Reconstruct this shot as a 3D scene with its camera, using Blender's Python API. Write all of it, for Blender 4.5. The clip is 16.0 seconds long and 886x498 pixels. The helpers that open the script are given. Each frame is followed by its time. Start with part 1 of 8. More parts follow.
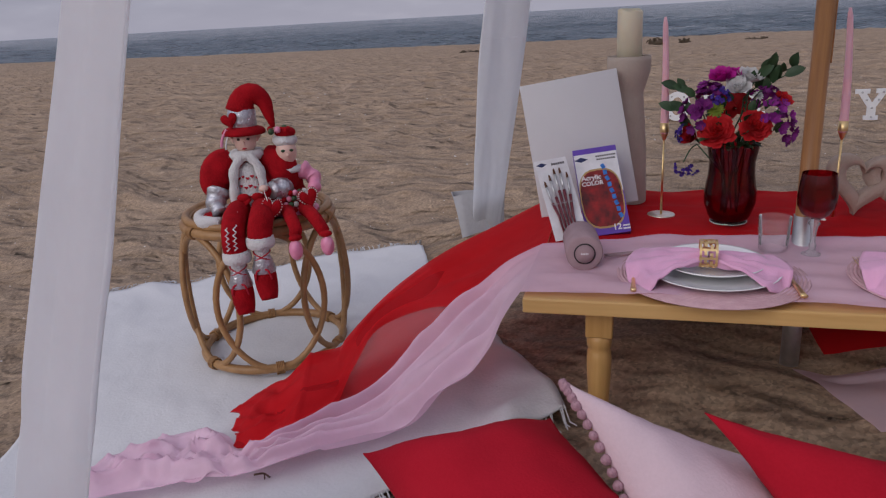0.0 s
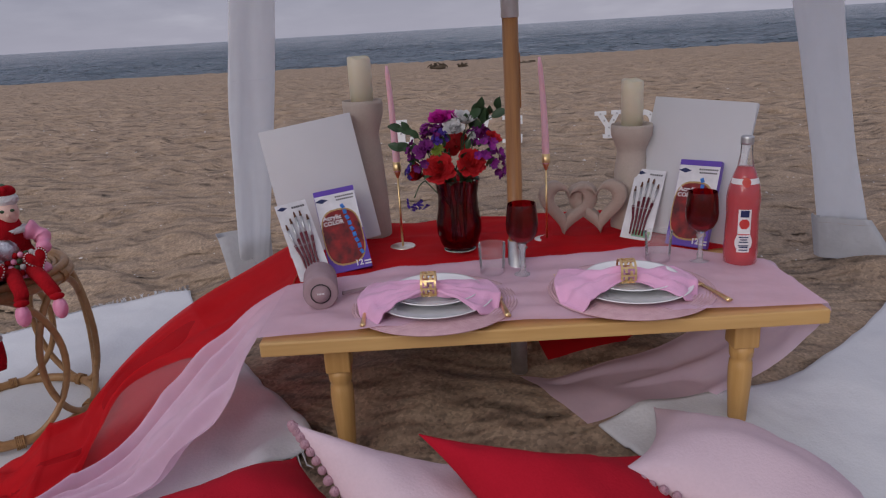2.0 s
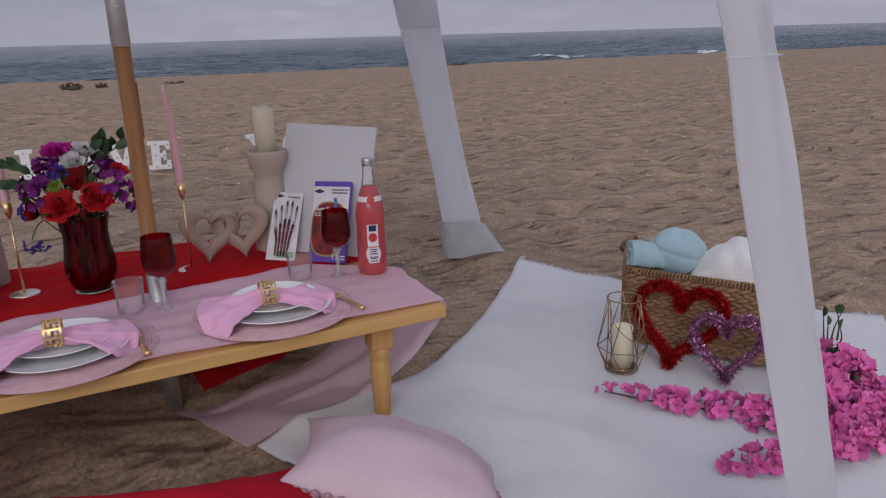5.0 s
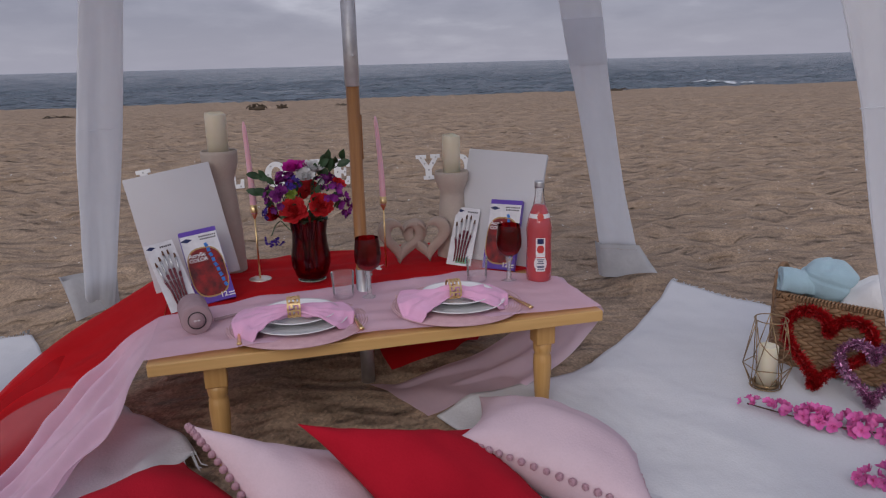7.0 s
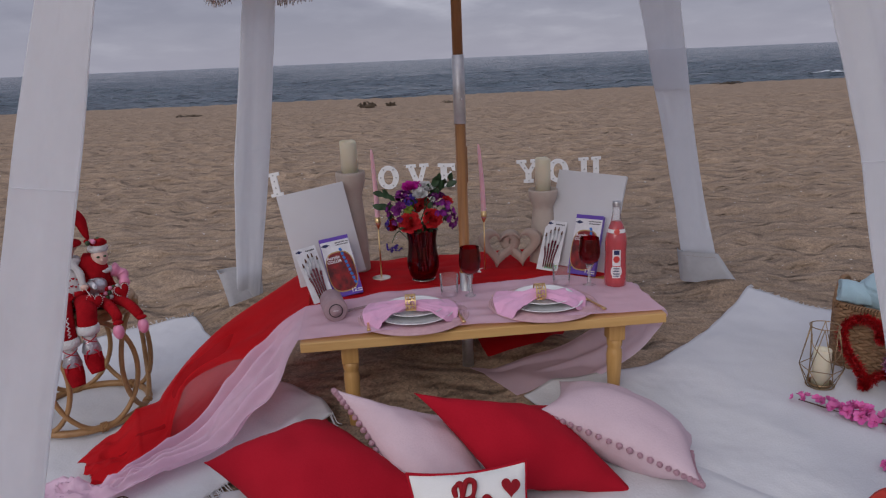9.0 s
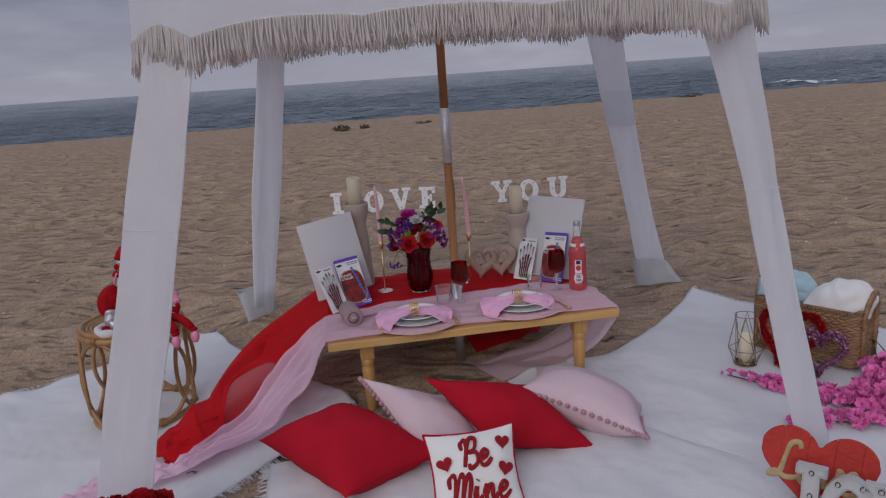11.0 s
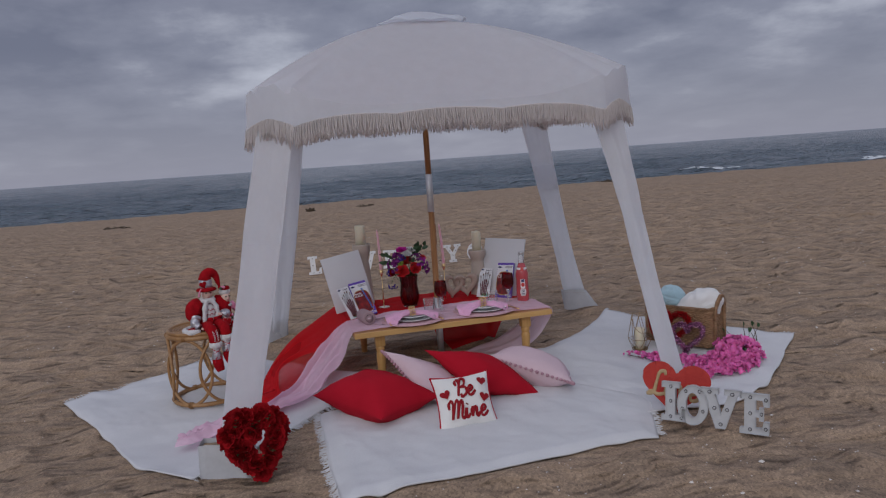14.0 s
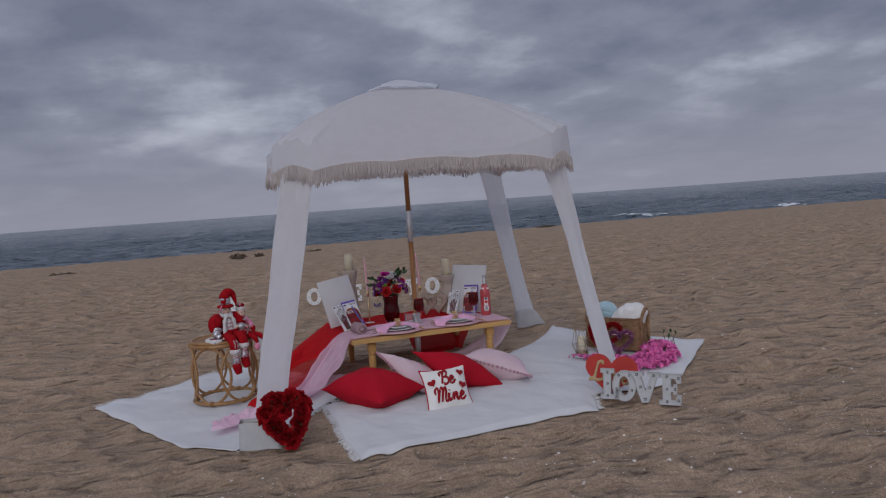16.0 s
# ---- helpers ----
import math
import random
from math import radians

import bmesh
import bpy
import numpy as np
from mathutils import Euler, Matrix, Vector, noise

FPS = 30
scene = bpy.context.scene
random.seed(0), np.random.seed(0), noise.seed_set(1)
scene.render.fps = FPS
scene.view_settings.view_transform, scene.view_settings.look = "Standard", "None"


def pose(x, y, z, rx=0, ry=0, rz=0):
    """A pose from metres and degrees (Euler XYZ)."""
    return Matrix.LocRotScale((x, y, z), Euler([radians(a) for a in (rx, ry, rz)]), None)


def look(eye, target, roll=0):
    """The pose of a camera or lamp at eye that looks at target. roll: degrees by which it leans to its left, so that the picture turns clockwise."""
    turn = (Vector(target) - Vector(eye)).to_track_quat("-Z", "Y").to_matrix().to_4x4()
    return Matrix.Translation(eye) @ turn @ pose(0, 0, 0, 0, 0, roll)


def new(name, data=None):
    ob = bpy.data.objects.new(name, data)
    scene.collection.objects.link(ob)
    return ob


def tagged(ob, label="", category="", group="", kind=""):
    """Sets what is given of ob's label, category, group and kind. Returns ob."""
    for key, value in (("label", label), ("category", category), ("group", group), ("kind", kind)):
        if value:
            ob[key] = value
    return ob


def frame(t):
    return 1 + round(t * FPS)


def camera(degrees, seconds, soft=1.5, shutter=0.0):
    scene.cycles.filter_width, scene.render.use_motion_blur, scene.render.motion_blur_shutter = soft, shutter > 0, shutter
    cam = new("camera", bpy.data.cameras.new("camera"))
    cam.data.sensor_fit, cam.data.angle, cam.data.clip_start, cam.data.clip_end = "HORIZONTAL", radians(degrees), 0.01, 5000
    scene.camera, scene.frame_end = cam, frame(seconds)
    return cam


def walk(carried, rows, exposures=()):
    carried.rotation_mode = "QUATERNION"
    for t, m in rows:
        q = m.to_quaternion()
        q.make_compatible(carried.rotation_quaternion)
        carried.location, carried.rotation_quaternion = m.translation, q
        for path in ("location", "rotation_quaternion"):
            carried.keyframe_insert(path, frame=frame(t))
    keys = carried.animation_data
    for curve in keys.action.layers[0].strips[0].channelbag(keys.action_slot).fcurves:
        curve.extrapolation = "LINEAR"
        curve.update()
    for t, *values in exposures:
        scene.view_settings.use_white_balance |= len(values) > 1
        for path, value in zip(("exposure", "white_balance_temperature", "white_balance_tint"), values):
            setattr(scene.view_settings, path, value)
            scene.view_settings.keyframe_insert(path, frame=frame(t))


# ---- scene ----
cam = camera(63.2, 16.0, soft=1.2)
PATH = [
    (0, (-0.234, -1.509, 0.964), (-0.91, 0.27, 0.349), -3.2),
    (0.5, (-0.178, -1.522, 0.987), (-0.764, 0.294, 0.388), -4.0),
    (1, (-0.151, -1.532, 0.998), (-0.608, 0.326, 0.417), -3.4),
    (1.5, (-0.101, -1.532, 1.015), (-0.427, 0.353, 0.433), -3.6),
    (2, (-0.058, -1.535, 1.02), (-0.22, 0.371, 0.435), -3.4),
    (2.5, (-0.022, -1.529, 1.025), (0.024, 0.381, 0.434), -3.2),
    (3, (0.031, -1.517, 1.016), (0.322, 0.373, 0.428), -2.8),
    (3.5, (0.069, -1.501, 1.019), (0.606, 0.333, 0.428), -1.9),
    (3.7, (0.073, -1.492, 1.015), (0.692, 0.316, 0.425), -1.6),
    (5.8, (-0.077, -1.71, 1.058), (0.642, 0.073, 0.507), -1.7),
    (6, (-0.1, -1.734, 1.06), (0.557, 0.078, 0.529), -2.4),
    (6.5, (-0.112, -1.805, 1.085), (0.361, 0.067, 0.567), -1.6),
    (7, (-0.137, -1.886, 1.095), (0.193, 0.022, 0.594), -1.5),
    (7.5, (-0.146, -1.988, 1.121), (0.069, -0.063, 0.622), -1.7),
    (8, (-0.152, -2.074, 1.167), (-0.022, -0.143, 0.661), -2.1),
    (8.5, (-0.157, -2.184, 1.213), (-0.092, -0.253, 0.697), -2.1),
    (8.7, (-0.158, -2.237, 1.23), (-0.112, -0.305, 0.716), -2.4),
    (10.8, (-0.248, -2.789, 1.413), (-0.141, -0.852, 0.927), -3.9),
    (11, (-0.262, -2.873, 1.41), (-0.141, -0.932, 0.939), -4.0),
    (11.5, (-0.296, -3.091, 1.42), (-0.141, -1.144, 0.987), -4.2),
    (12, (-0.342, -3.276, 1.394), (-0.144, -1.324, 1.004), -4.5),
    (12.5, (-0.421, -3.482, 1.394), (-0.178, -1.528, 1.045), -4.7),
    (13, (-0.497, -3.717, 1.382), (-0.223, -1.762, 1.064), -4.7),
    (13.5, (-0.594, -3.974, 1.394), (-0.298, -2.017, 1.105), -4.4),
    (14, (-0.699, -4.206, 1.361), (-0.375, -2.248, 1.112), -4.0),
    (14.5, (-0.809, -4.488, 1.356), (-0.461, -2.53, 1.138), -4.0),
    (15, (-0.939, -4.718, 1.357), (-0.537, -2.768, 1.166), -3.8),
    (15.5, (-1.069, -4.911, 1.354), (-0.616, -2.97, 1.192), -4.0),
    (16, (-1.161, -5.098, 1.316), (-0.659, -3.167, 1.187), -4.0),
]
walk(cam, [(t, look(eye, target, roll)) for t, eye, target, roll in PATH],
     exposures=[(0, 0.29, 6540, 14), (3.5, 0.25, 6520, 13.5), (8.5, 0.19, 6500, 13), (11, 0.07, 6440, 12.5), (12.5, -0.02, 6380, 11.5), (14, -0.06, 6320, 11), (16, -0.09, 6290, 11)])

# ---- light ----
SUN_EL, SUN_ROT = radians(30), radians(205)
world = bpy.data.worlds.new("overcast_sky")
scene.world = world
world.use_nodes = True
wn, wl = world.node_tree.nodes, world.node_tree.links
wn.clear()


def wnode(kind, **kw):
    n = wn.new(kind)
    for k, v in kw.items():
        n.inputs[k].default_value = v
    return n


sky = wn.new("ShaderNodeTexSky")
sky.sky_type, sky.sun_disc = "NISHITA", False
sky.sun_elevation, sky.sun_rotation = SUN_EL, SUN_ROT
geo = wn.new("ShaderNodeTexCoord")
sep = wn.new("ShaderNodeSeparateXYZ")
wl.new(geo.outputs["Generated"], sep.inputs[0])


def wmath(op, a, b=None):
    n = wn.new("ShaderNodeMath")
    n.operation = op
    for i, v in enumerate((a, b)):
        if v is None:
            continue
        if isinstance(v, (int, float)):
            n.inputs[i].default_value = v
        else:
            wl.new(v, n.inputs[i])
    return n.outputs[0]


height = wmath("ADD", wmath("MAXIMUM", sep.outputs["Z"], 0.0), 0.22)
flat = wn.new("ShaderNodeCombineXYZ")
wl.new(wmath("DIVIDE", sep.outputs["X"], height), flat.inputs[0])
wl.new(wmath("DIVIDE", sep.outputs["Y"], height), flat.inputs[1])


def wnoise(scale, detail, rough, w):
    n = wn.new("ShaderNodeTexNoise")
    n.noise_dimensions = "4D"
    n.inputs["W"].default_value = w
    n.inputs["Scale"].default_value = scale
    n.inputs["Detail"].default_value = detail
    n.inputs["Roughness"].default_value = rough
    wl.new(flat.outputs[0], n.inputs["Vector"])
    return n.outputs[0]


big = wnoise(1.1, 3.0, 0.5, 3.2)
small = wnoise(3.1, 7.0, 0.55, 7.7)
mixed = wmath("ADD", wmath("MULTIPLY", big, 0.55), wmath("MULTIPLY", small, 0.45))
ramp = wn.new("ShaderNodeValToRGB")
ramp.color_ramp.elements[0].position, ramp.color_ramp.elements[0].color = 0.42, (0.170, 0.182, 0.245, 1)
ramp.color_ramp.elements[1].position, ramp.color_ramp.elements[1].color = 0.70, (0.60, 0.62, 0.70, 1)
for at, shade in ((0.53, (0.25, 0.262, 0.33, 1)), (0.61, (0.40, 0.415, 0.485, 1))):
    ramp.color_ramp.elements.new(at).color = shade
wl.new(mixed, ramp.inputs[0])
# haze towards the horizon evens the cloud out
haze = wn.new("ShaderNodeMapRange")
haze.inputs["From Min"].default_value, haze.inputs["From Max"].default_value = 0.0, 0.16
haze.inputs["To Min"].default_value, haze.inputs["To Max"].default_value = 0.88, 0.0
wl.new(sep.outputs["Z"], haze.inputs["Value"])
hz = wn.new("ShaderNodeMixRGB")
hz.inputs[2].default_value = (0.315, 0.318, 0.385, 1)
wl.new(haze.outputs[0], hz.inputs[0])
wl.new(ramp.outputs[0], hz.inputs[1])
clouds = wnode("ShaderNodeBackground", Strength=1.0)
wl.new(hz.outputs[0], clouds.inputs[0])
# an overcast sky is brightest overhead
zenith = wn.new("ShaderNodeMapRange")
zenith.interpolation_type = "SMOOTHSTEP"
zenith.inputs["From Min"].default_value, zenith.inputs["From Max"].default_value = 0.25, 1.0
zenith.inputs["To Min"].default_value, zenith.inputs["To Max"].default_value = 1.0, 1.62
wl.new(sep.outputs["Z"], zenith.inputs["Value"])
wl.new(zenith.outputs[0], clouds.inputs["Strength"])
clear = wnode("ShaderNodeBackground", Strength=0.05)
wl.new(sky.outputs[0], clear.inputs[0])
both = wn.new("ShaderNodeMixShader")
both.inputs[0].default_value = 0.93
wl.new(clear.outputs[0], both.inputs[1])
wl.new(clouds.outputs[0], both.inputs[2])
wl.new(both.outputs[0], wn.new("ShaderNodeOutputWorld").inputs[0])

sun = new("sun", bpy.data.lights.new("sun", "SUN"))
sun.data.energy, sun.data.angle, sun.data.color = 1.0, radians(45), (1.0, 0.97, 0.93)
sun.matrix_world = look((0, 0, 0), (math.sin(SUN_ROT) * -math.cos(SUN_EL), -math.cos(SUN_ROT) * math.cos(SUN_EL), -math.sin(SUN_EL)))


# ---- materials ----
def mat(name, c1, c2=None, rough=0.7, scale=8.0, bump=0.15, bscale=60.0, metal=0.0, depth=0.01, spread=0.0, sheen=0.0, alpha=1.0, trans=0.0, ior=1.45, coat=0.0, sub=0.0):
    """A surface of two colours mixed by a coarse and a fine noise, with fine relief."""
    m = bpy.data.materials.new(name)
    m.use_nodes = True
    n, l = m.node_tree.nodes, m.node_tree.links
    p = n["Principled BSDF"]
    co = n.new("ShaderNodeTexCoord")
    c2 = c2 or tuple(v * 0.86 for v in c1)
    a, b = n.new("ShaderNodeTexNoise"), n.new("ShaderNodeTexNoise")
    a.inputs["Scale"].default_value, a.inputs["Detail"].default_value = scale, 5
    b.inputs["Scale"].default_value, b.inputs["Detail"].default_value = bscale, 4
    for t in (a, b):
        l.new(co.outputs["Object"], t.inputs["Vector"])
    add = n.new("ShaderNodeMath")
    add.operation = "MULTIPLY_ADD"
    l.new(b.outputs[0], add.inputs[0])
    add.inputs[1].default_value = 0.45
    l.new(a.outputs[0], add.inputs[2])
    r = n.new("ShaderNodeMapRange")
    r.inputs["From Min"].default_value, r.inputs["From Max"].default_value = 0.5, 0.95
    l.new(add.outputs[0], r.inputs["Value"])
    mix = n.new("ShaderNodeMixRGB")
    mix.inputs[1].default_value, mix.inputs[2].default_value = (*c1, 1), (*c2, 1)
    l.new(r.outputs[0], mix.inputs[0])
    col = mix.outputs[0]
    if spread:
        info, hsv, mr = n.new("ShaderNodeObjectInfo"), n.new("ShaderNodeHueSaturation"), n.new("ShaderNodeMapRange")
        mr.inputs["To Min"].default_value, mr.inputs["To Max"].default_value = 1 - spread, 1 + spread
        l.new(info.outputs["Random"], mr.inputs["Value"])
        l.new(mr.outputs[0], hsv.inputs["Value"])
        l.new(col, hsv.inputs["Color"])
        col = hsv.outputs[0]
    l.new(col, p.inputs["Base Color"])
    rr = n.new("ShaderNodeMapRange")
    rr.inputs["To Min"].default_value, rr.inputs["To Max"].default_value = max(0.02, rough - 0.08), min(1, rough + 0.08)
    l.new(a.outputs[0], rr.inputs["Value"])
    l.new(rr.outputs[0], p.inputs["Roughness"])
    if bump:
        bp = n.new("ShaderNodeBump")
        bp.inputs["Strength"].default_value, bp.inputs["Distance"].default_value = bump, depth
        l.new(b.outputs[0], bp.inputs["Height"])
        l.new(bp.outputs[0], p.inputs["Normal"])
    p.inputs["Metallic"].default_value = metal
    p.inputs["IOR"].default_value = ior
    p.inputs["Transmission Weight"].default_value = trans
    p.inputs["Alpha"].default_value = alpha
    p.inputs["Coat Weight"].default_value = coat
    if sheen:
        p.inputs["Sheen Weight"].default_value = sheen
    if sub:
        p.inputs["Subsurface Weight"].default_value = sub
        p.inputs["Subsurface Radius"].default_value = (0.02, 0.015, 0.01)
    return m


def sheer(name, col, thin, through_part=0.35):
    """Thin cloth: part of the light passes, part goes straight through the weave."""
    m = mat(name, col, tuple(v * 0.9 for v in col), rough=0.8, scale=14, bump=0.25, bscale=45, depth=0.006, ior=1.3)
    n, l = m.node_tree.nodes, m.node_tree.links
    p, out = n["Principled BSDF"], n["Material Output"]
    tr, mx, ts, mx2 = n.new("ShaderNodeBsdfTranslucent"), n.new("ShaderNodeMixShader"), n.new("ShaderNodeBsdfTransparent"), n.new("ShaderNodeMixShader")
    tr.inputs[0].default_value = (*col, 1)
    mx.inputs[0].default_value = through_part
    l.new(p.outputs[0], mx.inputs[1])
    l.new(tr.outputs[0], mx.inputs[2])
    ts.inputs[0].default_value = (*[0.4 + 0.6 * v for v in col], 1)
    mx2.inputs[0].default_value = thin
    l.new(mx.outputs[0], mx2.inputs[1])
    l.new(ts.outputs[0], mx2.inputs[2])
    l.new(mx2.outputs[0], out.inputs[0])
    return m


def wood(name, c1, c2, along=(1.5, 24, 24), rough=0.5):
    m = mat(name, c1, c2, rough=rough, scale=1.0, bump=0.12, bscale=3.0, depth=0.004)
    n, l = m.node_tree.nodes, m.node_tree.links
    mp = n.new("ShaderNodeMapping")
    mp.inputs["Scale"].default_value = along
    co = next(x for x in n if x.type == "TEX_COORD")
    l.new(co.outputs["Object"], mp.inputs[0])
    for t in n:
        if t.type == "TEX_NOISE":
            l.new(mp.outputs[0], t.inputs["Vector"])
            t.inputs["Distortion"].default_value = 0.6
    return m


def sand_material():
    m = mat("sand", (0.422, 0.311, 0.223), (0.332, 0.239, 0.168), rough=0.95, scale=7, bump=1.0, bscale=420, depth=0.004)
    n, l = m.node_tree.nodes, m.node_tree.links
    p = n["Principled BSDF"]
    co = next(x for x in n if x.type == "TEX_COORD")
    mid_n, far_n, warp, shift = n.new("ShaderNodeTexNoise"), n.new("ShaderNodeTexVoronoi"), n.new("ShaderNodeTexNoise"), n.new("ShaderNodeVectorMath")
    mid_n.inputs["Scale"].default_value, mid_n.inputs["Detail"].default_value = 16, 3.5
    # trodden hollows with soft ridges between them
    far_n.feature = "SMOOTH_F1"
    far_n.inputs["Scale"].default_value, far_n.inputs["Smoothness"].default_value = 6.4, 0.75
    warp.inputs["Scale"].default_value, warp.inputs["Detail"].default_value = 2.6, 0.5
    l.new(co.outputs["Object"], warp.inputs["Vector"])
    shift.operation = "MULTIPLY_ADD"
    shift.inputs[1].default_value = (0.20, 0.20, 0.0)
    l.new(warp.outputs["Color"], shift.inputs[0])
    l.new(co.outputs["Object"], shift.inputs[2])
    # hollows drawn out along the shore by the wind
    drawn = n.new("ShaderNodeMapping")
    drawn.inputs["Scale"].default_value = (0.62, 1.12, 1.0)
    drawn.inputs["Rotation"].default_value = (0, 0, 0.14)
    l.new(shift.outputs[0], drawn.inputs[0])
    l.new(drawn.outputs[0], far_n.inputs["Vector"])
    l.new(co.outputs["Object"], mid_n.inputs["Vector"])
    old = p.inputs["Normal"].links[0].from_node
    b1, b2 = n.new("ShaderNodeBump"), n.new("ShaderNodeBump")
    b1.inputs["Distance"].default_value, b1.inputs["Strength"].default_value = 0.026, 1.0
    b2.inputs["Distance"].default_value, b2.inputs["Strength"].default_value = 0.058, 1.0
    # a second, smaller set of scuffs
    scuff, b3, twist = n.new("ShaderNodeTexVoronoi"), n.new("ShaderNodeBump"), n.new("ShaderNodeMapping")
    twist.inputs["Scale"].default_value, twist.inputs["Rotation"].default_value = (0.55, 1.2, 1.0), (0, 0, -0.22)
    scuff.feature = "SMOOTH_F1"
    scuff.inputs["Scale"].default_value, scuff.inputs["Smoothness"].default_value = 15.0, 0.6
    l.new(shift.outputs[0], twist.inputs[0])
    l.new(twist.outputs[0], scuff.inputs["Vector"])
    b3.inputs["Distance"].default_value, b3.inputs["Strength"].default_value = 0.020, 1.0
    for cells, relief, low_, high_ in ((scuff, b3, 0.05, 0.75), (far_n, b2, 0.08, 0.78)):
        bowl = n.new("ShaderNodeMapRange")
        bowl.interpolation_type = "SMOOTHERSTEP"
        bowl.inputs["From Min"].default_value, bowl.inputs["From Max"].default_value = low_, high_
        l.new(cells.outputs["Distance"], bowl.inputs[0])
        l.new(bowl.outputs[0], relief.inputs["Height"])
    l.new(b2.outputs[0], b3.inputs["Normal"])
    l.new(mid_n.outputs[0], b1.inputs["Height"])
    l.new(b3.outputs[0], b1.inputs["Normal"])
    l.new(b1.outputs[0], old.inputs["Normal"])
    # pale grit and dark grains
    grit, gr = n.new("ShaderNodeTexVoronoi"), n.new("ShaderNodeValToRGB")
    grit.inputs["Scale"].default_value = 120
    l.new(co.outputs["Object"], grit.inputs["Vector"])
    gr.color_ramp.elements[0].position, gr.color_ramp.elements[0].color = 0.0, (0.62, 0.62, 0.62, 1)
    gr.color_ramp.elements[1].position, gr.color_ramp.elements[1].color = 1.0, (1.34, 1.32, 1.28, 1)
    l.new(grit.outputs["Color"], gr.inputs[0])
    mul = n.new("ShaderNodeMixRGB")
    mul.blend_type = "MULTIPLY"
    mul.inputs[0].default_value = 1.0
    src = p.inputs["Base Color"].links[0].from_socket
    l.new(src, mul.inputs[1])
    l.new(gr.outputs[0], mul.inputs[2])
    # damp and dry patches a hand wide, and clotted grains
    spot, sr, mul2 = n.new("ShaderNodeTexNoise"), n.new("ShaderNodeValToRGB"), n.new("ShaderNodeMixRGB")
    spot.inputs["Scale"].default_value, spot.inputs["Detail"].default_value, spot.inputs["Roughness"].default_value = 22, 8, 0.75
    l.new(co.outputs["Object"], spot.inputs["Vector"])
    sr.color_ramp.elements[0].position, sr.color_ramp.elements[0].color = 0.36, (0.92, 0.92, 0.915, 1)
    sr.color_ramp.elements[1].position, sr.color_ramp.elements[1].color = 0.66, (1.07, 1.07, 1.065, 1)
    l.new(spot.outputs[0], sr.inputs[0])
    mul2.blend_type = "MULTIPLY"
    mul2.inputs[0].default_value = 1.0
    l.new(mul.outputs[0], mul2.inputs[1])
    l.new(sr.outputs[0], mul2.inputs[2])
    # the hollows' own cells tint the sand, darker inside and paler on the ridges
    cell_tone, mul3 = n.new("ShaderNodeValToRGB"), n.new("ShaderNodeMixRGB")
    cell_tone.color_ramp.elements[0].position, cell_tone.color_ramp.elements[0].color = 0.22, (0.90, 0.895, 0.89, 1)
    cell_tone.color_ramp.elements[1].position, cell_tone.color_ramp.elements[1].color = 0.62, (1.10, 1.09, 1.08, 1)
    l.new(far_n.outputs["Distance"], cell_tone.inputs[0])
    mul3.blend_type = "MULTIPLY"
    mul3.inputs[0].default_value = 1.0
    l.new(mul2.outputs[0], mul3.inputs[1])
    l.new(cell_tone.outputs[0], mul3.inputs[2])
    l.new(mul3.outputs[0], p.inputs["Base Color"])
    return m


def sea_material():
    m = mat("sea_water", (0.155, 0.195, 0.235), (0.115, 0.155, 0.19), rough=0.12, scale=0.05, bump=0, ior=1.33)
    n, l = m.node_tree.nodes, m.node_tree.links
    p = n["Principled BSDF"]
    co = next(x for x in n if x.type == "TEX_COORD")
    last = None
    for sc, dist, along in ((0.30, 2.8, 0.36), (1.1, 1.5, 0.40), (3.2, 0.55, 0.45), (0.06, 3.0, 0.3)):
        mp, t, b = n.new("ShaderNodeMapping"), n.new("ShaderNodeTexNoise"), n.new("ShaderNodeBump")
        mp.inputs["Scale"].default_value = (along, 1, 1)
        mp.inputs["Rotation"].default_value = (0, 0, 0.12)
        l.new(co.outputs["Object"], mp.inputs[0])
        t.inputs["Scale"].default_value, t.inputs["Detail"].default_value = sc, 5
        l.new(mp.outputs[0], t.inputs["Vector"])
        b.inputs["Distance"].default_value, b.inputs["Strength"].default_value = dist, 1.0
        l.new(t.outputs[0], b.inputs["Height"])
        if last:
            l.new(last.outputs[0], b.inputs["Normal"])
        last = b
    l.new(last.outputs[0], p.inputs["Normal"])
    return m


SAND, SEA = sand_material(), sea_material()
FOAM = mat("sea_foam", (0.75, 0.78, 0.8), (0.55, 0.6, 0.64), rough=0.9, scale=3, bump=0.6, bscale=12, depth=0.05)
CANVAS_WHITE = sheer("white_tent_canvas", (0.885, 0.91, 0.955), 0.0, 0.62)
SLEEVE_WHITE = sheer("white_sleeve_canvas", (0.925, 0.94, 0.965), 0.17, 0.66)
POCKET_GREY = mat("pale_grey_pocket_cloth", (0.54, 0.55, 0.58), (0.47, 0.48, 0.51), rough=0.85, scale=12, bump=0.2)
FRINGE = sheer("natural_cotton_fringe", (0.95, 0.91, 0.90), 0.0, 0.55)
RUG_WHITE = mat("white_cotton_throw", (0.655, 0.655, 0.67), (0.60, 0.60, 0.615), rough=0.95, scale=5, bump=0.35, bscale=130, depth=0.004, ior=1.3)
RED_CHIFFON = sheer("red_chiffon", (0.68, 0.007, 0.014), 0.17, 0.28)
RED_SHEER = sheer("single_red_chiffon", (0.68, 0.010, 0.020), 0.50, 0.3)
PINK_SHEER = sheer("single_pink_chiffon", (0.96, 0.76, 0.88), 0.20, 0.50)
PINK_CHIFFON = sheer("pink_chiffon", (0.91, 0.65, 0.785), 0.16, 0.28)
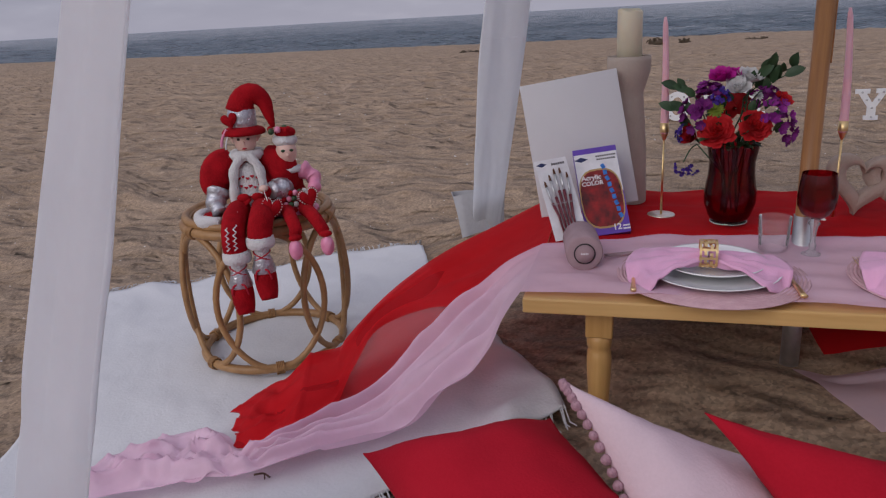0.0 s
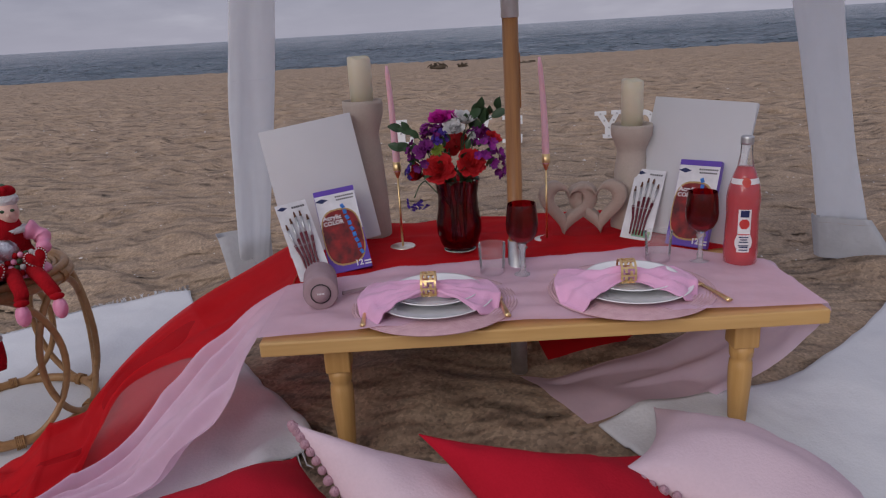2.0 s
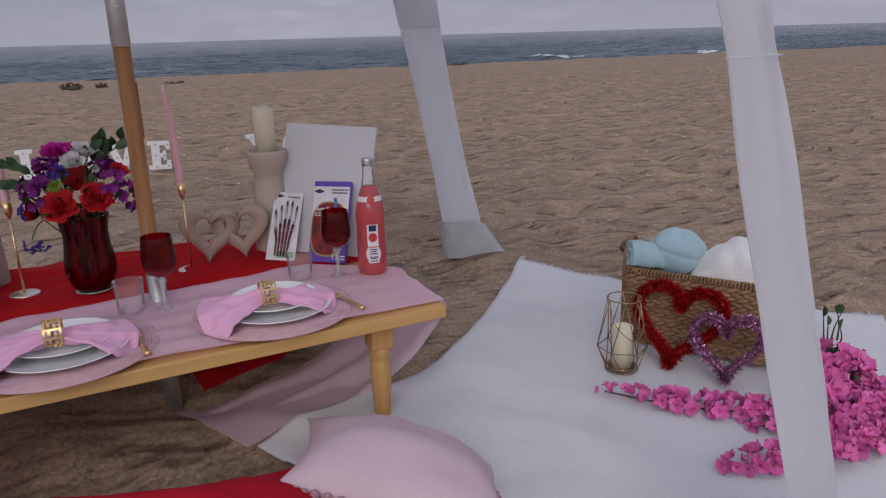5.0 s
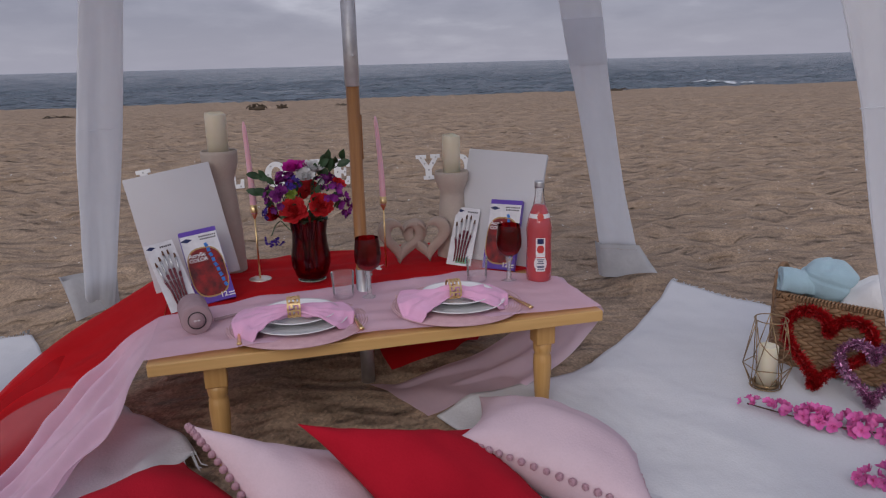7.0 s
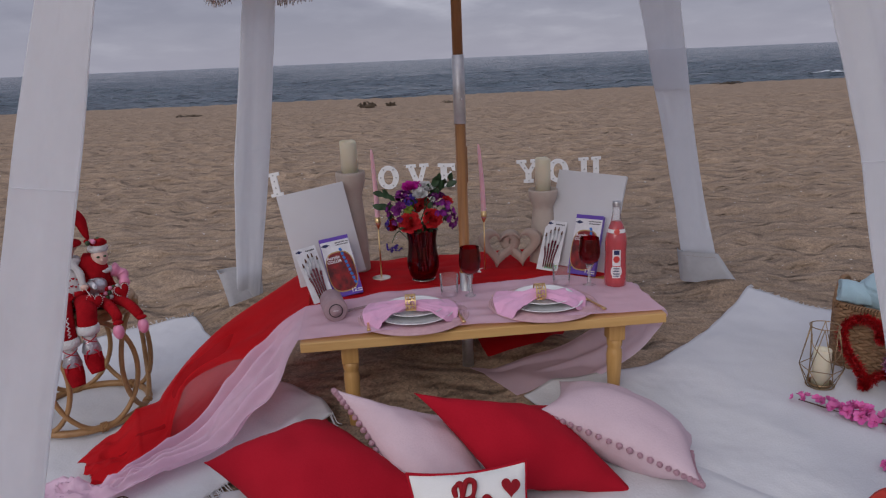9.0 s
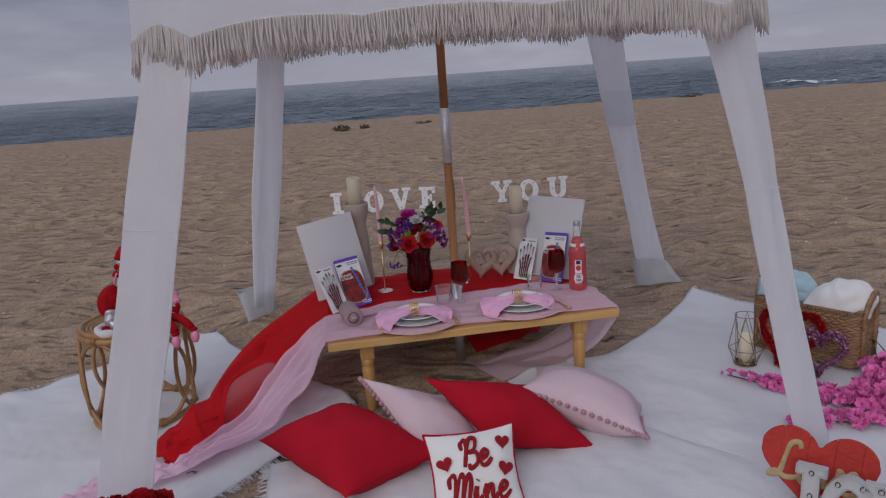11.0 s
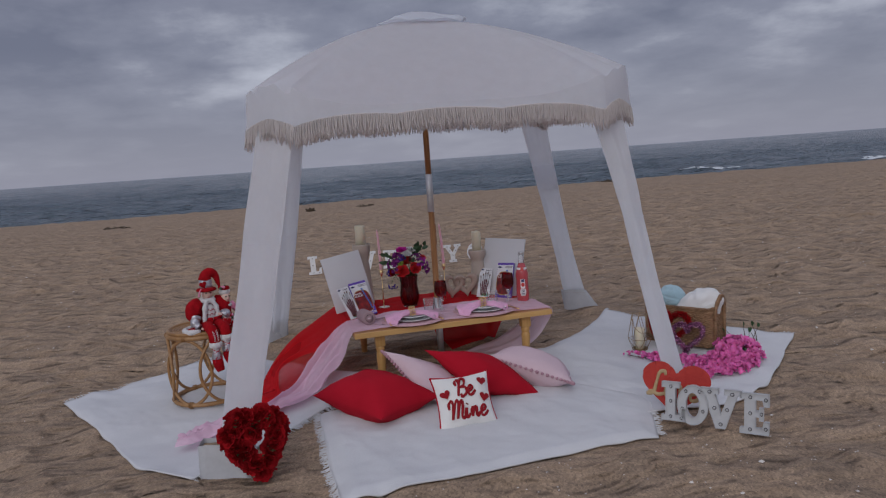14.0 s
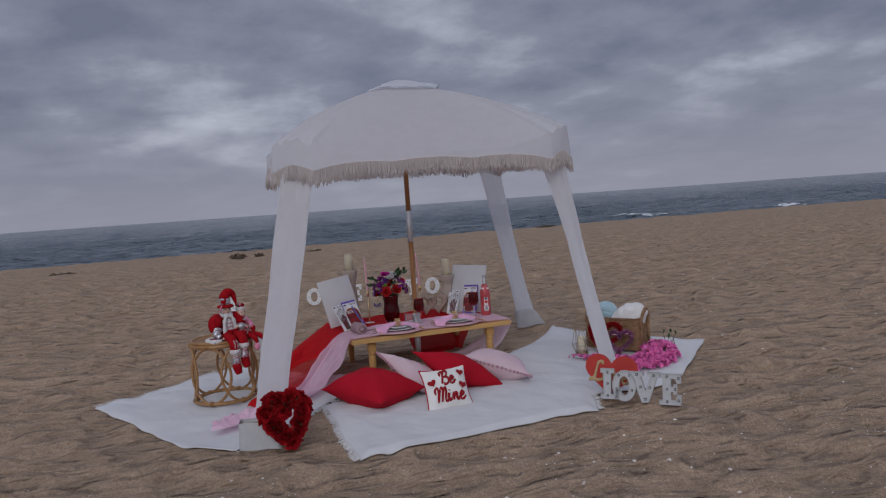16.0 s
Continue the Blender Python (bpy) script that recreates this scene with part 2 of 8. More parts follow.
RED_COTTON = mat("crimson_cotton", (0.44, 0.009, 0.024), (0.37, 0.007, 0.019), rough=0.95, scale=6, bump=0.3, bscale=220, depth=0.003, ior=1.25)
PINK_COTTON = mat("blush_pink_cotton", (0.66, 0.50, 0.55), (0.60, 0.45, 0.50), rough=0.9, scale=7, bump=0.35, bscale=180, depth=0.003, ior=1.3)
POMPOM = mat("dusty_pink_wool", (0.60, 0.36, 0.42), (0.5, 0.28, 0.34), rough=1.0, scale=60, bump=0.9, bscale=320, depth=0.01)
PINE = wood("honey_pine", (0.66, 0.415, 0.165), (0.52, 0.30, 0.10), (1.2, 22, 22), 0.42)
PINE_TURNED = wood("honey_pine_turned", (0.60, 0.355, 0.13), (0.46, 0.25, 0.075), (26, 26, 2), 0.42)
POLE_WOOD = wood("varnished_pole_wood", (0.40, 0.185, 0.062), (0.25, 0.105, 0.034), (60, 60, 3), 0.4)
STEEL = mat("dull_steel", (0.66, 0.66, 0.67), (0.55, 0.55, 0.56), rough=0.45, metal=1.0, scale=30, bump=0.05)


# ---- building helpers ----
def part(name, bm, material, parent=None, label="", smooth=True):
    """Links a bmesh as one mesh object, under a thing or a part when one is given."""
    me = bpy.data.meshes.new(name)
    bm.normal_update()
    bm.to_mesh(me)
    bm.free()
    if material:
        for m in material if isinstance(material, (list, tuple)) else [material]:
            me.materials.append(m)
    if smooth:
        me.polygons.foreach_set("use_smooth", [True] * len(me.polygons))
    ob = new(name, me)
    if parent:
        ob.parent = parent
    if label:
        ob["label"] = label
    return ob


def raw(name, verts, faces, material, parent=None, label="", smooth=True):
    me = bpy.data.meshes.new(name)
    me.from_pydata(verts, [], faces)
    me.materials.append(material)
    if smooth:
        me.polygons.foreach_set("use_smooth", [True] * len(me.polygons))
    ob = new(name, me)
    if parent:
        ob.parent = parent
    if label:
        ob["label"] = label
    return ob


def thing(name, m, label, category, group="", kind=""):
    ob = new(name)
    ob.empty_display_size = 0.05
    ob.matrix_world = m
    return tagged(ob, label, category, group, kind)


def box(bm, size, m=Matrix(), bevel=0.0, seg=2, mi=0):
    r = bmesh.ops.create_cube(bm, size=1.0, matrix=m @ Matrix.Diagonal((*size, 1)))
    faces = {f for v in r["verts"] for f in v.link_faces}
    if bevel:
        edges = {e for v in r["verts"] for e in v.link_edges}
        out = bmesh.ops.bevel(bm, geom=list(edges), offset=bevel, segments=seg, affect="EDGES", profile=0.6)
        faces = set(out["faces"]) | {f for f in faces if f.is_valid}
    for f in faces:
        if f.is_valid:
            f.material_index = mi
    return bm


def lathe(bm, profile, n=24, m=Matrix(), mi=0, cap=True, squash=1.0):
    """Turns (radius, height) pairs round the z axis."""
    rings = []
    for r, z in profile:
        rings.append([bm.verts.new(m @ Vector((r * math.cos(2 * math.pi * i / n), squash * r * math.sin(2 * math.pi * i / n), z))) for i in range(n)])
    for a, b in zip(rings, rings[1:]):
        for i in range(n):
            j = (i + 1) % n
            f = bm.faces.new((a[i], a[j], b[j], b[i]))
            f.material_index = mi
    if cap:
        for ring, flip in ((rings[0], True), (rings[-1], False)):
            f = bm.faces.new(ring[::-1] if flip else ring)
            f.material_index = mi
    return bm


def smooth_line(points, n):
    """n + 1 points along a smooth curve through the given ones."""
    p = [Vector(q) for q in points]
    p = [2 * p[0] - p[1]] + p + [2 * p[-1] - p[-2]]
    out = []
    for k in range(n + 1):
        s = k / n * (len(p) - 3)
        i = min(int(s), len(p) - 4)
        t = s - i
        a, b, c, d = p[i:i + 4]
        out.append(0.5 * (2 * b + (c - a) * t + (2 * a - 5 * b + 4 * c - d) * t * t + (3 * b - a - 3 * c + d) * t ** 3))
    return out


def tube(bm, points, radius, n=8, closed=False, mi=0, flatten=1.0):
    """A tube along points; radius is a number or a function of 0..1."""
    pts = [Vector(p) for p in points]
    rings, up = [], Vector((0, 0, 1))
    count = len(pts)
    for i, p in enumerate(pts):
        if closed:
            d = pts[(i + 1) % count] - pts[i - 1]
        else:
            d = pts[min(i + 1, count - 1)] - pts[max(i - 1, 0)]
        d.normalize()
        side = d.cross(up)
        if side.length < 0.05:
            side = d.cross(Vector((1, 0, 0)))
        side.normalize()
        if i and side.dot(last) < 0:
            side = -side
        if i:
            side = (side + last * 1.0)
            side -= d * side.dot(d)
            side.normalize()
        last = side
        other = d.cross(side)
        r = radius(i / max(1, count - 1)) if callable(radius) else radius
        rings.append([bm.verts.new(p + r * (math.cos(2 * math.pi * k / n) * side + flatten * math.sin(2 * math.pi * k / n) * other)) for k in range(n)])
    pairs = list(zip(rings, rings[1:])) + ([(rings[-1], rings[0])] if closed else [])
    for a, b in pairs:
        for k in range(n):
            j = (k + 1) % n
            f = bm.faces.new((a[k], a[j], b[j], b[k]))
            f.material_index = mi
    if not closed:
        for ring in (rings[0][::-1], rings[-1]):
            f = bm.faces.new(ring)
            f.material_index = mi
    return bm


def ball(bm, c, r, m=Matrix(), seg=10, mi=0, rings=7):
    out = bmesh.ops.create_uvsphere(bm, u_segments=seg, v_segments=rings, radius=1.0, matrix=m @ Matrix.Translation(c) @ Matrix.Diagonal((*(r if isinstance(r, tuple) else (r, r, r)), 1)))
    for f in {f for v in out["verts"] for f in v.link_faces}:
        f.material_index = mi
    return bm


def sheet(bm, fn, nu, nv, thick=0.0, mi=0):
    """A cloth over 0..1 x 0..1, given as a function to places; thick doubles it."""
    grid = [[Vector(fn(i / nu, j / nv)) for j in range(nv + 1)] for i in range(nu + 1)]
    top = [[bm.verts.new(p) for p in row] for row in grid]
    for i in range(nu):
        for j in range(nv):
            f = bm.faces.new((top[i][j], top[i + 1][j], top[i + 1][j + 1], top[i][j + 1]))
            f.material_index = mi
    if thick:
        low = []
        for i in range(nu + 1):
            row = []
            for j in range(nv + 1):
                a = grid[min(i + 1, nu)][j] - grid[max(i - 1, 0)][j]
                b = grid[i][min(j + 1, nv)] - grid[i][max(j - 1, 0)]
                nn = a.cross(b)
                nn = nn.normalized() if nn.length > 1e-9 else Vector((0, 0, 1))
                row.append(bm.verts.new(grid[i][j] - nn * thick))
            low.append(row)
        for i in range(nu):
            for j in range(nv):
                bm.faces.new((low[i][j], low[i][j + 1], low[i + 1][j + 1], low[i + 1][j])).material_index = mi
        for i in range(nu):
            for j, flip in ((0, 1), (nv, 0)):
                q = (top[i][j], top[i + 1][j], low[i + 1][j], low[i][j])
                bm.faces.new(q[::-1] if flip else q).material_index = mi
        for j in range(nv):
            for i, flip in ((0, 0), (nu, 1)):
                q = (top[i][j], top[i][j + 1], low[i][j + 1], low[i][j])
                bm.faces.new(q[::-1] if flip else q).material_index = mi
    return bm


def nz(x, y, z=0.0):
    return noise.noise(Vector((x, y, z)))


# ---- ground: one sheet of sand ----
def ground(x, y):
    """The lie of the beach without its small hollows."""
    if y < -1.2:
        z = 0.0
    elif y < 0.2:
        z = 0.08 * (y + 1.2) / 1.4
    elif y < 5:
        z = 0.08 + 0.02 * (y - 0.2) / 4.8
    elif y < 29:
        z = 0.1 - 0.35 * (y - 5) / 24
    else:
        z = -0.25 - 0.16 * (y - 29)
    # the beach dips slightly to one side
    z -= 0.03 * min(1.0, max(0.0, (x - 0.5) / 0.7)) * min(1.0, max(0.0, (y + 1.6) / 0.6)) * min(1.0, max(0.0, (4.0 - y) / 2.0))
    # and more so on the other, round the stool
    z -= 0.058 * min(1.0, max(0.0, (-0.95 - x) / 0.4)) * min(1.0, max(0.0, (y + 1.0) / 0.6)) * min(1.0, max(0.0, (1.9 - y) / 0.9))
    return max(z, -3.0)


def mounds(x, y):
    """Sand heaped round the tent's feet."""
    z = 0.0
    for cx, cy, h, r in ((1.38, 1.16, 0.075, 0.30), (-1.12, 1.30, 0.03, 0.35), (1.06, -1.0, 0.02, 0.2)):
        d = ((x - cx) ** 2 + (y - cy) ** 2) / (r * r)
        if d < 6:
            z += h * math.exp(-d * 1.5)
    # and under the table
    q = (x / 0.64) ** 4 + ((y - 0.32) / 0.52) ** 4
    if q < 6:
        z += 0.05 * math.exp(-q)
    return z


def calm(x, y):
    """How trodden the sand is: even under the throws, rough elsewhere."""
    d = math.hypot((x - 0.0) / 2.35, (y - 0.0) / 1.25)
    return 0.22 + 0.78 * min(1.0, max(0.0, (d - 0.82) / 0.25))


def sand_height(x, y):
    z = ground(x, y) + mounds(x, y)
    far = math.hypot(x, y + 1)
    if far > 60:
        return z
    k = calm(x, y)
    if -0.1 < y < 0.9 and abs(x) < 0.75:
        k = 0.8
    v = noise.voronoi(Vector((x * 2.6, y * 3.1, 0)))[0][0]
    ridge = 0.5 - math.sqrt(nz(x * 3.4, y * 4.4, 5) ** 2 + 0.004) * 1.6
    lumps = 0.036 * nz(x * 2.1, y * 3.3) + 0.028 * ridge + 0.024 * nz(x * 4.0, y * 6.0, 7) + 0.004 * nz(x * 9, y * 10, 8) - 0.042 * (max(0, 0.34 - v) / 0.34) ** 2 - 0.01
    tracks = 0.03 * nz(x * 0.35, y * 0.8, 9) if y > 6 else 0.0
    # wheel ruts running along the shore
    for y0, slope, w, deep in ((5.3, -0.02, 0.13, 0.05), (6.9, 0.03, 0.14, 0.04), (9.3, 0.02, 0.19, 0.075), (10.9, 0.015, 0.20, 0.07), (13.6, 0.03, 0.28, 0.09), (17.2, 0.02, 0.36, 0.10)):
        d = y - y0 - slope * x - 0.5 * nz(x * 0.11, y0) - 0.10 * nz(x * 0.6, y0, 3)
        if abs(d) < 4 * w:
            tracks += deep * (0.45 * math.exp(-((abs(d) - 1.7 * w) / (0.6 * w)) ** 2) - math.exp(-(d / w) ** 2)) * (0.55 + 0.9 * nz(x * 0.25, y0, 5) ** 2)
    return z + k * (lumps + tracks)


def axis(lo, fine_lo, fine_hi, hi, step, grow=1.09):
    """Even steps in the middle, growing outwards."""
    out = [fine_lo + i * step for i in range(int((fine_hi - fine_lo) / step) + 1)]
    s, p = step, out[-1]
    while p < hi:
        s *= grow
        p += s
        out.append(min(p, hi))
    s, p, low = step, out[0], []
    while p > lo:
        s *= grow
        p -= s
        low.append(max(p, lo))
    return low[::-1] + out


xs = axis(-3500, -4.5, 5.5, 3500, 0.045, 1.035)
ys = axis(-3500, -3.6, 6.0, 60, 0.045, 1.02)
sand_v = [(x, y, sand_height(x, y)) for y in ys for x in xs]
nx = len(xs)
sand_f = [(j * nx + i, j * nx + i + 1, (j + 1) * nx + i + 1, (j + 1) * nx + i) for j in range(len(ys) - 1) for i in range(nx - 1)]
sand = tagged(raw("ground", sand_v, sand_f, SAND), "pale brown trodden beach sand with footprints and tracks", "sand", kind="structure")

# ---- sea ----
SEA_Z = -0.95


def sea_height(x, y):
    d = y - 30
    swell = 0.16 * math.sin(y * 0.55 + 0.5 * nz(x * 0.03, y * 0.05)) * nz(x * 0.02 + 5, y * 0.03)
    # one low breaker close to the shore
    crest = 41 + 2.0 * nz(x * 0.04, 3)
    lift = 0.55 * math.exp(-((y - crest) / 1.7) ** 2) * min(1, max(0, (x - 2) / 14)) * (0.6 + 0.4 * nz(x * 0.05, 8))
    chop = 0.20 * nz(x * 0.07, y * 0.27, 9) + 0.36 * nz(x * 0.22, y * 0.75, 4) + 0.14 * nz(x * 0.7, y * 1.9, 5)
    return SEA_Z + (swell + lift + chop) * min(1, max(0.1, d / 6)) * (1 if y < 300 else 0)


sx = axis(-4500, -45, 110, 4500, 0.9, 1.06)
sy = axis(28, 30, 90, 4600, 0.45, 1.05)
sea_v = [(x, y, sea_height(x, y)) for y in sy for x in sx]
nx = len(sx)
sea_f = [(j * nx + i, j * nx + i + 1, (j + 1) * nx + i + 1, (j + 1) * nx + i) for j in range(len(sy) - 1) for i in range(nx - 1)]
sea = tagged(raw("water", sea_v, sea_f, SEA), "choppy grey-blue sea out to a flat horizon", "sea", kind="structure")

# broken water: white foam along the breaker and thin streaks at the shore
fv, ff = [], []
for x0, x1, y0, y1, step, cut, run in ((20.0, 60.0, 37.0, 43.0, 0.30, 0.36, 0.5), (-40.0, -8.0, 34.6, 38.0, 0.30, 0.42, 0.35)):
    for i in range(int((x1 - x0) / step)):
        for j in range(int((y1 - y0) / (step * 0.4))):
            x, y = x0 + i * step, y0 + j * step * 0.4
            crest = 41 + 2.0 * nz(x * 0.04, 3) if y0 > 36.9 else (y0 + y1) / 2 + 0.9 * nz(x * 0.11, 6)
            m = nz(x * run * 0.35, y * 1.1, 12) + 0.55 * nz(x * 1.6, y * 3.3, 15) - 0.55 * ((y - crest) / 1.1) ** 2
            if m > cut:
                base = len(fv)
                for dx, dy in ((0, 0), (step, 0), (step, step * 0.4), (0, step * 0.4)):
                    fv.append((x + dx, y + dy, sea_height(x + dx, y + dy) + 0.05 + 0.03 * nz(x * 2 + dx, y * 3 + dy)))
                ff.append((base, base + 1, base + 2, base + 3))
tagged(raw("foam", fv, ff, FOAM), "broken white foam on the waves near the shore", "foam", kind="structure")


# ---- tent ----
POLE_X, POLE_Y = -0.02, 0.25
HALF, CUT = 0.99, 0.23
tent = thing("canopy_tent", pose(POLE_X, POLE_Y, 0.09), "white square beach cabana with fringed valance and splayed fabric legs", "canopy tent")


def eave(s):
    """The rim of the roof, a square with cut corners; s runs 0..8, even numbers are the ends of the long sides."""
    k = HALF - CUT
    c = [(-k, -HALF), (k, -HALF), (HALF, -k), (HALF, k), (k, HALF), (-k, HALF), (-HALF, k), (-HALF, -k)]
    i = int(s) % 8
    t = s - int(s)
    a, b = c[i], c[(i + 1) % 8]
    return a[0] + (b[0] - a[0]) * t, a[1] + (b[1] - a[1]) * t, i, t


def stand(y):
    """The frame stands a little higher on its seaward side."""
    return 0.036 * (y + HALF)


STEPS = [i + j / 36 for i in range(8) for j in range(36)]


def rim_heights(i, t, s):
    """Heights of the roof's edge and of the fringe's upper edge there."""
    if i % 2 == 0:
        w = abs(2 * t - 1)
        edge = 1.630 + 0.092 * w ** 4
        scallop = 0.017 * abs(math.sin(math.pi * 3.0 * t + 0.2)) ** 0.8
        low = 1.583 + scallop - 0.036 * w ** 5 + 0.01 * nz(s * 1.7, 4)
    else:
        w = abs(2 * t - 1)
        edge = 1.760 - 0.038 * w ** 0.8
        low = 1.60 - 0.045 * w ** 1.5
    return edge, low


def corner_reach(i, t):
    """The roof runs out to a tip at each corner, past the cut rim below."""
    return 1.0 + (0.045 * (1 - abs(2 * t - 1)) if i % 2 else 0.0)


bm = bmesh.new()
rows = []
for k in range(15):
    r = 0.20 + 0.80 * k / 14
    row = []
    for s in STEPS:
        x, y, i, t = eave(s)
        edge, low = rim_heights(i, t, s)
        corner = (1 - 0.55 * (1 - abs(2 * t - 1) ** 2)) if i % 2 == 0 else 1.0
        q = (r - 0.2) / 0.8
        top = 2.128
        z = top + (edge - top) * (0.62 * q + 0.38 * q ** 2)
        z += 0.012 * corner * math.sin(math.pi * q) - 0.015 * (1 - corner) * math.sin(math.pi * q)
        z += 0.004 * nz(x * r * 3, y * r * 3, 2) + 0.022 * q ** 3 * nz(s * 6.0, r * 1.5, 9) * (1.2 if i % 2 else abs(2 * t - 1) ** 5) + 0.004 * q * nz(s * 11, r * 3, 19)
        # creases that fan out from the corner tips
        z += 0.013 * q ** 4 * math.sin(abs(2 * t - 1) * 30 + 3 * q) * abs(2 * t - 1) ** 5 if i % 2 == 0 else 0.012 * q ** 4 * math.sin(t * 22 + 4 * q)
        reach = r * (1 + (corner_reach(i, t) - 1) * q ** 2)
        row.append(bm.verts.new((x * reach, y * reach, z + stand(y * r) - 0.09)))
    rows.append(row)
n = len(STEPS)
for f in (0.5, 1.0):
    row = []
    for s in STEPS:
        x, y, i, t = eave(s)
        edge, low = rim_heights(i, t, s)
        out = 1.0 + (corner_reach(i, t) - 1) * (1 - f) ** 1.5 + 0.012 * f + 0.006 * nz(s * 2.3, f * 2) * f
        row.append(bm.verts.new((x * out, y * out, edge + (low - edge) * f + stand(y) - 0.09)))
    rows.append(row)
for a, b in zip(rows, rows[1:]):
    for i in range(n):
        j = (i + 1) % n
        bm.faces.new((a[i], b[i], b[j], a[j]))
# the hem where the roof turns down into the valance
for i in range(n):
    bm.edges.get((rows[14][i], rows[14][(i + 1) % n])).smooth = False
roof = part("roof", bm, CANVAS_WHITE, tent, "taut white canvas roof")

bm = bmesh.new()
rows = []
for k in range(7):
    r = 0.001 + 0.262 * k / 6
    row = []
    for s in STEPS:
        x, y, i, t = eave(s)
        q = k / 6
        z = 2.252 - 0.082 * q ** 1.2 - 0.016 * q * abs(math.sin(s * math.pi / 2)) + 0.014 * q * nz(x * 3.2 * q, y * 3.2 * q, 6) + 0.012 * q ** 3 * nz(s * 2.1, 3, 8)
        row.append(bm.verts.new((x * r, y * r, z - 0.09)))
    rows.append(row)
for a, b in zip(rows, rows[1:]):
    for i in range(n):
        j = (i + 1) % n
        bm.faces.new((a[i], b[i], b[j], a[j]))
cap_ob = part("vent_cap", bm, CANVAS_WHITE, tent, "small raised vent cap")
sol = cap_ob.modifiers.new("thick", "SOLIDIFY")
sol.thickness = 0.004

# knotted cotton fringe: a woven heading and hundreds of strands
rnd = random.Random(4)
for side, names in enumerate(range(8)):
    v, f = [], []
    count = 560 if side % 2 == 0 else 120
    for k in range(count):
        t = (k + 0.5 + rnd.uniform(-0.3, 0.3)) / count
        x, y, i, tt = eave(side + min(0.999, max(0, t)))
        edge, low = rim_heights(i, tt, side + t)
        o = Vector((x, y, 0)).normalized()
        a = Vector((-o.y, o.x, 0))
        length = rnd.uniform(0.080, 0.112)
        sway, lean = rnd.uniform(-0.018, 0.018), rnd.uniform(-0.008, 0.014)
        p0 = Vector((x, y, low + stand(y) - 0.09)) + o * 0.016
        w = rnd.uniform(0.0024, 0.0034)
        base = len(v)
        for q, ww in ((-0.008, 1.0), (0.35, 1.0), (0.7, 0.95), (1.0, 0.45)):
            c = p0 - Vector((0, 0, length * q)) + a * sway * q * q + o * (lean * q + 0.003 * math.sin(k * 1.7))
            for ang in (0, 2.1, 4.2):
                v.append(c + ww * w * (math.cos(ang) * a * 1.25 + math.sin(ang) * o))
        for lvl in range(3):
            for e in range(3):
                g = (e + 1) % 3
                f.append((base + lvl * 3 + e, base + lvl * 3 + g, base + lvl * 3 + 3 + g, base + lvl * 3 + 3 + e))
        f.append((base + 9, base + 10, base + 11))
    # heading band
    m = 40
    base = len(v)
    for k in range(m + 1):
        t = min(0.9999, k / m)
        x, y, i, tt = eave(side + t)
        edge, low = rim_heights(i, tt, side + t)
        o = Vector((x, y, 0)).normalized()
        for dz, out in ((0.004, 0.009), (0.004, 0.014), (-0.052, 0.014), (-0.052, 0.009)):
            v.append(Vector((x, y, low + stand(y) - 0.09 + dz)) + o * (out + 0.0015 * math.sin(k * 2.9)))
    for k in range(m):
        for e in range(4):
            g = (e + 1) % 4
            f.append((base + 4 * k + e, base + 4 * k + g, base + 4 * k + 4 + g, base + 4 * k + 4 + e))
    tagged(raw("fringe", v, f, FRINGE, tent, "natural cotton tassel fringe"), kind="stuff")


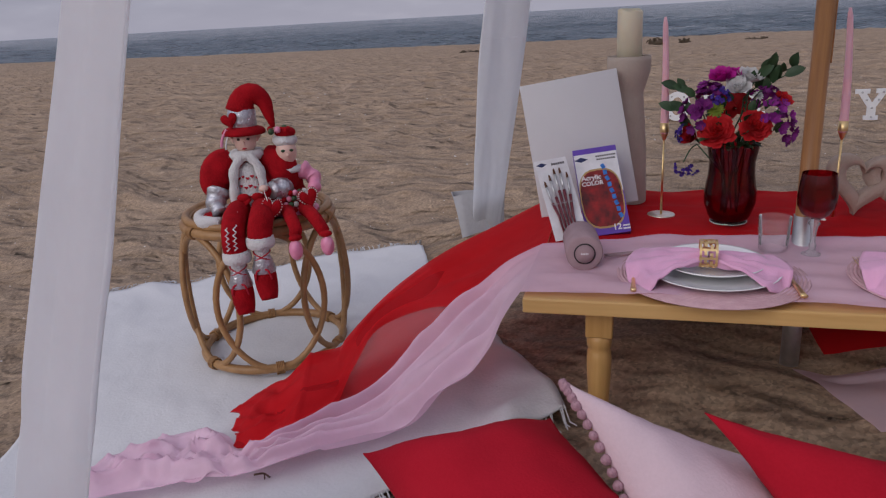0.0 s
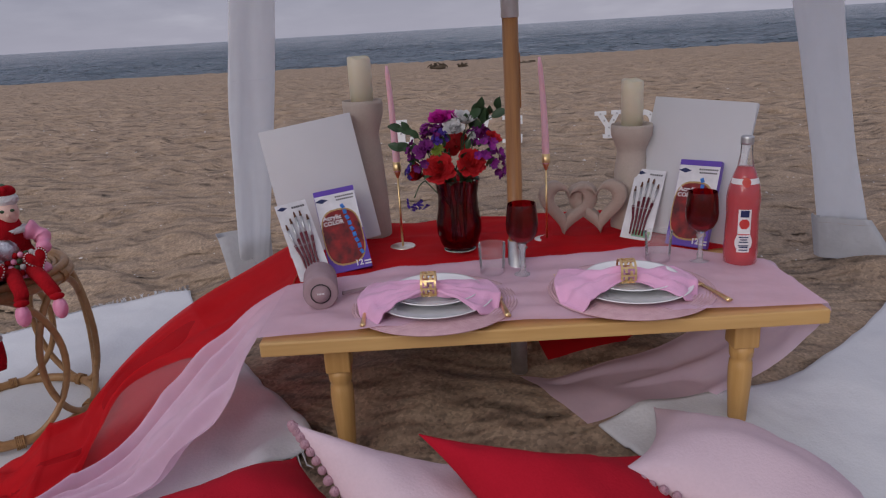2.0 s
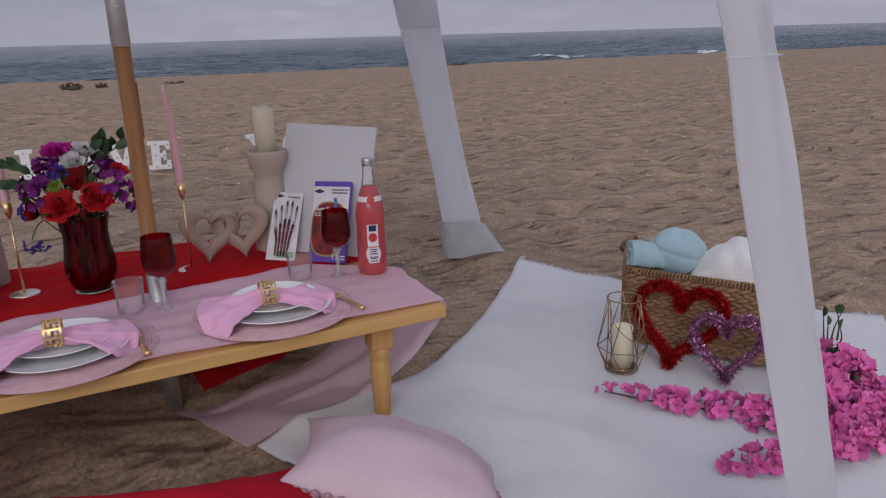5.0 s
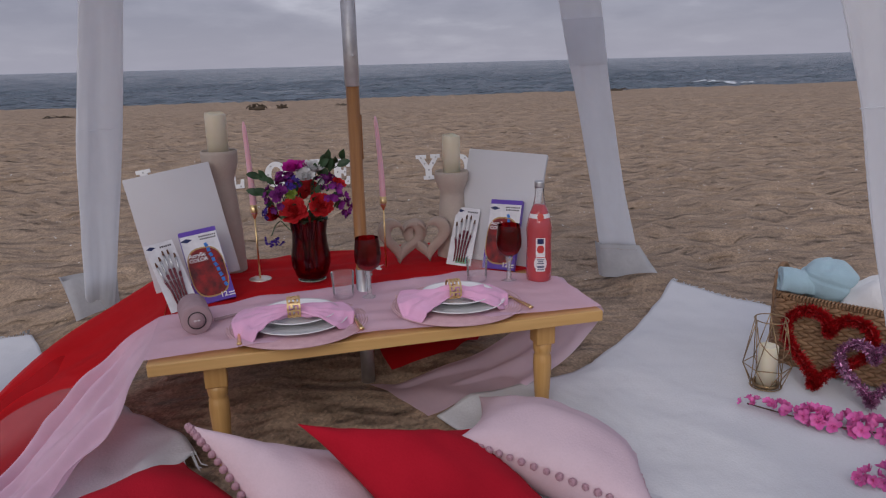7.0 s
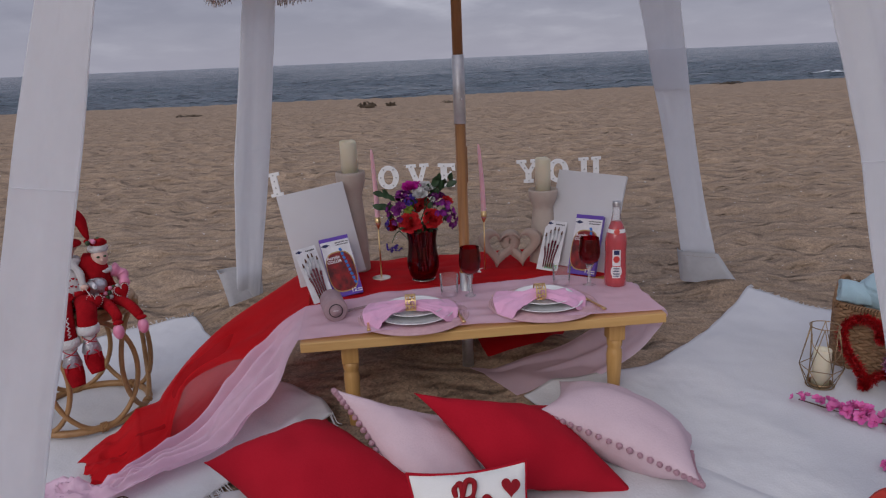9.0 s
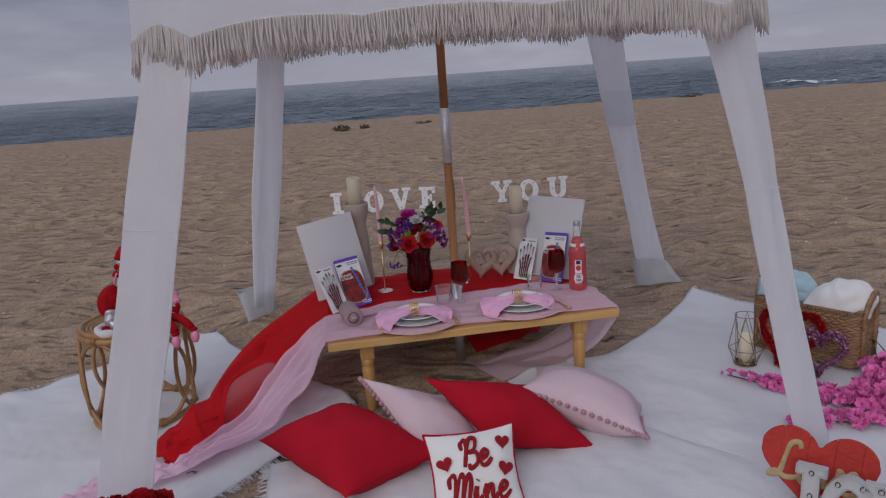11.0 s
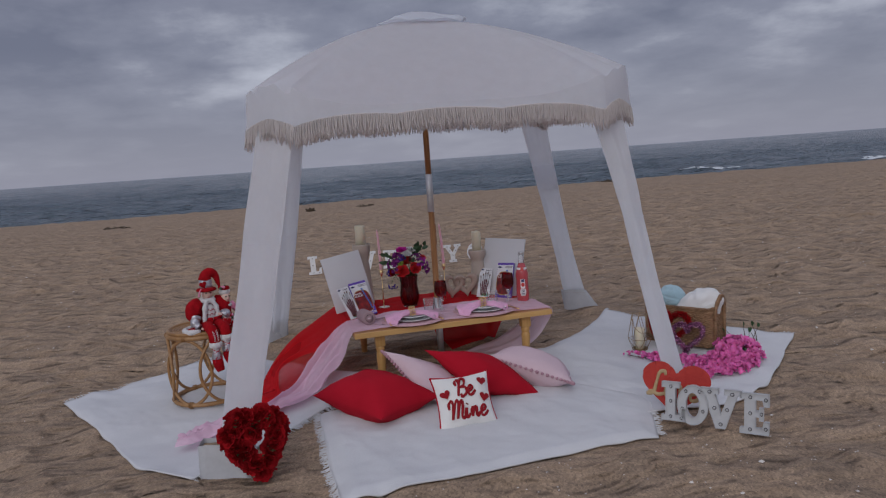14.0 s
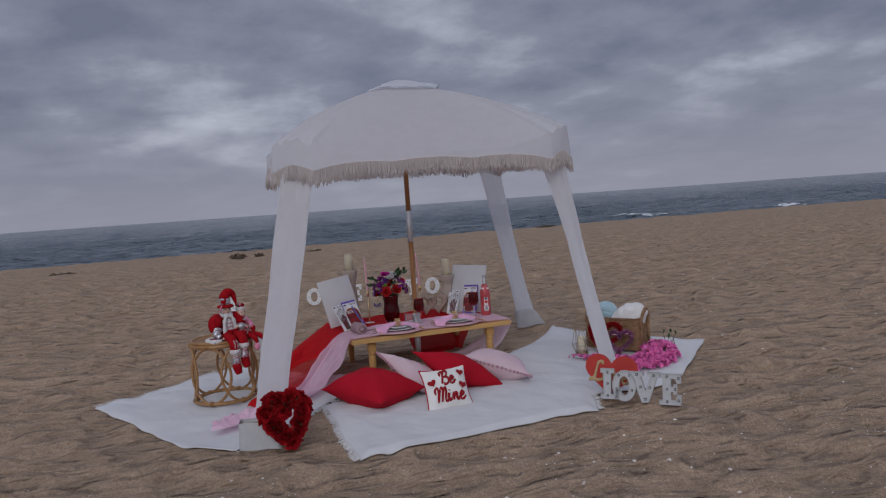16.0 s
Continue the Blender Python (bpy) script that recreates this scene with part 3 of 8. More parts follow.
def tent_leg(left, right, pocket, seams=(0.55,), seed=0, foot=((0, 0),) * 4, cuff=False):
    """A flat sleeve of cloth hung round a splayed pole; its two edges are given from the eave to the foot."""
    bm = bmesh.new()
    N, R = 40, 44
    base = Vector((POLE_X, POLE_Y, 0.09))
    L, E = [smooth_line([Vector(p) - base for p in side], N) for side in (left, right)]

    def across(q):
        i = min(N - 1, int(q * N))
        l, r = L[i].lerp(L[i + 1], q * N - i), E[i].lerp(E[i + 1], q * N - i)
        h = (r - l) / 2
        return (l + r) / 2, h, h.cross(L[i + 1] - L[i]).normalized()

    rows = []
    for k in range(N + 1):
        q = k / N
        c, h, nrm = across(q)
        row = []
        for e in range(R):
            ang = 2 * math.pi * e / R
            u, w = math.cos(ang), math.sin(ang)
            th = 0.008 + 0.005 * nz(q * 3, e * 0.3, seed)
            drift = u + 0.22 * nz(q * 1.6, seed * 3.1, 4) + 0.10 * nz(q * 4, u, seed)
            fold = 0.0055 * math.sin(drift * 4.2 + seed * 1.7 + (0 if w > 0 else 1.3)) * (0.45 + 0.55 * math.sin(math.pi * min(1, q * 1.1)))
            crease = 0.004 * max(0, 1 - 6 * abs(nz(drift * 2.2, q * 2.6, seed + 9)))
            row.append(bm.verts.new(c + h * u + nrm * (w * th + fold + crease) + h.normalized() * 0.006 * nz(q * 5, u * 2, seed + 5)))
        rows.append(row)
    for a, b in zip(rows, rows[1:]):
        for e in range(R):
            g = (e + 1) % R
            bm.faces.new((a[e], b[e], b[g], a[g]))
    bm.faces.new(rows[-1])
    leg = part("leg", bm, SLEEVE_WHITE, tent, "white fabric leg sleeve")
    for q in seams:
        bm = bmesh.new()
        c, h, nrm = across(q)
        pts = [c + h * 1.0 * math.cos(a) + nrm * 0.013 * math.sin(a) for a in [2 * math.pi * i / 24 for i in range(24)]]
        tube(bm, pts, 0.0013, 5, closed=True)
        part("seam", bm, SLEEVE_WHITE, leg, "stitched hem")
    if cuff:
        # a second layer of cloth wrapped round the sleeve between its two hems
        bm = bmesh.new()
        bands = []
        for k in range(9):
            c, h, nrm = across(seams[0] + (seams[1] - seams[0]) * k / 8)
            bands.append([bm.verts.new(c + h * 1.015 * math.cos(2 * math.pi * i / 32) + nrm * (0.020 + 0.002 * nz(i * 0.5, k * 0.4, seed)) * math.sin(2 * math.pi * i / 32)) for i in range(32)])
        for a, b in zip(bands, bands[1:]):
            for i in range(32):
                bm.faces.new((a[i], b[i], b[(i + 1) % 32], a[(i + 1) % 32]))
        part("cuff", bm, SLEEVE_WHITE, leg, "doubled band of thin cloth")
    if pocket:
        bm = bmesh.new()
        p = [Vector(x) - Vector((POLE_X, POLE_Y, 0.09)) for x in pocket]   # back-left, back-right, front-right, front-left, height
        hgt = p[4].z + 0.09
        rows = []
        for k in range(7):
            q = k / 6
            quad = [Vector((a.x, a.y, a.z)) for a in p[:4]]
            mid_p = sum(quad, Vector()) / 4
            ring = []
            for e in range(24):
                s = e / 6
                i = int(s)
                a, b = quad[i] + Vector((*foot[i], 0)) * (1 - q), quad[(i + 1) % 4] + Vector((*foot[(i + 1) % 4], 0)) * (1 - q)
                c = a.lerp(b, s - i)
                c = mid_p + (c - mid_p) * (1.0 + 0.10 * (1 - q) * math.sin(math.pi * (s - i)) - 0.05 * q)
                c.z += hgt * q + 0.012 * nz(s * 2, q * 3, seed) * q
                ring.append(bm.verts.new(c))
            rows.append(ring)
        for a, b in zip(rows, rows[1:]):
            for e in range(24):
                g = (e + 1) % 24
                bm.faces.new((a[e], a[g], b[g], b[e]))
        mid_t = sum((v.co for v in rows[-1]), Vector()) / 24
        heap = [mid_t + (v.co - mid_t) * 0.97 - Vector((0, 0, 0.022)) for v in rows[-1]]
        bag = part("sand_pocket", bm, POCKET_GREY, leg, "pale grey sand pocket")
        bm = bmesh.new()
        rim = [bm.verts.new(p) for p in heap]
        for g in range(24):
            bm.faces.new((rim[g], rim[(g + 1) % 24], bm.verts.new(mid_t + Vector((0, 0, -0.006)))))
        part("sand_fill", bm, SAND, bag, "sand filling the pocket")
    return leg


tent_leg(((-0.962, -0.562, 1.60), (-1.122, -0.746, 0.80), (-1.275, -0.90, 0.02)), ((-0.785, -0.695, 1.58), (-0.942, -0.806, 0.80), (-1.11, -0.92, 0.02)),
         ((-1.33, -0.86, 0.0), (-1.15, -0.90, 0.0), (-1.11, -1.02, 0.0), (-1.34, -0.96, 0.0), (0, 0, 0.16)), (0.36,), 1)
tent_leg(((0.705, -0.60, 1.58), (0.80, -0.725, 1.10), (0.868, -0.77, 0.70), (1.0, -0.87, 0.0)), ((0.885, -0.60, 1.58), (0.928, -0.705, 1.10), (0.965, -0.80, 0.70), (1.11, -0.865, 0.0)), None, (0.42,), 2)
tent_leg(((0.836, 1.13, 1.62), (1.032, 1.193, 0.80), (1.178, 1.235, 0.12)), ((1.012, 1.05, 1.62), (1.155, 1.105, 0.80), (1.325, 1.15, 0.12)),
         ((1.125, 1.235, 0.1), (1.29, 1.16, 0.1), (1.30, 1.11, 0.1), (1.13, 1.185, 0.1), (0, 0, 0.16)), (0.214, 0.327), 3, cuff=True, foot=((0.03, 0), (0.07, 0), (0.10, -0.03), (0.03, 0)))
tent_leg(((-0.888, 1.009, 1.62), (-1.045, 1.115, 0.80), (-1.150, 1.25, 0.06)), ((-0.768, 1.11, 1.62), (-0.903, 1.215, 0.80), (-1.05, 1.30, 0.06)),
         ((-1.245, 1.265, 0.08), (-1.05, 1.37, 0.08), (-1.01, 1.31, 0.08), (-1.20, 1.19, 0.08), (0, 0, 0.18)), (0.45,), 4, foot=((0.07, 0.0), (0, 0), (-0.02, 0.0), (0.03, 0)))

bm = bmesh.new()
lathe(bm, [(0.016, -0.1), (0.019, 0.0), (0.019, 0.948)], 20)
pole = part("centre_pole", bm, POLE_WOOD, tent, "varnished wooden centre pole")
bm = bmesh.new()
lathe(bm, [(0.0195, 0.945), (0.021, 0.947), (0.021, 1.178), (0.0195, 1.18)], 20)
ball(bm, (0.006, -0.0205, 1.03), 0.004)
part("metal_sleeve", bm, STEEL, pole, "dull steel joining sleeve")
bm = bmesh.new()
lathe(bm, [(0.018, 1.175), (0.018, 2.02), (0.006, 2.06)], 20)
part("upper_pole", bm, POLE_WOOD, pole)
bm = bmesh.new()
lathe(bm, [(0.0196, -0.09), (0.0215, -0.09), (0.0215, 0.40), (0.0196, 0.40)], 20)
part("lower_tube", bm, STEEL, pole, "steel lower tube")
bm = bmesh.new()
box(bm, (0.008, 0.006, 0.13), pose(0.018, 0, 0.80), 0.002)
part("clip", bm, POLE_WOOD, pole)

# ---- white throws on the sand ----
def throw_height(x, y, seed, lift):
    w = 0.010 * nz(x * 3.1, y * 2.4, seed) + 0.007 * nz(x * 8, y * 7, seed + 3) + 0.003 * nz(x * 26, y * 21, seed + 6) + 0.014 * (0.2 - abs(nz(x * 2.7 + y * 2.3, y * 1.2 - x * 0.7, seed + 5)))
    return ground(x, y) + mounds(x, y) + lift + max(-0.006, w)


def throw(name, label, left, right, lift, seed, fringes=(), extra=None):
    """A cloth between two long edges (lists of plan points), laid on the sand, with frayed ends."""
    L, R = smooth_line([(*p, 0) for p in left], 90), smooth_line([(*p, 0) for p in right], 90)

    def place(u, v):
        i = min(89, int(u * 90))
        t = u * 90 - i
        a, b = L[i].lerp(L[i + 1], t), R[i].lerp(R[i + 1], t)
        p = a.lerp(b, v)
        e = min(u, 1 - u, v, 1 - v)
        if e < 0.001:
            p.x += 0.010 * nz(p.x * 7, p.y * 7, seed)
            p.y += 0.010 * nz(p.x * 7, p.y * 7, seed + 9)
        k = min(1.0, e / 0.05)
        z = throw_height(p.x, p.y, seed, lift)
        z = max(k * z + (1 - k) * (sand_height(p.x, p.y) + 0.012), sand_height(p.x, p.y) + 0.008)
        if extra:
            z += extra(p.x, p.y)
        return (p.x, p.y, z)

    root = thing(name, pose(0, 0, 0), label, "throw blanket", "throws on the sand")
    bm = bmesh.new()
    sheet(bm, place, 90, 90, 0.006)
    part("cloth", bm, RUG_WHITE, root)
    r = random.Random(seed)
    for edge in fringes:
        v, f = [], []
        for k in range(210):
            s = r.random()
            u, w = {"start": (0, s), "end": (1, s), "left": (s, 0), "right": (s, 1)}[edge]
            iu, iw = {"start": (0.02, s), "end": (0.98, s), "left": (s, 0.02), "right": (s, 0.98)}[edge]
            a, b = Vector(place(u, w)), Vector(place(iu, iw))
            d = (a - b)
            d.z = 0
            d.normalize()
            side = Vector((-d.y, d.x, 0))
            ln = r.uniform(0.015, 0.04)
            bend = r.uniform(-0.5, 0.5)
            base = len(v)
            for q, ww in ((-0.1, 0.0014), (0.5, 0.0014), (1, 0.0005)):
                c = a + d * ln * q + side * bend * ln * q * q
                z = max(c.z, throw_height(c.x, c.y, seed, 0.008)) if q < 0 else sand_height(c.x, c.y) + 0.014 - 0.006 * q
                v += [(c.x + side.x * ww, c.y + side.y * ww, z), (c.x - side.x * ww, c.y - side.y * ww, z), (c.x, c.y, z + 0.003)]
            for lv in range(2):
                for e in range(3):
                    g = (e + 1) % 3
                    f.append((base + lv * 3 + e, base + lv * 3 + g, base + lv * 3 + 3 + g, base + lv * 3 + 3 + e))
        tagged(raw("frayed_edge", v, f, RUG_WHITE, root, "frayed white threads", False), kind="stuff")
    return root


def gathered(x, y):
    """The crumpled corner beside the table."""
    d = math.hypot((x + 0.62) / 0.26, (y + 0.12) / 0.3)
    return 0.05 * math.exp(-d * d * 1.4) * (0.8 + 0.9 * nz(x * 9, y * 6, 2))


throw("throw_blanket", "white cotton throw with frayed ends spread under the rattan stool",
      [(-2.36, 0.42), (-1.93, -0.25), (-1.66, -0.73), (-1.37, -0.98)],
      [(-1.36, 1.21), (-1.13, 0.78), (-0.66, 0.14), (-0.50, -0.10)], 0.014, 11, ("start", "end"), gathered)
throw("throw_blanket", "white cotton throw with a frayed side spread under the cushions",
      [(-0.80, -0.42), (-0.79, -0.62), (-0.775, -0.84), (-0.755, -1.12), (-0.72, -1.39)],
      [(0.44, -0.18), (0.62, -0.41), (0.90, -0.69), (0.85, -0.93), (0.765, -1.165)], 0.030, 23, ("left", "right"))
throw("throw_blanket", "white cotton throw with frayed corner spread under the picnic basket",
      [(0.15, -0.03), (0.72, 0.27), (1.41, 1.01)],
      [(0.80, -0.92), (1.50, -0.80), (2.31, 0.0)], 0.010, 37, ("end",))

# ---- low table ----
TABLE = pose(-0.011, 0.322, 0.0, 0, 0, 5.0)
TOP = 0.408
table = thing("low_table", TABLE @ pose(0, 0, 0.08), "low honey-coloured pine picnic table on turned legs", "table")
for k in range(6):
    w = 0.90 / 6
    bm = bmesh.new()
    box(bm, (1.208, w - 0.002, 0.032), pose(0, -0.45 + w * (k + 0.5), TOP - 0.016 - 0.08), 0.004)
    part("plank", bm, PINE, table, smooth=False)
for sx_, sy_ in ((-1, -1), (1, -1), (-1, 1), (1, 1)):
    bm = bmesh.new()
    box(bm, (0.056, 0.056, 0.07), pose(0, 0, TOP - 0.032 - 0.035 - 0.08), 0.004)
    lathe(bm, [(0.015, -0.05), (0.018, 0.0), (0.0215, 0.06), (0.0255, 0.13), (0.0265, 0.165), (0.025, 0.186), (0.0215, 0.192), (0.0255, 0.199), (0.0265, 0.21), (0.027, 0.23)], 20)
    part("leg", bm, PINE_TURNED, table, "turned pine leg").matrix_local = pose(sx_ * 0.452, sy_ * 0.355 - 0.02, 0)
for sx_ in (-1, 1):
    bm = bmesh.new()
    box(bm, (0.05, 0.62, 0.022), pose(sx_ * 0.37, -0.02, TOP - 0.032 - 0.0111 - 0.08), 0.002)
    part("batten", bm, PINE, table)


# ---- cushions ----
def cushion_mesh(bm, d1, d2, thick, N=26, seed=0, sag=0.0, pinch=0.12):
    """A stuffed cushion whose half diagonals are d1 and d2."""
    d1, d2 = Vector(d1), Vector(d2)
    nrm = d1.cross(d2).normalized()
    e1, e2 = (d1 - d2) / 2, (d1 + d2) / 2
    sides = []
    for sgn in (1, -1):
        rows = []
        for i in range(N + 1):
            row = []
            for j in range(N + 1):
                s, t = 2 * i / N - 1, 2 * j / N - 1
                s, t = math.sin(s * math.pi / 2), math.sin(t * math.pi / 2)
                ps = s * (1 - pinch * (1 - t * t))
                pt = t * (1 - pinch * (1 - s * s))
                prof = max(0.0, (1 - abs(s) ** 2.6)) ** 0.62 * max(0.0, (1 - abs(t) ** 2.6)) ** 0.62
                rim = (1 - max(abs(s), abs(t)))
                wr = 0.010 * nz(s * 2.2, t * 2.2, seed) + 0.006 * nz(s * 6, t * 6, seed + 3) * (1 - rim)
                z = sgn * (thick * prof + (0.0015 if prof == 0 else 0)) + wr * min(1, prof * 3)
                row.append(e1 * ps + e2 * pt + nrm * z)
            rows.append(row)
        vs = [[bm.verts.new(p) for p in row] for row in rows]
        for i in range(N):
            for j in range(N):
                q = (vs[i][j], vs[i + 1][j], vs[i + 1][j + 1], vs[i][j + 1])
                bm.faces.new(q if sgn > 0 else q[::-1])
        sides.append(vs)
    a, b = sides
    ring = [(i, 0) for i in range(N)] + [(N, j) for j in range(N)] + [(i, N) for i in range(N, 0, -1)] + [(0, j) for j in range(N, 0, -1)]
    for p, q in zip(ring, ring[1:] + ring[:1]):
        bm.faces.new((a[p[0]][p[1]], b[p[0]][p[1]], b[q[0]][q[1]], a[q[0]][q[1]]))
    return [a[p[0]][p[1]].co.copy() for p in ring]


def cushion(label, centre, d1, d2, thick, material, seed, pom=(), piping=None):
    root = thing("cushion", pose(*centre), label, "cushion", "cushions on the throw")
    bm = bmesh.new()
    ring = cushion_mesh(bm, d1, d2, thick, seed=seed)
    part("cover", bm, material, root)
    if piping:
        bm = bmesh.new()
        tube(bm, ring, 0.004, 6, closed=True)
        part("piping", bm, piping, root, "red braided piping")
    n = len(ring) // 4
    r = random.Random(seed)
    for side in pom:
        line = ring[side * n:(side + 1) * n]
        total = 24
        for k in range(total):
            f = (k + 0.3) / total * (len(line) - 1)
            i = int(f)
            p = line[i].lerp(line[min(i + 1, len(line) - 1)], f - i)
            out = p.normalized()
            bm = bmesh.new()
            bmesh.ops.create_icosphere(bm, subdivisions=2, radius=r.uniform(0.0085, 0.0102))
            for v in bm.verts:
                v.co *= 1 + 0.13 * nz(v.co.x * 260, v.co.y * 260, v.co.z * 260 + k)
            part("pompom", bm, POMPOM, root, "dusty pink pompom").matrix_local = Matrix.Translation(p + out * 0.008 - Vector((0, 0, 0.004)))
    return root


cushion("large plain crimson cotton cushion leaning on the throw", (-0.50, -0.525, 0.150), (-0.33, 0.085, 0.015), (0.0, 0.27, 0.035), 0.12, RED_COTTON, 3)
cushion("blush pink cotton cushion with pompom trim", (-0.19, -0.47, 0.175), (-0.25, 0.054, 0.185), (0.075, 0.12, 0.045), 0.075, PINK_COTTON, 5, (1,))
cushion("large plain crimson cotton cushion propped against others", (0.10, -0.48, 0.185), (-0.315, 0.055, 0.155), (0.09, 0.14, 0.05), 0.085, RED_COTTON, 7)
cushion("blush pink cotton cushion with pompom trim lying tilted", (0.4135, -0.33, 0.146), (-0.2715, -0.09, 0.116), (-0.1415, 0.27, 0.031), 0.100, PINK_COTTON, 9, (0, 1))

# ---- more materials ----
WHITE_CANVAS = mat("primed_artist_canvas", (0.66, 0.655, 0.67), (0.62, 0.615, 0.63), rough=0.85, scale=6, bump=0.3, bscale=500, depth=0.002)
CERAMIC = mat("chalky_white_china", (0.88, 0.88, 0.89), (0.85, 0.85, 0.86), rough=0.22, scale=5, bump=0.0, coat=0.3)
GOLD = mat("polished_gold_metal", (0.93, 0.70, 0.36), (0.82, 0.56, 0.25), rough=0.3, metal=1.0, scale=40, bump=0.05)
BRASS_DISC = mat("pale_gold_disc", (0.95, 0.88, 0.78), (0.88, 0.78, 0.64), rough=0.3, metal=1.0, scale=30, bump=0.02)
MAT_PINK = mat("woven_pink_placemat", (0.66, 0.43, 0.47), (0.56, 0.34, 0.38), rough=0.8, scale=40, bump=0.4, bscale=400, depth=0.003)
NAPKIN = mat("orchid_pink_napkin", (0.77, 0.42, 0.62), (0.72, 0.37, 0.56), rough=0.85, scale=10, bump=0.3, bscale=260, depth=0.002, sheen=0.2)


def thin_glass(name, tint, clear, gloss=1.45, body=None):
    """Glass: tinted see-through with a sharp reflection, and a cloudy share of its own colour."""
    m = bpy.data.materials.new(name)
    m.use_nodes = True
    n, l = m.node_tree.nodes, m.node_tree.links
    p, out = n["Principled BSDF"], n["Material Output"]
    co, nt = n.new("ShaderNodeTexCoord"), n.new("ShaderNodeTexNoise")
    nt.inputs["Scale"].default_value = 18
    l.new(co.outputs["Object"], nt.inputs["Vector"])
    mr = n.new("ShaderNodeMapRange")
    mr.inputs["To Min"].default_value, mr.inputs["To Max"].default_value = 0.03, 0.12
    l.new(nt.outputs[0], mr.inputs["Value"])
    l.new(mr.outputs[0], p.inputs["Roughness"])
    p.inputs["Base Color"].default_value = (*(body or tint), 1)
    p.inputs["Coat Weight"].default_value = 0.4
    tr, gl, fr, a, b = n.new("ShaderNodeBsdfTransparent"), n.new("ShaderNodeBsdfGlossy"), n.new("ShaderNodeFresnel"), n.new("ShaderNodeMixShader"), n.new("ShaderNodeMixShader")
    tr.inputs[0].default_value = (*tint, 1)
    gl.inputs["Roughness"].default_value = 0.04
    fr.inputs["IOR"].default_value = gloss
    l.new(fr.outputs[0], a.inputs[0])
    l.new(tr.outputs[0], a.inputs[1])
    l.new(gl.outputs[0], a.inputs[2])
    b.inputs[0].default_value = clear
    l.new(p.outputs[0], b.inputs[1])
    l.new(a.outputs[0], b.inputs[2])
    l.new(b.outputs[0], out.inputs[0])
    return m


GLASS = thin_glass("clear_glass", (0.985, 0.99, 0.99), 0.88, 1.22, (0.86, 0.86, 0.88))
CUT_GLASS = thin_glass("cut_clear_glass", (0.95, 0.95, 0.96), 0.74, 1.45, (0.84, 0.83, 0.85))
RED_GLASS = thin_glass("ruby_glass", (0.58, 0.010, 0.02), 0.74, 1.42, (0.10, 0.002, 0.004))
VASE_GLASS = thin_glass("deep_ruby_vase_glass", (0.58, 0.012, 0.03), 0.74, 1.42, (0.06, 0.001, 0.004))
PINK_DRINK = mat("pink_lemonade", (0.80, 0.15, 0.17), (0.74, 0.12, 0.14), rough=0.05, scale=3, bump=0.0, trans=0.55, ior=1.2, coat=1.0)
LABEL_WHITE = mat("white_paper_label", (0.80, 0.78, 0.79), rough=0.5, scale=30, bump=0.05)
LABEL_NAVY = mat("navy_print", (0.015, 0.025, 0.10), rough=0.5, bump=0)
LABEL_RED = mat("strawberry_red_print", (0.55, 0.02, 0.03), (0.5, 0.1, 0.05), rough=0.5, bump=0)
IVORY_WAX = mat("ivory_wax", (0.78, 0.72, 0.55), (0.74, 0.67, 0.49), rough=0.45, scale=12, bump=0.05, sub=0.3)
PINK_WAX = mat("pink_wax", (0.88, 0.52, 0.58), (0.84, 0.47, 0.54), rough=0.38, scale=12, bump=0.03, sub=0.3)
STONE = mat("ribbed_beige_ceramic", (0.53, 0.45, 0.385), (0.46, 0.385, 0.325), rough=0.85, scale=14, bump=0.35, bscale=160, depth=0.003)
HEART_CLAY = mat("taupe_clay", (0.46, 0.36, 0.30), (0.40, 0.31, 0.255), rough=0.9, scale=22, bump=0.5, bscale=180, depth=0.004)
SPEAKER = mat("mauve_fabric_mesh", (0.42, 0.29, 0.31), (0.36, 0.245, 0.265), rough=0.85, scale=30, bump=0.5, bscale=700, depth=0.002)
DARK = mat("dark_rubber", (0.05, 0.035, 0.04), rough=0.6, bump=0)
PURPLE_CARD = mat("purple_card", (0.13, 0.06, 0.42), (0.115, 0.05, 0.37), rough=0.35, scale=20, bump=0.02)
WHITE_CARD = mat("white_card", (0.78, 0.77, 0.79), rough=0.4, scale=30, bump=0.02)
PAINT_RED = mat("dark_rose_print", (0.36, 0.010, 0.010), (0.004, 0.003, 0.005), rough=0.4, scale=26, bump=0.0, bscale=60)
OCHRE = mat("ochre_print", (0.48, 0.31, 0.12), rough=0.4, bump=0)
BLUE_PRINT = mat("bright_blue_print", (0.04, 0.22, 0.62), (0.02, 0.10, 0.40), rough=0.4, scale=120, bump=0)
BRISTLE = mat("brown_bristle", (0.13, 0.055, 0.03), rough=0.9, scale=90, bump=0.3)
MAROON = mat("maroon_lacquer", (0.15, 0.022, 0.035), rough=0.25, bump=0)
TEAL_PRINT = mat("teal_print", (0.10, 0.42, 0.36), (0.35, 0.40, 0.15), rough=0.5, scale=60, bump=0)
RATTAN = wood("honey_rattan", (0.40, 0.225, 0.095), (0.27, 0.14, 0.055), (18, 18, 18), 0.42)
RATTAN_BIND = mat("rattan_binding", (0.36, 0.19, 0.07), (0.24, 0.12, 0.045), rough=0.5, scale=60, bump=0.4, bscale=200)
HYACINTH = wood("water_hyacinth", (0.33, 0.19, 0.10), (0.18, 0.098, 0.05), (22, 22, 40), 0.65)
TOWEL_BLUE = mat("pale_blue_terry", (0.40, 0.57, 0.64), (0.35, 0.51, 0.58), rough=1.0, scale=14, bump=0.8, bscale=260, depth=0.006, sheen=0.3)
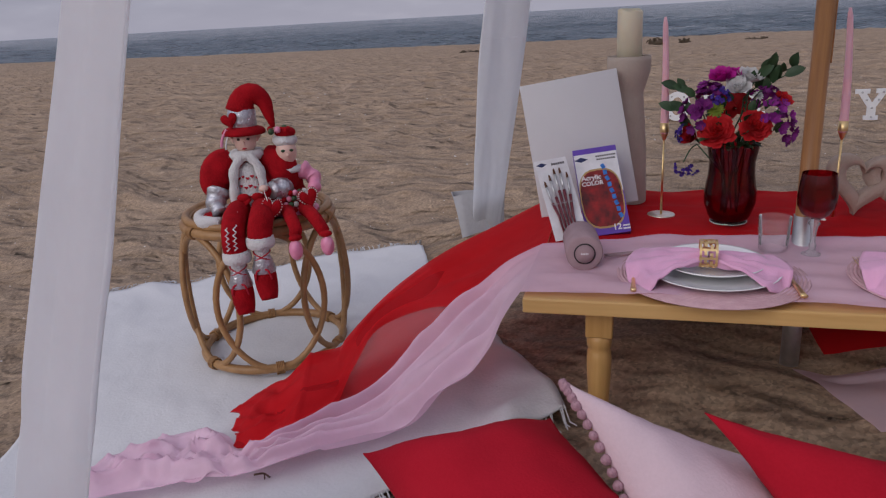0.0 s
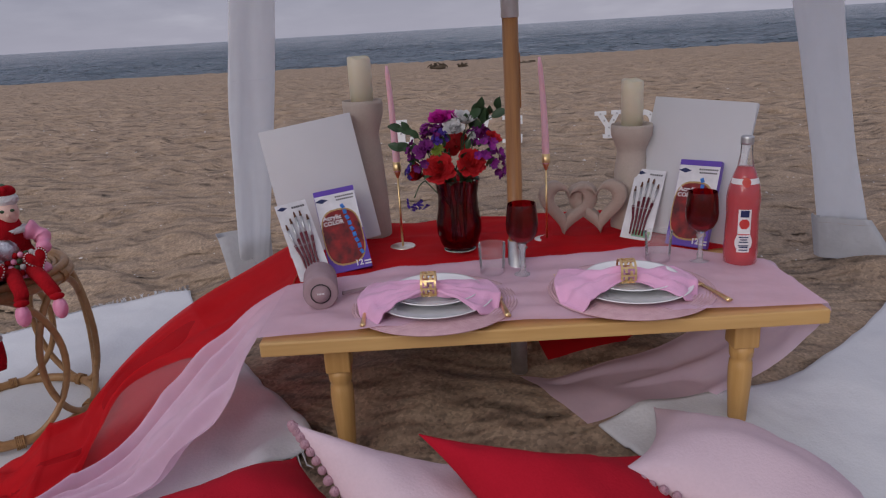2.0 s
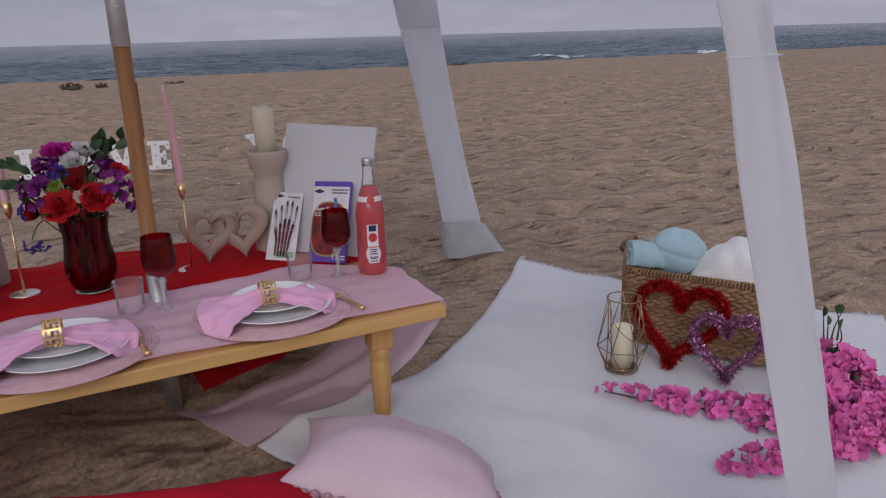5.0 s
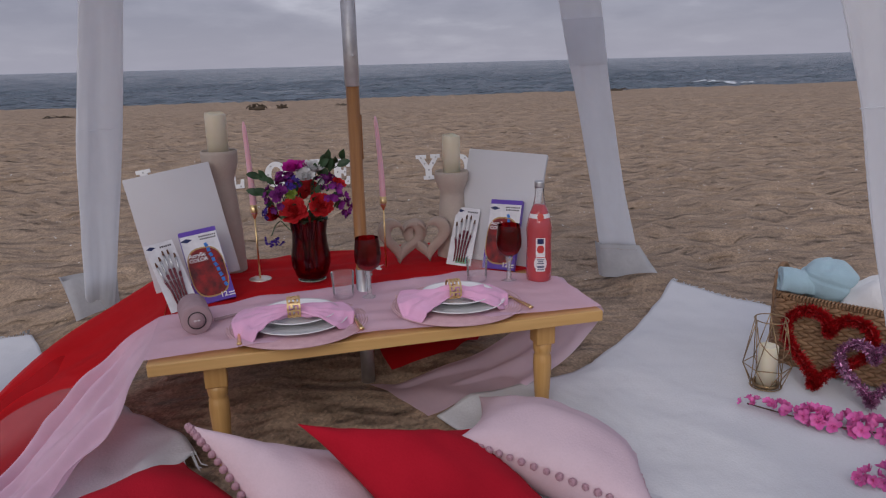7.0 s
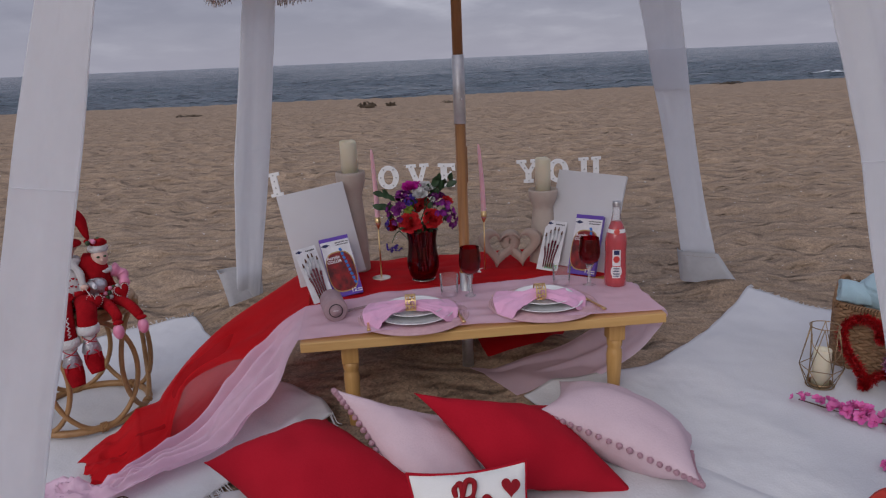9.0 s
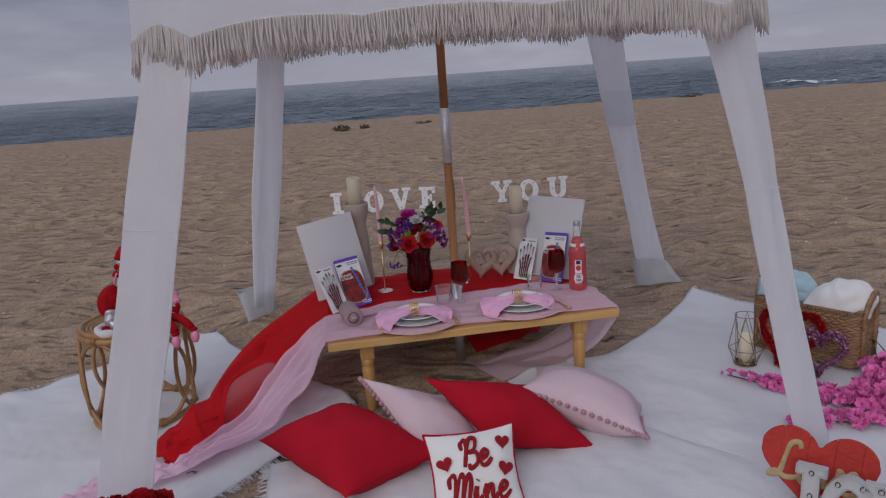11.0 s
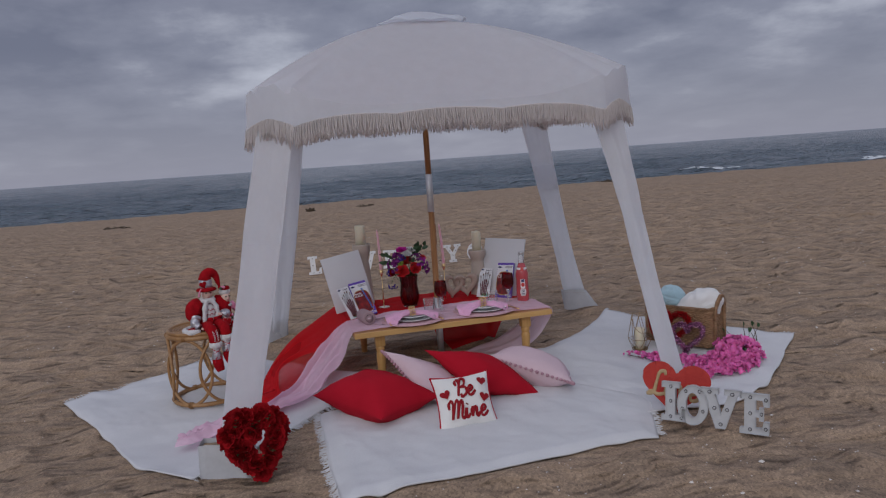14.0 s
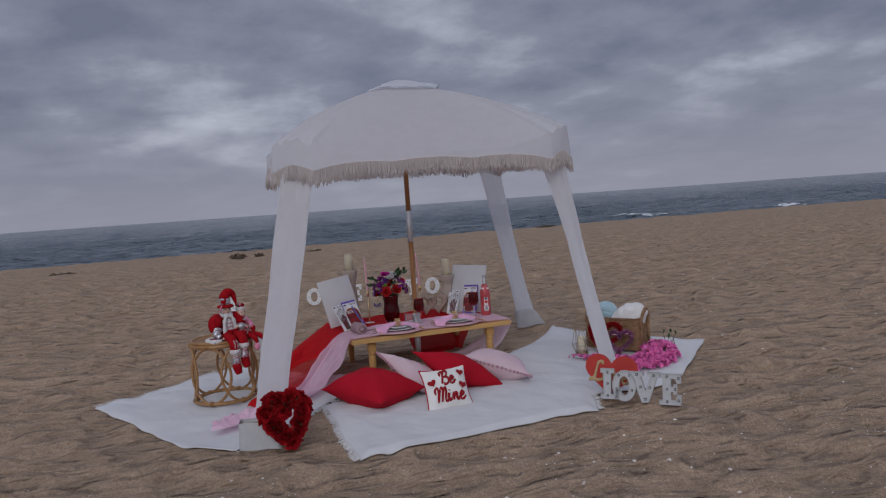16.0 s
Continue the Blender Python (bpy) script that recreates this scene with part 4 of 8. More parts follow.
TOWEL_WHITE = mat("white_fleece", (0.80, 0.79, 0.78), (0.74, 0.73, 0.72), rough=1.0, scale=10, bump=0.8, bscale=220, depth=0.006, sheen=0.3)
WIRE = mat("aged_brass_wire", (0.42, 0.30, 0.17), (0.3, 0.2, 0.11), rough=0.4, metal=0.9, scale=40, bump=0.1)
TINSEL_RED = mat("red_tinsel", (0.48, 0.006, 0.010), (0.25, 0.003, 0.005), rough=0.5, metal=0.1, scale=80, bump=0.2)
TINSEL_PINK = mat("pink_silver_tinsel", (0.62, 0.36, 0.52), (0.42, 0.16, 0.32), rough=0.25, metal=0.7, scale=90, bump=0.2)
ORCHID = mat("hot_pink_silk_petals", (0.78, 0.20, 0.48), (0.66, 0.11, 0.38), rough=0.7, scale=30, bump=0.1, spread=0.14, sub=0.1)
LEAF = mat("deep_green_leaf", (0.045, 0.10, 0.04), (0.03, 0.065, 0.028), rough=0.45, scale=20, bump=0.2, spread=0.2)
TWIG = mat("brown_twig", (0.13, 0.09, 0.06), (0.08, 0.06, 0.04), rough=0.9, scale=50, bump=0.4)
ROSE_RED = mat("dark_red_silk_rose", (0.40, 0.008, 0.014), (0.24, 0.004, 0.008), rough=0.85, scale=30, bump=0.15, spread=0.25, ior=1.25)
CARNATION = mat("scarlet_carnation", (0.70, 0.025, 0.03), (0.55, 0.012, 0.018), rough=0.7, scale=40, bump=0.2)
MAGENTA = mat("magenta_petal", (0.62, 0.015, 0.36), (0.5, 0.01, 0.28), rough=0.65, scale=30, bump=0.1)
VIOLET = mat("violet_petal", (0.26, 0.018, 0.23), (0.15, 0.010, 0.16), rough=0.7, scale=40, bump=0.1, spread=0.3)
INDIGO = mat("indigo_petal", (0.07, 0.025, 0.30), (0.05, 0.02, 0.2), rough=0.7, scale=40, bump=0.1)
MUM_WHITE = mat("white_petal", (0.80, 0.79, 0.78), rough=0.7, scale=30, bump=0.1)
LIME = mat("lime_green_petal", (0.26, 0.34, 0.04), rough=0.7, scale=40, bump=0.2)
SIGN_RED = mat("painted_red_planks", (0.50, 0.035, 0.022), (0.40, 0.022, 0.016), rough=0.6, scale=12, bump=0.3, bscale=60)
SIGN_GOLD = mat("gold_leaf_paint", (0.50, 0.36, 0.20), (0.40, 0.28, 0.14), rough=0.5, scale=50, bump=0.3)
MARQUEE = mat("white_enamel_tin", (0.55, 0.56, 0.58), (0.47, 0.48, 0.50), rough=0.4, scale=14, bump=0.05)
BULB = mat("clear_bulb", (0.52, 0.52, 0.52), (0.40, 0.40, 0.41), rough=0.15, scale=20, bump=0.0, coat=1.0)
LETTER_WHITE = mat("white_painted_letter", (0.80, 0.80, 0.81), (0.74, 0.74, 0.76), rough=0.6, scale=14, bump=0.08)
VELVET = mat("red_velvet", (0.38, 0.005, 0.011), (0.24, 0.003, 0.007), rough=0.95, scale=30, bump=0.3, bscale=200, ior=1.25)
FUR = mat("white_plush", (0.80, 0.79, 0.79), (0.70, 0.69, 0.70), rough=1.0, scale=60, bump=1.0, bscale=260, depth=0.008, sheen=0.4)
SILVER_CLOTH = mat("silver_lame", (0.62, 0.62, 0.66), (0.40, 0.40, 0.45), rough=0.3, metal=0.75, scale=70, bump=0.6, bscale=140, depth=0.006)
PORCELAIN = mat("doll_porcelain", (0.72, 0.50, 0.42), (0.68, 0.45, 0.38), rough=0.4, scale=20, bump=0.02)
PINK_SATIN = mat("pink_satin", (0.76, 0.30, 0.44), (0.66, 0.22, 0.36), rough=0.4, scale=30, bump=0.3)
RED_PRINT = mat("red_heart_print", (0.45, 0.01, 0.03), rough=0.8, bump=0)
HAIR = mat("dark_brown_hair", (0.05, 0.025, 0.015), rough=0.7, bump=0.2)
EMBROIDERY = mat("dark_red_embroidery", (0.34, 0.006, 0.014), (0.25, 0.004, 0.010), rough=0.9, scale=60, bump=0.6, bscale=300, depth=0.004)
CUSHION_WHITE = mat("white_linen", (0.80, 0.79, 0.77), (0.75, 0.74, 0.72), rough=0.9, scale=9, bump=0.35, bscale=300, depth=0.003)
SHELL = mat("bleached_shell", (0.74, 0.70, 0.66), (0.55, 0.50, 0.46), rough=0.5, scale=60, bump=0.1, spread=0.2)
KELP = mat("dry_kelp", (0.06, 0.045, 0.03), (0.10, 0.07, 0.045), rough=0.9, scale=20, bump=0.5)
BEADS = mat("silver_bead", (0.62, 0.58, 0.56), (0.4, 0.37, 0.36), rough=0.25, metal=1.0, scale=50, bump=0)
BAR_DARK = mat("dark_print", (0.06, 0.05, 0.06), rough=0.5, bump=0)
TAPE = mat("clear_tape", (0.6, 0.6, 0.6), rough=0.2, bump=0)

CLOTH = TOP + 0.008


def text_mesh(body, size, depth, shear=0.0, bold=0.0):
    cu = bpy.data.curves.new("lettering", "FONT")
    cu.body, cu.size, cu.extrude, cu.shear, cu.offset = body, size, depth, shear, bold
    cu.resolution_u = 3
    cu.align_x, cu.align_y = "CENTER", "CENTER"
    ob = bpy.data.objects.new("lettering", cu)
    scene.collection.objects.link(ob)
    me = bpy.data.meshes.new_from_object(ob.evaluated_get(bpy.context.evaluated_depsgraph_get()))
    bpy.data.objects.remove(ob)
    bpy.data.curves.remove(cu)
    return me


def lettering(name, body, size, material, parent, m, depth=0.0004, shear=0.0, bold=0.0, label=""):
    me = text_mesh(body, size, depth, shear, bold)
    me.materials.clear()
    me.materials.append(material)
    ob = new(name, me)
    ob.parent = parent
    ob.matrix_local = m
    if label:
        ob["label"] = label
    return ob


def frame_of(origin, xdir, ydir):
    """A pose with its x and y axes along the two directions (y made square to x)."""
    x = Vector(xdir).normalized()
    y = Vector(ydir)
    y = (y - x * y.dot(x)).normalized()
    z = x.cross(y)
    return Matrix.Translation(origin) @ Matrix((x, y, z)).transposed().to_4x4()


def petal(bm, m, length, width, curl, mi=0, cup=0.3, nu=3, ruffle=0.0, seed=0):
    rows = []
    for i in range(nu + 1):
        u = i / nu
        w = width * math.sin(math.pi * (0.12 + 0.72 * u)) ** 0.8
        row = []
        for s in (-1, 0, 1):
            a = curl * u
            r = ruffle * nz(seed * 3.1 + u * 5, s * 3, seed) * u
            row.append(bm.verts.new(m @ Vector((s * w * 0.5, length * u * math.cos(a * 0.5) + 0.0, length * u * math.sin(a * 0.5) + cup * w * s * s + r))))
        rows.append(row)
    for a, b in zip(rows, rows[1:]):
        for k in range(2):
            f = bm.faces.new((a[k], a[k + 1], b[k + 1], b[k]))
            f.material_index = mi


def bloom_mesh(name, kind, r, material, seed=0):
    """A flower head facing +z: rose, carnation, mum or floret cluster."""
    bm = bmesh.new()
    rn = random.Random(seed)
    if kind == "rose":
        for k in range(17):
            q = k / 16
            tilt = 78 - 66 * q
            m = pose(0, 0, r * 0.25 * (1 - q)) @ pose(0, 0, 0, 0, 0, k * 137.5) @ pose(0, r * 0.10 * q, 0, tilt, 0, 0)
            petal(bm, m, r * (0.45 + 0.55 * q), r * (0.55 + 0.5 * q), 0.5, cup=0.35, ruffle=r * 0.12, seed=k + seed)
    elif kind == "carnation":
        for k in range(64):
            q = (k / 63) ** 0.8
            tilt = 84 - 78 * q + rn.uniform(-8, 8)
            m = pose(0, 0, -r * 0.15 * q) @ pose(0, 0, 0, 0, 0, k * 137.5) @ pose(0, r * 0.16 * q, 0, tilt, rn.uniform(-20, 20), 0)
            petal(bm, m, r * (0.56 + 0.36 * q), r * 0.72, 0.3, cup=0.15, ruffle=r * 0.24, seed=k + seed)
    elif kind == "mum":
        for k in range(60):
            q = k / 59
            m = pose(0, 0, 0, 0, 0, k * 137.5) @ pose(0, r * 0.1 * q, 0, 80 - 82 * q, 0, 0)
            petal(bm, m, r * (0.6 + 0.4 * q), r * 0.26, -0.5, cup=0.3, ruffle=r * 0.1, seed=k)
    else:
        for k in range(16):
            d = Vector((rn.gauss(0, 1), rn.gauss(0, 1), abs(rn.gauss(0, 1)) * 0.9 + 0.2)).normalized() * r * rn.uniform(0.6, 1.0)
            up = Vector((d.x, d.y, d.z + r * 0.5)).to_track_quat("Z", "Y").to_matrix().to_4x4()
            for p in range(5):
                petal(bm, Matrix.Translation(d) @ up @ pose(0, 0, 0, 25, 0, p * 72 + k * 20), r * 0.36, r * 0.30, 0.4, cup=0.2, nu=2, ruffle=r * 0.05, seed=k)
    me = bpy.data.meshes.new(name)
    bm.to_mesh(me)
    bm.free()
    me.materials.append(material)
    me.polygons.foreach_set("use_smooth", [True] * len(me.polygons))
    return me


def hang(name, me, parent, m, label=""):
    ob = new(name, me)
    ob.parent = parent
    ob.matrix_local = m
    if label:
        ob["label"] = label
    return ob


def leaf_mesh(length, width):
    bm = bmesh.new()
    for s in (1, -1):
        rows = []
        for i in range(6):
            u = i / 5
            w = width * 0.5 * math.sin(math.pi * min(1, 0.06 + 0.94 * u)) ** 0.75
            row = []
            for t in (-1, 0, 1):
                row.append(bm.verts.new((t * w, length * u, abs(t) * w * 0.35 + length * 0.12 * math.sin(2.4 * u) - (0.0006 if s < 0 else 0))))
            rows.append(row)
        for a, b in zip(rows, rows[1:]):
            for k in range(2):
                q = (a[k], a[k + 1], b[k + 1], b[k])
                bm.faces.new(q if s > 0 else q[::-1])
    me = bpy.data.meshes.new("leaf")
    bm.to_mesh(me)
    bm.free()
    me.materials.append(LEAF)
    me.polygons.foreach_set("use_smooth", [True] * len(me.polygons))
    return me


def facing(d):
    return Vector(d).to_track_quat("Z", "Y").to_matrix().to_4x4()


# ---- chiffon runners over the table ----
def ribbon(parent, name, material, back, front, nu, nv, folds, seed, amp, label="", crush=0.0, start=0.7):
    """A length of thin cloth between two edge lines, with folds running along it."""
    A, B = smooth_line(back, nu), smooth_line(front, nu)

    def place(u, v):
        i = min(nu, round(u * nu))
        a, b = A[i], B[i]
        p = a.lerp(b, v)
        across = (b - a).normalized()
        along = (A[min(nu, i + 1)] - A[max(0, i - 1)]).normalized()
        up = along.cross(across)
        if up.z < 0:
            up = -up
        f = math.sin(v * folds * 2 * math.pi + 2.2 * nz(u * 2.2, v * 2, seed) + 1.2 * nz(u * 6, v * 1.5, seed + 7)) * (0.6 + nz(u * 3, v * 3, seed + 11))
        p = p + up * amp(u) * (f + 0.9 * nz(u * 8, v * 5, seed + 3))
        if crush and u > start:
            # crumpled where it lies on the throw
            k = min(1, (u - start) / 0.12)
            p = p + across * (0.035 * k * nz(u * 13, v * 1.5, seed + 21)) + along * (0.05 * k * nz(u * 3, v * 5, seed + 25))
            ridge = max(0, 1 - 3.2 * abs(nz(p.x * 8 + p.y * 5, p.y * 13, seed + 31))) + 0.6 * max(0, 1 - 3.5 * abs(nz(p.x * 17, p.y * 21 - p.x * 9, seed + 37)))
            p.z = throw_height(p.x, p.y, 11, 0.02) + 0.006 + (p.z - throw_height(p.x, p.y, 11, 0.02)) * (1 - 0.7 * k) + crush * k * ridge * min(1, 5 * v, 5 * (1 - v))
        p.z = max(p.z, throw_height(p.x, p.y, 11, 0.02) + 0.004 + 0.006 * nz(p.x * 14, p.y * 14, seed)) if p.x < -0.7 else max(p.z, sand_height(p.x, p.y) + 0.01)
        return p

    bm = bmesh.new()
    sheet(bm, place, nu, nv)
    return part(name, bm, material, parent, label)


def flat_ribbon(parent, name, material, back, front, z, nu, nv, seed, relief, label=""):
    A, B = smooth_line([(*q, z) for q in back], nu), smooth_line([(*q, z) for q in front], nu)

    def place(u, v):
        i = min(nu, round(u * nu))
        p = A[i].lerp(B[i], v)
        ease = min(1, 6 * min(u, 1 - u), 12 * v + 0.2)
        p.z += relief * ease * (0.5 + 0.8 * nz(p.x * 5, p.y * 16, seed) + 0.5 * nz(p.x * 14, p.y * 22, seed + 2) + 1.2 * math.exp(-((v - 0.08) / 0.06) ** 2))
        p.z = max(p.z, z - 0.001)
        return p

    bm = bmesh.new()
    sheet(bm, place, nu, nv)
    return part(name, bm, material, parent, label)


red_runner = thing("table_runner", pose(0, 0, 0), "sheer red chiffon runner draped over the table onto the throw", "table runner", "chiffon runners")
flat_ribbon(red_runner, "top_cloth", RED_CHIFFON, [(0.535, 0.81), (0.2, 0.785), (-0.2, 0.745), (-0.655, 0.70)], [(0.595, 0.37), (0.35, 0.33), (0.0, 0.25), (-0.59, 0.13)], TOP + 0.004, 70, 44, 3, 0.011)
RED_BACK = [(-0.655, 0.70, 0.412), (-0.70, 0.635, 0.395), (-0.824, 0.448, 0.354), (-0.952, 0.258, 0.300), (-1.053, 0.108, 0.222), (-1.10, 0.03, 0.165), (-1.118, 0.0, 0.140), (-1.18, -0.055, 0.138), (-1.262, -0.085, 0.125), (-1.30, -0.21, 0.11)]
RED_FRONT = [(-0.59, 0.13, 0.408), (-0.632, 0.075, 0.365), (-0.725, -0.02, 0.272), (-0.81, -0.095, 0.19), (-0.88, -0.155, 0.125), (-0.94, -0.21, 0.108), (-1.0, -0.27, 0.106), (-1.07, -0.325, 0.106), (-1.13, -0.36, 0.106), (-1.19, -0.365, 0.10)]
ribbon(red_runner, "side_drape", RED_SHEER, RED_BACK, RED_FRONT,
       110, 44, 2.2, 5, lambda u: 0.016 * min(1, u * 4), "sheer red drape falling to the throw", 0.012, 0.76)
# the half of the drape that is folded over lies double
OVER = (1.0, 0.98, 0.85, 0.50, 0.26, 0.50, 1.0, 1.0, 1.0, 1.0)
ribbon(red_runner, "folded_layer", RED_CHIFFON, [(a[0], a[1], a[2] + 0.008) for a in RED_BACK],
       [tuple(a[i] + (b[i] - a[i]) * w + (0.008 if i == 2 else 0) for i in range(3)) for a, b, w in zip(RED_BACK, RED_FRONT, OVER)],
       110, 44, 1.5, 5, lambda u: 0.014 * min(1, u * 4), "folded double layer of red chiffon", 0.012, 0.76)
ribbon(red_runner, "rear_drape", RED_CHIFFON,
       [(0.0, 0.772, 0.412), (0.0, 0.80, 0.36), (0.005, 0.70, 0.22), (0.02, 0.52, 0.10), (0.035, 0.38, 0.06), (0.06, 0.29, 0.05)], [(0.54, 0.815, 0.412), (0.55, 0.84, 0.36), (0.55, 0.76, 0.26), (0.47, 0.63, 0.18), (0.37, 0.46, 0.105), (0.28, 0.34, 0.06)],
       48, 40, 1.8, 8, lambda u: 0.012 * min(1, u * 3) * (1 - 0.5 * u), "red cloth hanging behind the table")
pink_runner = thing("table_runner", pose(0, 0, 0), "sheer pale pink chiffon runner trailing from the table to the throw", "table runner", "chiffon runners")
flat_ribbon(pink_runner, "top_cloth", PINK_CHIFFON, [(0.605, 0.25), (0.35, 0.375), (0.13, 0.315), (-0.24, 0.28), (-0.47, 0.20), (-0.605, 0.16)], [(0.630, -0.058), (0.35, -0.088), (0.13, -0.105), (-0.24, -0.135), (-0.47, -0.155), (-0.580, -0.165)], TOP + 0.009, 80, 44, 9, 0.009)
ribbon(pink_runner, "side_drape", PINK_CHIFFON,
       [(-0.605, 0.16, 0.417), (-0.655, 0.115, 0.40), (-0.71, 0.059, 0.362), (-0.77, 0.001, 0.32), (-0.823, -0.051, 0.262), (-0.867, -0.093, 0.205), (-0.92, -0.150, 0.145), (-1.01, -0.255, 0.125), (-1.15, -0.375, 0.12), (-1.28, -0.30, 0.11), (-1.41, -0.34, 0.105), (-1.49, -0.46, 0.10)],
       [(-0.580, -0.165, 0.417), (-0.615, -0.188, 0.36), (-0.640, -0.207, 0.292), (-0.685, -0.235, 0.24), (-0.745, -0.268, 0.195), (-0.808, -0.298, 0.145), (-0.87, -0.328, 0.12), (-0.985, -0.39, 0.11), (-1.12, -0.46, 0.105), (-1.26, -0.52, 0.10), (-1.38, -0.57, 0.10), (-1.51, -0.62, 0.095)],
       150, 60, 4.2, 13, lambda u: 0.023 * min(1, u * 4) + 0.02 * max(0, u - 0.6), "sheer pink drape pooling on the throw", 0.03, 0.62)
ribbon(pink_runner, "tail", PINK_SHEER,
       [(0.605, 0.25, 0.417), (0.628, 0.27, 0.395), (0.61, 0.27, 0.34), (0.48, 0.27, 0.245), (0.24, 0.24, 0.150), (-0.02, 0.19, 0.105)],
       [(0.630, -0.058, 0.417), (0.644, -0.03, 0.375), (0.59, 0.05, 0.24), (0.45, 0.09, 0.115), (0.28, 0.03, 0.10), (0.13, -0.02, 0.10)],
       70, 36, 2.5, 17, lambda u: 0.016 * min(1, u * 4), "pink tail trailing under the table")


# ---- place settings ----
def placemat(x, y):
    t = thing("placemat", pose(x, y, CLOTH + 0.004), "round woven dusty pink placemat on the runner", "placemat", "place settings")
    bm = bmesh.new()
    prof = [(0.001, 0.004)]
    for k in range(1, 26):
        r = 0.188 * k / 26
        prof += [(r - 0.0014, 0.0050), (r + 0.0008, 0.0050), (r + 0.0016, 0.0018), (r + 0.0026, 0.0018)]
    prof += [(0.188, 0.004), (0.189, 0.002), (0.187, 0.0), (0.001, 0.0)]
    lathe(bm, prof, 72, cap=False)
    part("woven_disc", bm, MAT_PINK, t)
    return t


def plate(x, y, z, r, label):
    bm = bmesh.new()
    lathe(bm, [(0.001, 0.004), (r * 0.55, 0.004), (r * 0.66, 0.006), (r * 0.97, 0.0165), (r, 0.018), (r * 1.0, 0.0155), (r * 0.9, 0.011), (r * 0.62, 0.0), (r * 0.5, 0.0), (0.001, 0.001)], 64, cap=False)
    ob = part("plate", bm, CERAMIC)
    ob.matrix_world = pose(x, y, z)
    return tagged(ob, label, "plate", "place settings")


def napkin(x, y, z, turn, seed):
    t = thing("napkin", pose(x, y, z, 0, 0, turn), "orchid pink cotton napkin gathered through a gold ring", "napkin", "place settings")
    bm = bmesh.new()

    def wing(sgn, length, spread, drop, skew):
        def place(u, v):
            w = 0.030 + (spread - 0.030) * min(1.0, u * 1.25) ** 0.8
            c = 2 * v - 1
            xx = sgn * (0.003 + length * u * (1 - 0.30 * max(0, -c) ** 1.5 * u - 0.16 * max(0, c) ** 2 * u))
            yy = (c * w * (0.42 if c < 0 else 0.55)) - skew * u
            r = math.hypot(xx, yy)
            under = 0.006 - (0.008 * min(1, max(0, (r - 0.095) / 0.02)) + 0.022 * min(1, max(0, (r - 0.128) / 0.014))) * (1.0 if c < -0.3 else max(0.0, -c / 0.3))
            fold = (math.sin(c * 7.5 + seed * 2 + 1.2 * u) * 0.0075 + 0.004 * math.sin(c * 15 + seed)) * (1 - u) ** 0.8 + 0.009 * nz(u * 4 + seed, c * 2, seed) * min(1, 3 * u)
            zz = under + 0.015 * (1 - u) ** 1.2 + 0.010 * math.exp(-((c - 0.2) / 0.5) ** 2) * (1 - u * u) + fold - drop * u ** 1.7
            return xx, yy, max(zz, under)
        sheet(bm, place, 24, 44, 0.003)

    wing(-1, 0.158, 0.190, 0.002, 0.012)
    wing(1, 0.156, 0.172, 0.004, 0.004)
    part("cloth", bm, NAPKIN, t)
    bm = bmesh.new()
    n = 40
    for k in range(n):
        # cut-out key pattern: alternate short bars round the band
        a0, a1 = 2 * math.pi * k / n, 2 * math.pi * (k + 1) / n
        rows = ((-0.0175, -0.0128), (0.0128, 0.0175)) + (((-0.0128, 0.0128),) if k % 4 == 0 else ()) + (((-0.0085, -0.0028),) if k % 4 in (1, 2) else ()) + (((0.0028, 0.0085),) if k % 4 in (2, 3) else ())
        for lo, hi in rows:
            q = []
            for rr in (0.0262, 0.0285):
                for a in (a0, a1):
                    for h in (lo, hi):
                        q.append(bm.verts.new((h, rr * math.cos(a), 0.033 + rr * math.sin(a))))
            for idx in ((0, 1, 3, 2), (4, 6, 7, 5), (0, 2, 6, 4), (1, 5, 7, 3), (0, 4, 5, 1), (2, 3, 7, 6)):
                bm.faces.new([q[i] for i in idx])
    part("napkin_ring", bm, GOLD, t, "gold key-pattern napkin ring", smooth=False)
    return t


def fork(x, y, turn):
    bm = bmesh.new()
    line = smooth_line([(0, -0.095, 0.004), (0, -0.05, 0.006), (0, 0.01, 0.009), (0, 0.035, 0.006)], 14)
    tube(bm, line, lambda q: 0.0062 - 0.0045 * min(1, q * 1.5) + 0.001 * (q > 0.9), 8, flatten=0.45)
    box(bm, (0.020, 0.022, 0.0025), pose(0, 0.044, 0.005, -8), 0.001)
    for k in range(4):
        tube(bm, smooth_line([(-0.0085 + 0.00567 * k, 0.052, 0.004), (-0.0085 + 0.00567 * k, 0.075, 0.0045), (-0.0085 + 0.00567 * k, 0.096, 0.009)], 6), lambda q: 0.0017 - 0.0009 * q, 6)
    ob = part("fork", bm, GOLD)
    ob.matrix_world = pose(x, y, CLOTH + 0.008, 0, 0, turn)
    return tagged(ob, "gold dinner fork lying on the placemat", "fork", "place settings")


def knife(x, y, turn):
    bm = bmesh.new()
    tube(bm, smooth_line([(0, -0.11, 0.005), (0, -0.06, 0.006), (0, -0.005, 0.005)], 10), lambda q: 0.0075 - 0.0035 * q, 8, flatten=0.55)
    tube(bm, smooth_line([(0, -0.006, 0.005), (0.001, 0.05, 0.005), (0.003, 0.10, 0.005)], 10), lambda q: 0.0085 - 0.006 * q ** 3, 8, flatten=0.2)
    ob = part("knife", bm, GOLD)
    ob.matrix_world = pose(x, y, CLOTH + 0.008, 0, 0, turn)
    return tagged(ob, "gold dinner knife lying on the placemat", "knife", "place settings")


